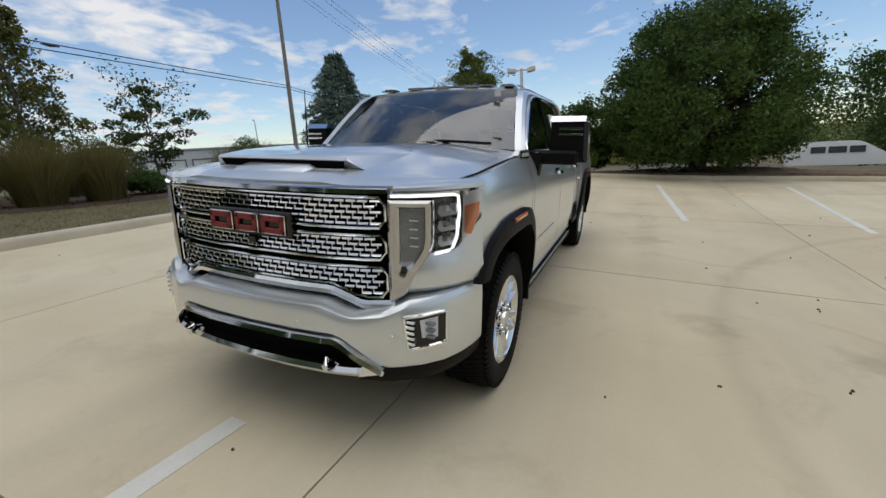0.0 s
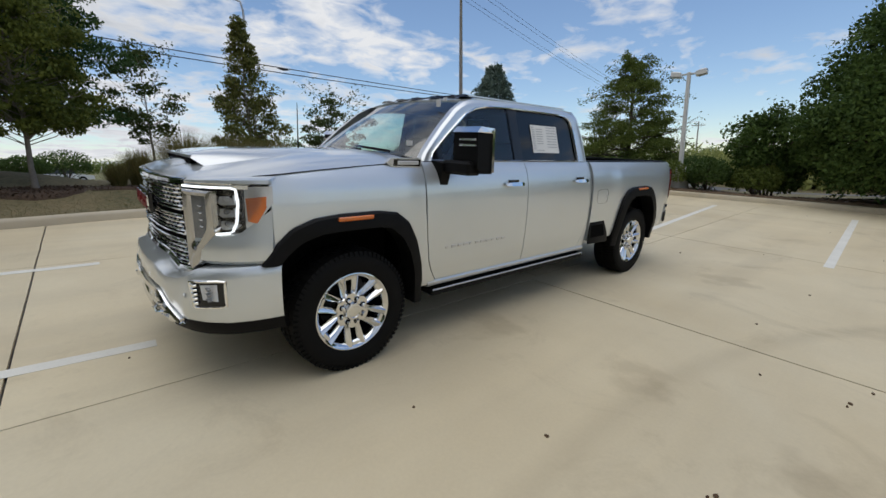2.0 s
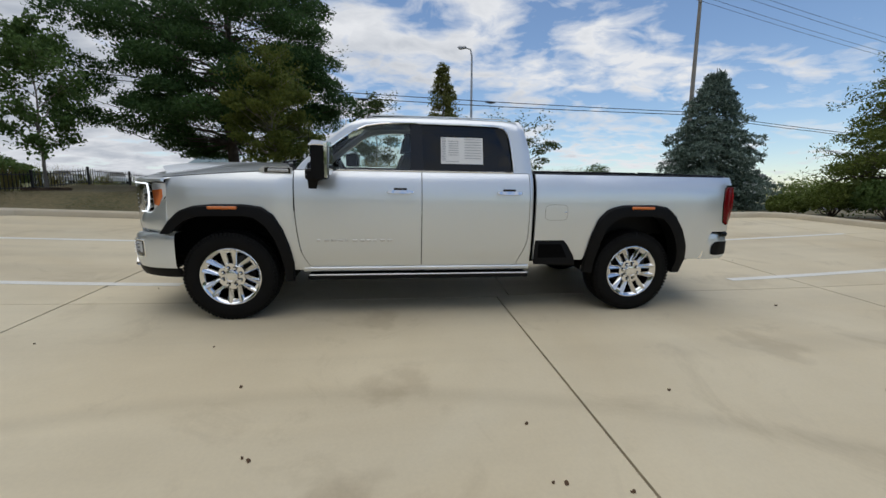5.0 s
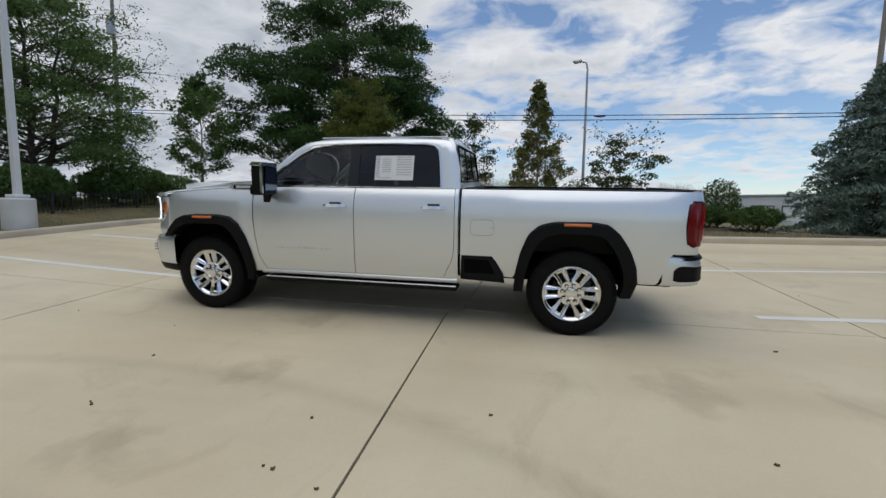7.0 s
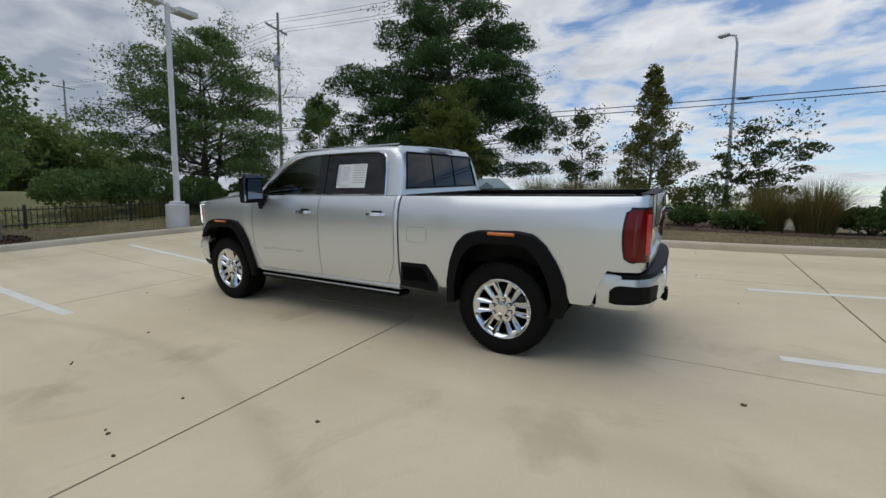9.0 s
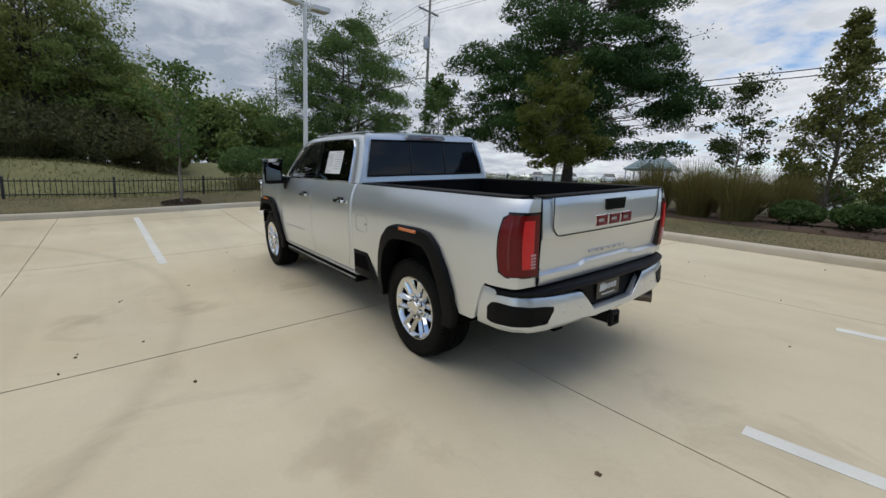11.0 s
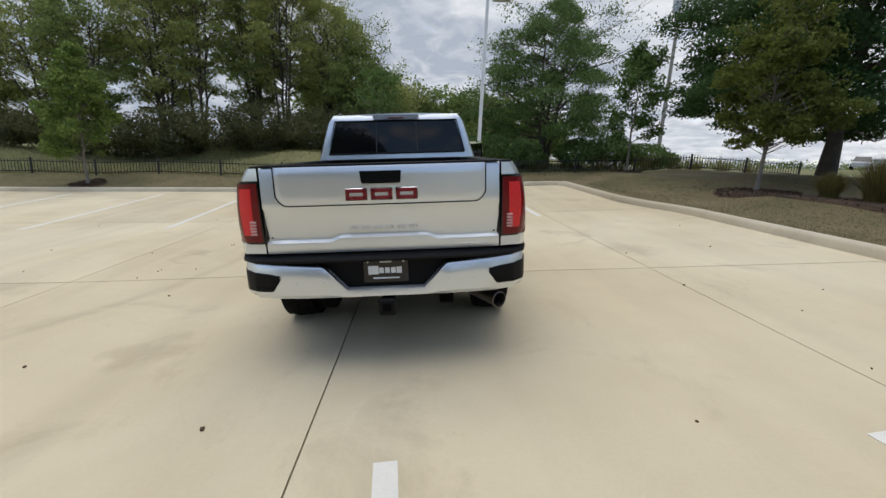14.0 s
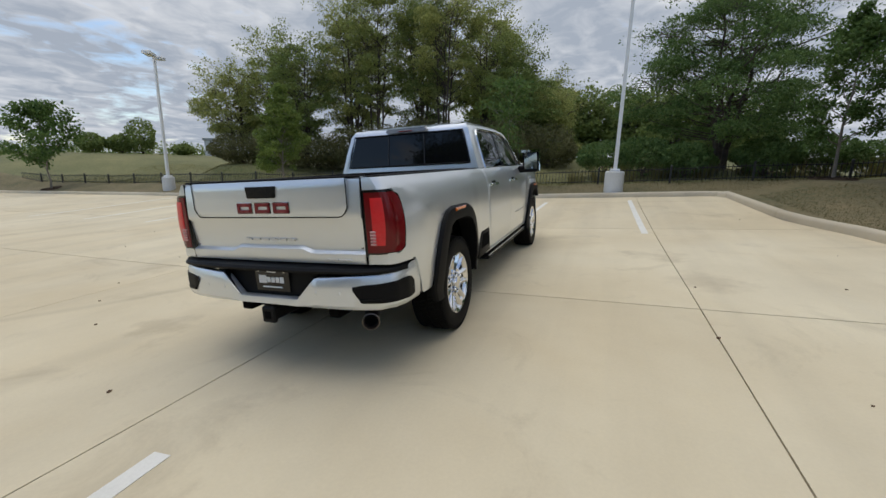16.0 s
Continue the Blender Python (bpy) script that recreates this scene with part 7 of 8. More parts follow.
mulch_bed([(-8.3, -1.2), (-8.7, 1.5), (-8.5, 4.0), (-8.3, 6.4), (-8.4, 9.6), (-9.0, 11.2), (-11.5, 11.0), (-12.2, 7.5), (-12.4, 3.0), (-11.6, 0.0), (-10.2, -1.2), (-9.2, -1.8)], "dark bark mulch bed under grasses and shrubs")
mulch_bed([(-4.6, 13.75), (-2, 14.25), (1, 14.85), (5, 15.2), (14, 15.3), (14, 16.9), (5, 16.8), (0, 16.5), (-4, 16.0)], "pale brown leaf-strewn mulch strip behind the kerb", TAN_MULCH)
for x, y, r in ((-8.6, -2.0, 0.95), (-8.4, -8.3, 0.6), (1.4, -8.35, 0.55), (12.1, -8.35, 0.6), (31.0, -8.4, 0.6)):
    mulch_bed([(x + r * math.cos(a), y + r * 0.9 * math.sin(a)) for a in np.linspace(0, 2 * math.pi, 13)[:-1]], "round dark mulch ring about a young tree")


def lawn_blades():
    """Short dry grass on the strips beside the kerbs."""
    rnd = np.random.default_rng(3)
    v, f = [], []
    n = 0
    while n < 42000:
        if n % 2:
            x, y = -6.1 - 3.4 * rnd.random() ** 1.3, -6.5 + 18.0 * rnd.random()
        else:
            x, y = -8.0 + 24 * rnd.random(), -7.7 - 2.2 * rnd.random()
        if in_lot(x, y, 0.2):
            n += 1
            continue
        z = ground_z(x, y)
        a, ln = rnd.random() * 6.28, 0.018 + 0.03 * rnd.random()
        dx, dy = math.cos(a) * 0.004, math.sin(a) * 0.004
        lx, ly = rnd.normal() * 0.025, rnd.normal() * 0.025
        k = len(v)
        v += [(x - dx, y - dy, z - 0.005), (x + dx, y + dy, z - 0.005), (x + lx, y + ly, z + ln)]
        f.append((k, k + 1, k + 2))
        n += 1
    me = bpy.data.meshes.new("lawn_grass")
    me.from_pydata(v, [], f)
    me.materials.append(BLADE)
    tagged(new("lawn_grass", me), "short dry grass blades beside the kerb", "grass", kind="stuff")


lawn_blades()


def field_tufts():
    """Rough mown tufts on the rise behind the fence."""
    rnd = np.random.default_rng(31)
    n = 36000
    x, y = -10 + 46 * rnd.random(n), -10.0 - 7.5 * rnd.random(n) ** 1.2
    v, f = [], []
    for px, py in zip(x, y):
        z = ground_z(px, py)
        a, ln = rnd.random() * 6.28, 0.05 + 0.11 * rnd.random() ** 2
        dx, dy = math.cos(a) * 0.012, math.sin(a) * 0.012
        lx, ly = rnd.normal() * 0.06, rnd.normal() * 0.06
        k = len(v)
        v += [(px - dx, py - dy, z - 0.01), (px + dx, py + dy, z - 0.01), (px + lx, py + ly, z + ln)]
        f.append((k, k + 1, k + 2))
    me = bpy.data.meshes.new("field_tufts")
    me.from_pydata(v, [], f)
    me.materials.append(leafy("field_tuft_blades", (0.085, 0.100, 0.032), (0.270, 0.235, 0.100), third=(0.34, 0.27, 0.14)))
    tagged(new("field_tufts", me), "rough yellow-green grass tufts behind the fence", "grass", kind="stuff")


field_tufts()


# ---- lamps, poles, wires, fence ----
def parking_lamp(x, y, top, turn, label, reach=0.95, base=True):
    m = spot(x, y, 0.05)
    h = top - m.translation.z
    root = thing("parking_lamp", m, label, "street lamp", "car park lamps")
    if base:
        part("concrete_base", Geo().lathe([(0.01, 0.0), (0.31, 0.0), (0.31, 0.72), (0.28, 0.76), (0.01, 0.765)], 24, "z"), PALE_CONCRETE, root)
    part("base_cover", Geo().box(-0.16, 0.16, -0.16, 0.16, 0.76, 0.84, 0.02), WHITE_STEEL, root)
    part("pole", Geo().hull([(sx * a, sy * a, z) for sx in (-1, 1) for sy in (-1, 1) for a, z in ((0.062, 0.76), (0.05, h))]), WHITE_STEEL, root)
    for s in (-1, 1):
        c, sn = math.cos(radians(turn)) * s, math.sin(radians(turn)) * s
        rot = pose(0, 0, h, 0, 0, turn + (0 if s > 0 else 180))
        arm = part("lamp_arm", Geo().box(0.04, 0.24, -0.03, 0.03, -0.09, -0.03, 0.01).moved(rot), WHITE_STEEL, root)
        head = part("lamp_head", Geo().hull([tuple(rot @ Vector(p)) for p in ((0.22, -0.19, -0.02), (0.22, 0.19, -0.02), (0.22, -0.19, -0.15), (0.22, 0.19, -0.15), (reach, -0.19, 0.03), (reach, 0.19, 0.03), (reach, -0.19, -0.11), (reach, 0.19, -0.11), (0.28, -0.15, 0.02), (0.28, 0.15, 0.02), (reach - 0.06, -0.15, 0.06), (reach - 0.06, 0.15, 0.06))]), WHITE_STEEL, root)
        part("lamp_lens", Geo().hull([tuple(rot @ Vector(p)) for p in ((0.28, -0.15, -0.145), (0.28, 0.15, -0.145), (reach - 0.05, -0.15, -0.11), (reach - 0.05, 0.15, -0.11), (0.30, -0.13, -0.165), (0.30, 0.13, -0.165), (reach - 0.07, -0.13, -0.13), (reach - 0.07, 0.13, -0.13))]), LAMP_GLASS, head)


parking_lamp(-2.4, -8.05, 7.1, 8, "white twin-headed parking lamp on a concrete base", 0.85)
parking_lamp(20.2, -8.5, 6.5, 122, "white twin-headed parking lamp on a concrete base", 0.85)
parking_lamp(-2.55, 15.4, 4.35, 12, "white twin-headed parking lamp behind the shrubs", 0.55)


def utility_pole(x, y, top, arms, label, turn=0, lean=0.0):
    m = spot(x, y, 0.1)
    h = top - m.translation.z
    root = thing("utility_pole", m @ pose(0, 0, 0, 0, lean, 0), label, "utility pole", "utility poles")
    part("pole", Geo().tube([(0, 0, 0), (0, 0, h * 0.5), (0, 0, h)], [0.15, 0.125, 0.09], 12), POLE_WOOD, root)
    for z in arms:
        rot = pose(0, 0, z - m.translation.z, 0, 0, turn)
        arm = part("crossarm", Geo().box(-1.15, 1.15, -0.17, -0.08, -0.06, 0.06, 0.01).moved(rot), POLE_WOOD, root)
        for s in (-1, 1):
            part("arm_brace", Geo().tube([rot @ Vector((s * 0.75, -0.13, -0.05)), rot @ Vector((0, -0.13, -0.65))], 0.015, 5), GREY_STEEL, root)
        for px in (-1.05, -0.55, 0.55, 1.05):
            p = rot @ Vector((px, -0.125, 0))
            part("insulator", Geo().lathe([(0.015, 0.05), (0.05, 0.09), (0.03, 0.12), (0.05, 0.15), (0.02, 0.19), (0.002, 0.20)], 10, "z", tuple(p)), LAMP_GLASS, arm)
    return root


def cable(a, b, sag, label, r=0.012, lump=()):
    pts = []
    a, b = Vector(a), Vector(b)
    for i in range(25):
        t = i / 24
        pts.append(a.lerp(b, t) - Vector((0, 0, sag * 4 * t * (1 - t))))
    ob = single("cable", Geo().tube(pts, r, 5), CABLE, Matrix(), label, "cable", "overhead cables")
    for t in lump:
        k = int(t * 24)
        d = (pts[k + 1] - pts[k]).normalized()
        part("splice", Geo().tube([pts[k] - d * 0.3 - Vector((0, 0, 0.05)), pts[k] - Vector((0, 0, 0.06)), pts[k] + d * 0.3 - Vector((0, 0, 0.05))], [0.02, 0.06, 0.02], 8), CABLE, ob)


utility_pole(-19.0, 19.8, 13.4, (12.9,), "weathered wooden utility pole with one crossarm", 45, 1.0)
utility_pole(-18.0, -22.9, 16.2, (15.0,), "tall wooden utility pole with crossarm and transformer gear", 10)
utility_pole(-18.5, -66, 17.5, (16.6,), "distant wooden utility pole with one crossarm", 0)
utility_pole(-27.0, 90.0, 8.6, (7.9,), "distant wooden utility pole with one crossarm", 20)
gear = thing("pole_transformer", pose(-17.8, -22.7, 12.4), "grey pole transformer with drop wires", "transformer")
part("tank", Geo().lathe([(0.01, -0.45), (0.22, -0.45), (0.24, 0.4), (0.20, 0.47), (0.01, 0.48)], 16, "z", (0.25, 0.1, 0)), GREY_STEEL, gear)
part("bracket", Geo().box(-0.2, 0.3, -0.05, 0.05, -0.1, 0.1, 0.01), GREY_STEEL, gear)
part("drop_wire", Geo().tube([(0.25, 0.1, 0.5), (-0.3, 0.2, 1.2), (-0.7, 0, 2.5)], 0.012, 5), CABLE, gear)
for dz, lump in ((0.0, (0.3, 0.62, 0.7)), (-0.16, (0.46,))):
    cable((-18.9, 19.6, 6.05 + dz), (-17.9, -22.7, 7.4 + dz), 0.25 + 0.1 * (dz < 0), "pair of black telephone cables with splices", 0.022, lump)
    cable((-19.1, 20.0, 6.05 + dz), (-26.0, 88.0, 4.5 + dz), 0.8, "black telephone cable strung between wooden poles", 0.02)
for o in (-1.05, -0.55, 0.55, 1.05):
    cable((-19.0 + o * 0.7, 19.8 + o * 0.7, 13.1), (-27 + o, 90, 8.1), 1.3, "thin overhead power line", 0.011)
    cable((-19.0 + o * 0.7, 19.8 + o * 0.7, 13.1), (-18 + o, -22.9, 15.2), 0.7, "thin overhead power line", 0.011)
    cable((-18 + o, -22.9, 15.2), (-18.5 + o, -66, 16.8), 0.9, "thin overhead power line", 0.011)


def street_lamp(x, y, top, turn, label):
    m = spot(x, y, 0.1)
    h = top - m.translation.z
    root = thing("street_lamp", m, label, "street lamp", "road lamps")
    c, s = math.cos(radians(turn)), math.sin(radians(turn))
    part("pole", Geo().tube([(0, 0, 0), (0, 0, h * 0.6), (0, 0, h - 0.6), (0.1 * c, 0.1 * s, h - 0.15), (0.5 * c, 0.5 * s, h)], [0.11, 0.08, 0.06, 0.05, 0.045], 10), GREY_STEEL, root)
    part("lamp_head", Geo().hull([(c * a - s * b, s * a + c * b, h + z) for a, b, z in ((0.4, -0.1, 0.02), (0.4, 0.1, 0.02), (1.0, -0.13, 0.06), (1.0, 0.13, 0.06), (0.45, 0, 0.14), (0.95, 0, 0.16), (0.5, -0.1, -0.05), (0.9, 0.1, -0.05), (0.9, -0.1, -0.05), (0.5, 0.1, -0.05))]), GREY_STEEL, root)


street_lamp(-23.6, 7.15, 10.8, -120, "grey steel street lamp on a curved arm")
street_lamp(-52.0, 47.0, 7.6, 150, "distant grey steel street lamp")
street_lamp(-20.0, 64.0, 7.4, 150, "distant grey steel street lamp")


def make_fence():
    """A low black iron fence on the slope: posts, two rails and pickets in each panel."""
    picket = Geo().box(-0.008, 0.008, -0.008, 0.008, 0.04, 0.58, 0.0).mesh("picket", BLACK_IRON, 0)
    post_me = Geo().box(-0.032, 0.032, -0.032, 0.032, -0.1, 0.62, 0.004).hull([(a * 0.04, b * 0.04, 0.62) for a in (-1, 1) for b in (-1, 1)] + [(0, 0, 0.65)]).mesh("post", BLACK_IRON, 0)
    line = lambda x: -9.75 + (0.5 if x < -4 else 0.0) * min(1, (-4 - x) / 5)
    x = -16.5
    count = 0
    while x < 36:
        x1 = x + 2.44
        a, b = Vector((x, line(x), ground_z(x, line(x)))), Vector((x1, line(x1), ground_z(x1, line(x1))))
        root = thing("fence_panel", Matrix.Translation(a), "black iron picket fence panel on grass", "fence", "fence panels")
        part("post", post_me, None, root)
        d = b - a
        for z in (0.11, 0.50):
            part("rail", Geo().tube([(0, 0, z), tuple(d + Vector((0, 0, z)))], 0.019, 4), BLACK_IRON, root, smooth=0)
        near = x < 16
        n = 20
        if near:
            for i in range(1, n):
                p = part("picket", picket, None, root)
                p.matrix_basis = Matrix.Translation(d * (i / n))
        else:
            g = Geo()
            for i in range(1, n):
                q = d * (i / n)
                g.box(q.x - 0.008, q.x + 0.008, q.y - 0.008, q.y + 0.008, q.z + 0.04, q.z + 0.58)
            tagged(part("pickets", g, BLACK_IRON, root, smooth=0), kind="stuff")
        x = x1


make_fence()


# ---- litter on the paving: dry leaves and clods ----
def litter():
    LEAF = surf("dead_leaf", (0.06, 0.035, 0.018), (0.16, 0.09, 0.045), rough=0.9, big=20, fine=90, bump=0.3)
    spots = [(-0.09 + 0.045, -1.2), (1.63, 0.05), (3.04, 0.756), (2.29, 0.477), (3.355, 2.318), (3.015, 0.718), (2.76, 4.965), (2.875, 2.28), (3.345, 2.257), (3.44, 2.614), (1.03, 5.84), (1.467, -1.38), (4.4, 3.75), (-1.74, 6.03), (-3.12, 3.77), (2.6, 3.4), (3.7, 4.4), (4.1, 1.2), (1.9, 6.9), (-3.2, 2.3), (-3.25, 5.6), (-3.7, 4.6), (-4.4, 4.1), (-1.1, 7.2), (2.3, 10.2), (3.9, 9.1), (5.1, 7.9), (4.4, 6.1), (3.2, 8.0), (6.2, 10.8), (1.6, 12.4), (-4.6, 2.1), (-5.2, 0.4), (-5.5, 5.6), (-4.9, -3.0), (4.6, -2.1), (6.8, -1.4), (5.9, 0.9), (7.4, 1.8), (8.8, 0.2), (5.2, 2.2)]
    rnd = random.Random(4)
    for x, y in spots:
        s = 0.008 + 0.012 * rnd.random() ** 1.6
        g = Geo()
        n = 9
        top = [(s * math.cos(a) * (0.7 + 0.6 * rnd.random()), s * 0.7 * math.sin(a) * (0.7 + 0.6 * rnd.random()), 0.003 + 0.009 * rnd.random()) for a in (2 * math.pi * i / n for i in range(n))]
        low = [(p[0] * 0.9, p[1] * 0.9, 0.0) for p in top]
        g.grid([low, top], close=True)
        k = len(g.v)
        g.v.append((0, 0, 0.006))
        g.f += [(n + i, n + (i + 1) % n, k) for i in range(n)]
        single("dead_leaf", g, LEAF, LOT @ pose(x, y, lot_z(x, y) + 0.001, 0, 0, rnd.random() * 360), "curled brown dead leaf on the concrete", "leaf", "dead leaves", smooth=0)


litter()


# ---- far things ----
def far_place():
    WALL = surf("pale_metal_wall", (0.52, 0.54, 0.56), (0.62, 0.64, 0.66), rough=0.6, big=0.2, fine=5, bump=0.05)
    ROOF = surf("green_grey_roof", (0.14, 0.20, 0.21), (0.20, 0.27, 0.28), rough=0.7, big=0.5, fine=8)
    WHITE = surf("white_paint", (0.70, 0.71, 0.72), (0.78, 0.79, 0.80), rough=0.35, big=2, fine=20, bump=0.0, coat=0.5)
    PANE = surf("dark_pane", (0.02, 0.025, 0.03), (0.05, 0.055, 0.06), rough=0.1, bump=0)
    BRICK = surf("red_brown_earth", (0.20, 0.11, 0.07), (0.30, 0.17, 0.11), rough=0.9, big=0.4, fine=6)
    ASPHALT = surf("asphalt", (0.09, 0.09, 0.092), (0.15, 0.15, 0.15), rough=0.9, big=0.3, fine=9)
    def building(x, y, length, depth, h, turn, z, label, doors=0, wall=WALL):
        root = thing("warehouse", pose(x, y, z, 0, 0, turn), label, "building", "far buildings")
        part("wall", Geo().box(-length / 2, length / 2, -depth / 2, depth / 2, -1, h, 0.05), wall, root)
        part("roof", Geo().box(-length / 2 - 0.2, length / 2 + 0.2, -depth / 2 - 0.2, depth / 2 + 0.2, h, h + 0.35, 0.05), GREY_STEEL, root)
        for i in range(doors):
            dx = -length / 2 + (i + 0.5) * length / doors
            d = part("dock_door", Geo().box(dx - 1.4, dx + 1.4, -depth / 2 - 0.08, -depth / 2, 0.6, h * 0.62, 0.03), WHITE, root)
            part("door_frame", Geo().tube([(dx - 1.5, -depth / 2 - 0.1, 0.5), (dx - 1.5, -depth / 2 - 0.1, h * 0.66), (dx + 1.5, -depth / 2 - 0.1, h * 0.66), (dx + 1.5, -depth / 2 - 0.1, 0.5)], 0.12, 4), ASPHALT, d)
    building(-74, 50, 40, 16, 4.4, 58, -0.5, "long pale metal warehouse with white dock doors", 10)
    building(58, -54, 46, 14, 2.6, -45, 0.7, "long pale low building on the horizon", 8)
    building(-84, -62, 12, 7, 2.2, 45, 2.0, "low white building beyond the field", 3, WHITE)

    # picnic pavilion
    pav = thing("pavilion", pose(-62, -24.5, 2.6, 0, 0, 15), "open picnic pavilion with green-grey gabled roof", "pavilion")
    part("roof", Geo().hull([(sx * a, sy * b, z) for sx in (-1, 1) for sy in (-1, 1) for a, b, z in ((2.9, 3.6, 2.0), (2.9, 3.6, 2.15), (0.05, 1.6, 3.9))]), ROOF, pav)
    part("gable", Geo().hull([(x, y, z) for x, y, z in ((3.3, -1.5, 2.0), (3.3, 1.5, 2.0), (3.3, 0, 3.1), (0, -1.5, 2.0), (0, 1.5, 2.0), (0, 0, 3.1))]), ROOF, pav)
    part("floor_slab", Geo().box(-3, 3, -3.5, 3.5, -0.4, 0.08, 0.02), CURB, pav)
    for sx in (-1, 1):
        for y in (-3.2, -1.1, 1.1, 3.2):
            part("post", Geo().box(sx * 2.7 - 0.1, sx * 2.7 + 0.1, y - 0.1, y + 0.1, 0, 2.05, 0.01), WHITE, pav)

    def car(x, y, z, turn, label, paint, van=False):
        root = thing("van" if van else "parked_car", pose(x, y, z, 0, 0, turn), label, "van" if van else "car", "" if van else "far parked cars")
        L, H = (2.8, 2.05) if van else (2.25, 1.45)
        if van:
            part("body", Geo().hull([(a, s * b, c) for s in (-1, 1) for a, b, c in ((-2.8, 0.95, 0.45), (2.8, 0.93, 0.45), (2.8, 0.9, 0.95), (1.9, 0.92, 1.15), (1.3, 0.8, 1.95), (-2.7, 0.82, 2.05), (-2.8, 0.95, 1.2), (1.0, 0.78, 2.05))]), paint, root)
            wins = ((0.55, 1.35), (-0.55, 0.4), (-1.5, -0.7))
        else:
            part("body", Geo().hull([(a, s * b, c) for s in (-1, 1) for a, b, c in ((-2.25, 0.8, 0.35), (2.25, 0.78, 0.35), (2.25, 0.75, 0.7), (1.1, 0.86, 0.92), (-2.2, 0.84, 0.95), (-2.25, 0.8, 0.7))]), paint, root)
            part("cabin", Geo().hull([(a, s * b, c) for s in (-1, 1) for a, b, c in ((1.0, 0.8, 0.9), (-1.8, 0.8, 0.9), (0.3, 0.62, 1.45), (-1.1, 0.62, 1.45))]), PANE, root)
            part("roof", Geo().hull([(a, s * b, c) for s in (-1, 1) for a, b, c in ((0.3, 0.63, 1.42), (-1.1, 0.63, 1.42), (0.15, 0.55, 1.48), (-1.0, 0.55, 1.48))]), paint, root)
            wins = ()
        for s in (-1, 1):
            for a, b in wins:
                part("side_window", Geo().hull([(q, s * o, c) for q in (a, b) for o, c in ((0.952, 1.30), (0.885, 1.74), (0.9, 1.30), (0.8, 1.74))]), PANE, root)
            for q in (-1.75, 1.75) if van else (-1.35, 1.35):
                w = part("wheel", Geo().lathe([(0.02, 0.0), (0.30, 0.0), (0.33, 0.05), (0.33, 0.17), (0.30, 0.22), (0.02, 0.22)], 20, "y", (q, s * 0.78 - 0.11, 0.33)), RUBBER, root)
                part("hubcap", Geo().lathe([(0.02, -0.01), (0.18, -0.01), (0.18, 0.23), (0.02, 0.23)], 14, "y", (q, s * 0.78 - 0.11, 0.33)), GREY_STEEL, w)
    car(14.9, 37.0, ground_z(14.9, 37.0) + 0.02, -10, "white panel van parked on the far road", WHITE, True)
    SIL = surf("far_car_grey", (0.45, 0.46, 0.48), (0.52, 0.53, 0.55), rough=0.3, bump=0, coat=0.6)
    RED = surf("far_car_red", (0.35, 0.03, 0.03), (0.42, 0.04, 0.04), rough=0.3, bump=0, coat=0.6)
    for x, y, turn, p, lab in ((-50, -2.5, 95, WHITE, "white car parked on the far road"), (-47, 3.5, 88, SIL, "grey car parked on the far road"), (-52, -32, 40, WHITE, "white car in the far lot"), (-49, -36, 40, SIL, "grey car in the far lot"), (-56, -28, 40, WHITE, "white car in the far lot"), (-66, 36, 60, RED, "red car by the warehouse"), (-60, 42, 60, WHITE, "white car by the warehouse")):
        car(x, y, ground_z(x, y) - 0.02, turn, lab, p)
    # roads beyond the planting
    def strip(name, pts, w, label, up=0.03, mat=ASPHALT):
        fine = along(pts, 60)
        rows = []
        for i, (x, y) in enumerate(fine):
            p, q = fine[max(0, i - 1)], fine[min(59, i + 1)]
            d = Vector((q[0] - p[0], q[1] - p[1], 0)).normalized()
            rows.append([(x - d.y * o, y + d.x * o, max(ground_z(x - d.y * o, y + d.x * o), ground_z(x, y)) + up) for o in (-w, -w / 3, w / 3, w)])
        single(name, Geo().grid(rows), mat, Matrix(), label, "road", "far roads", kind="structure", smooth=60)
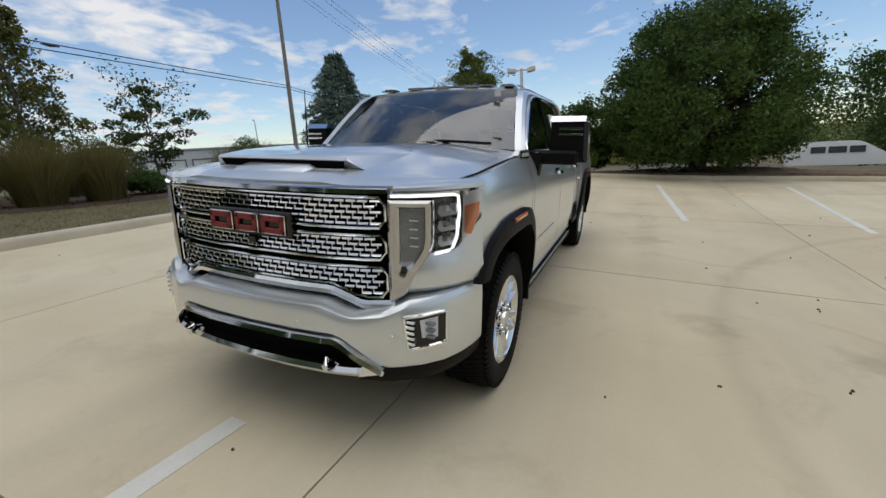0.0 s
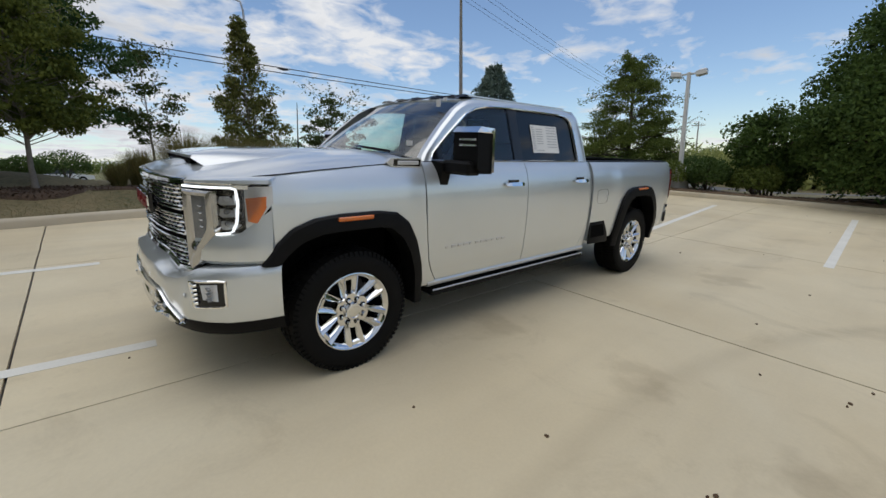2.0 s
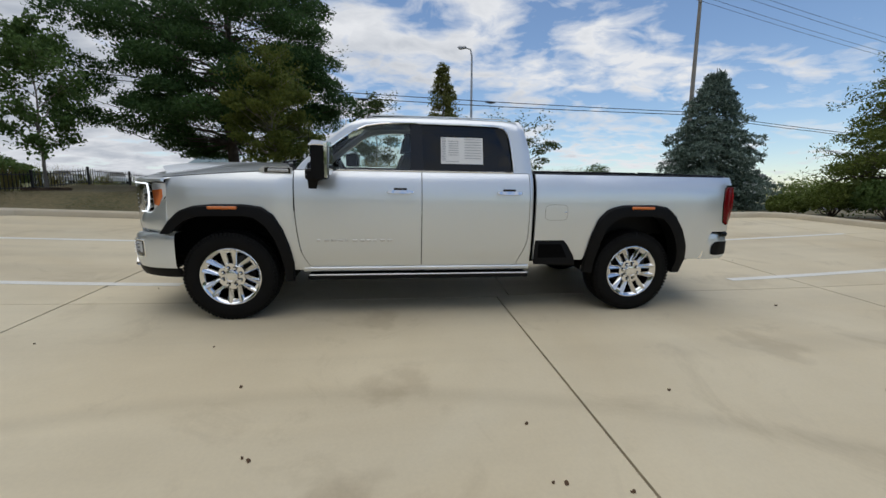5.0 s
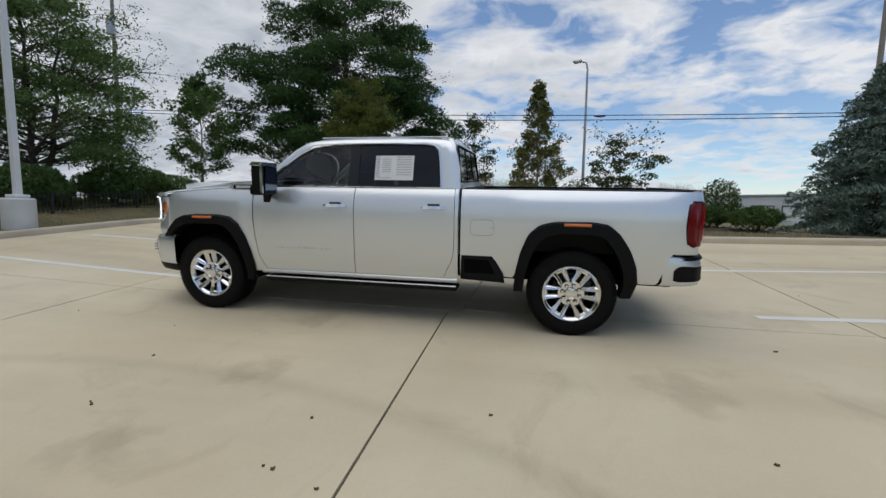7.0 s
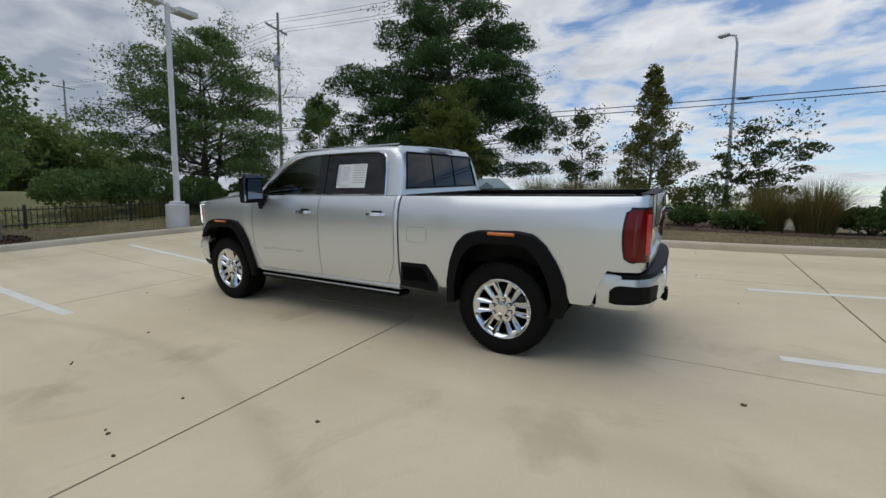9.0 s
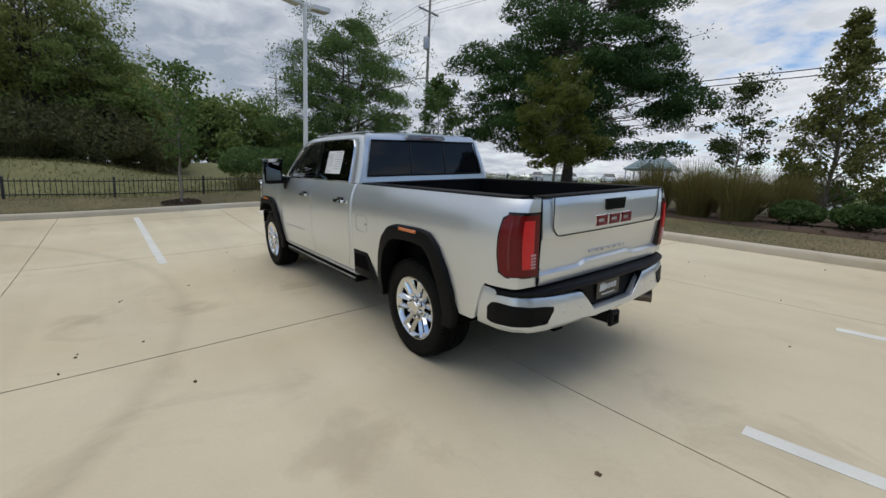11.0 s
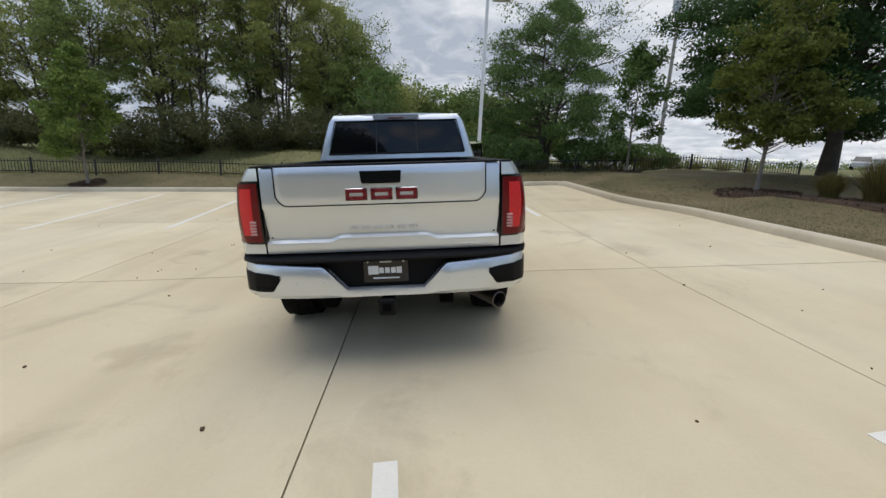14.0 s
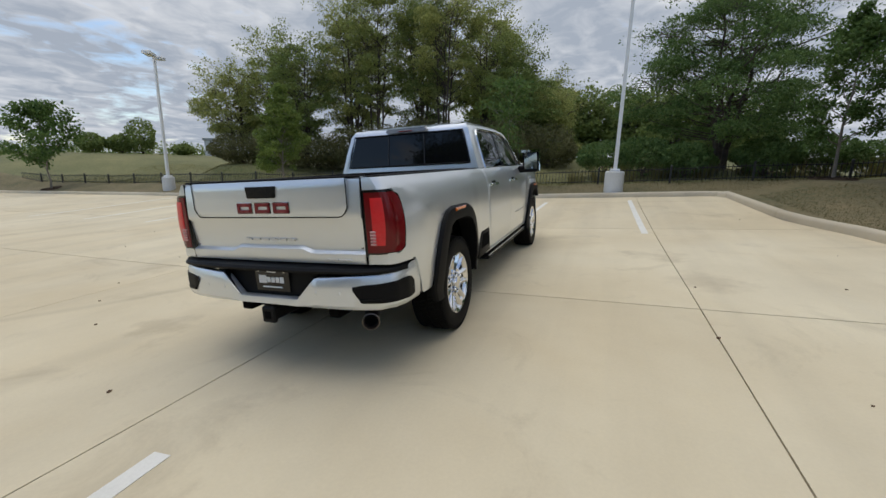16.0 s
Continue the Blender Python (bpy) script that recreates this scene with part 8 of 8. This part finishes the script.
    strip("road", [(-27, -80), (-27.5, -20), (-27, 10), (-29, 40), (-34, 90)], 3.6, "grey asphalt road beyond the trees")
    strip("road", [(-20, 40.5), (0, 40), (10, 39.2), (30, 38.6), (60, 38)], 3.4, "grey asphalt road behind the planting strip")
    # far hedgerows and tree lines, each one mass of leaves
    rnd = np.random.default_rng(9)
    def far_line(a, b, h, n, mat, label, deep=4.0, size=0.24):
        n *= 3
        h *= 0.75
        t = rnd.random(n)
        x = a[0] + (b[0] - a[0]) * t + rnd.normal(size=n) * deep * 0.4
        y = a[1] + (b[1] - a[1]) * t + rnd.normal(size=n) * deep * 0.4
        top = h * (0.55 + 0.45 * np.abs(np.sin(t * 37.0) * np.sin(t * 91.0 + 1.3)) + 0.12 * rnd.normal(size=n))
        z0 = np.array([land_z(p, q) for p, q in zip(x, y)])
        z = z0 + np.clip(top, 0.4, None) * rnd.random(n) ** 0.8
        ob = new("tree_line", leaf_mesh("tree_line", np.stack([x, y, z], 1), size, mat))
        tagged(ob, label, "tree line", kind="stuff")
    far_line((-60, 70), (-10, 75), 5.5, 5200, L_WOOD2, "distant green hedgerow")
    far_line((-14, 52), (4, 50), 4.6, 4200, L_WOOD, "green thicket beyond the planting strip", 5, 0.3)
    far_line((4, 62), (70, 58), 6.5, 5200, L_WOOD2, "dark trees beyond the far road", 5)
    far_line((-90, -10), (-70, 40), 3.2, 2600, L_WOOD2, "distant green hedgerow")
    far_line((-95, -30), (-60, -110), 3.6, 3600, L_WOOD2, "distant green hedgerow")
    far_line((70, -60), (140, -20), 4.0, 2600, L_WOOD2, "distant green hedgerow")
    far_line((60, 40), (90, -10), 5.0, 3600, L_WOOD2, "distant green hedgerow")
    single("bank", Geo().hull([(-44, -22, 1.2), (-52, -10, 0.8), (-44, -22, 2.3), (-52, -10, 1.6), (-46, -23, 1.0), (-54, -11, 0.8), (-46, -23, 2.3), (-54, -11, 1.6)]), BRICK, Matrix(), "low red-brown earth bank beyond the lawn", "bank")


far_place()
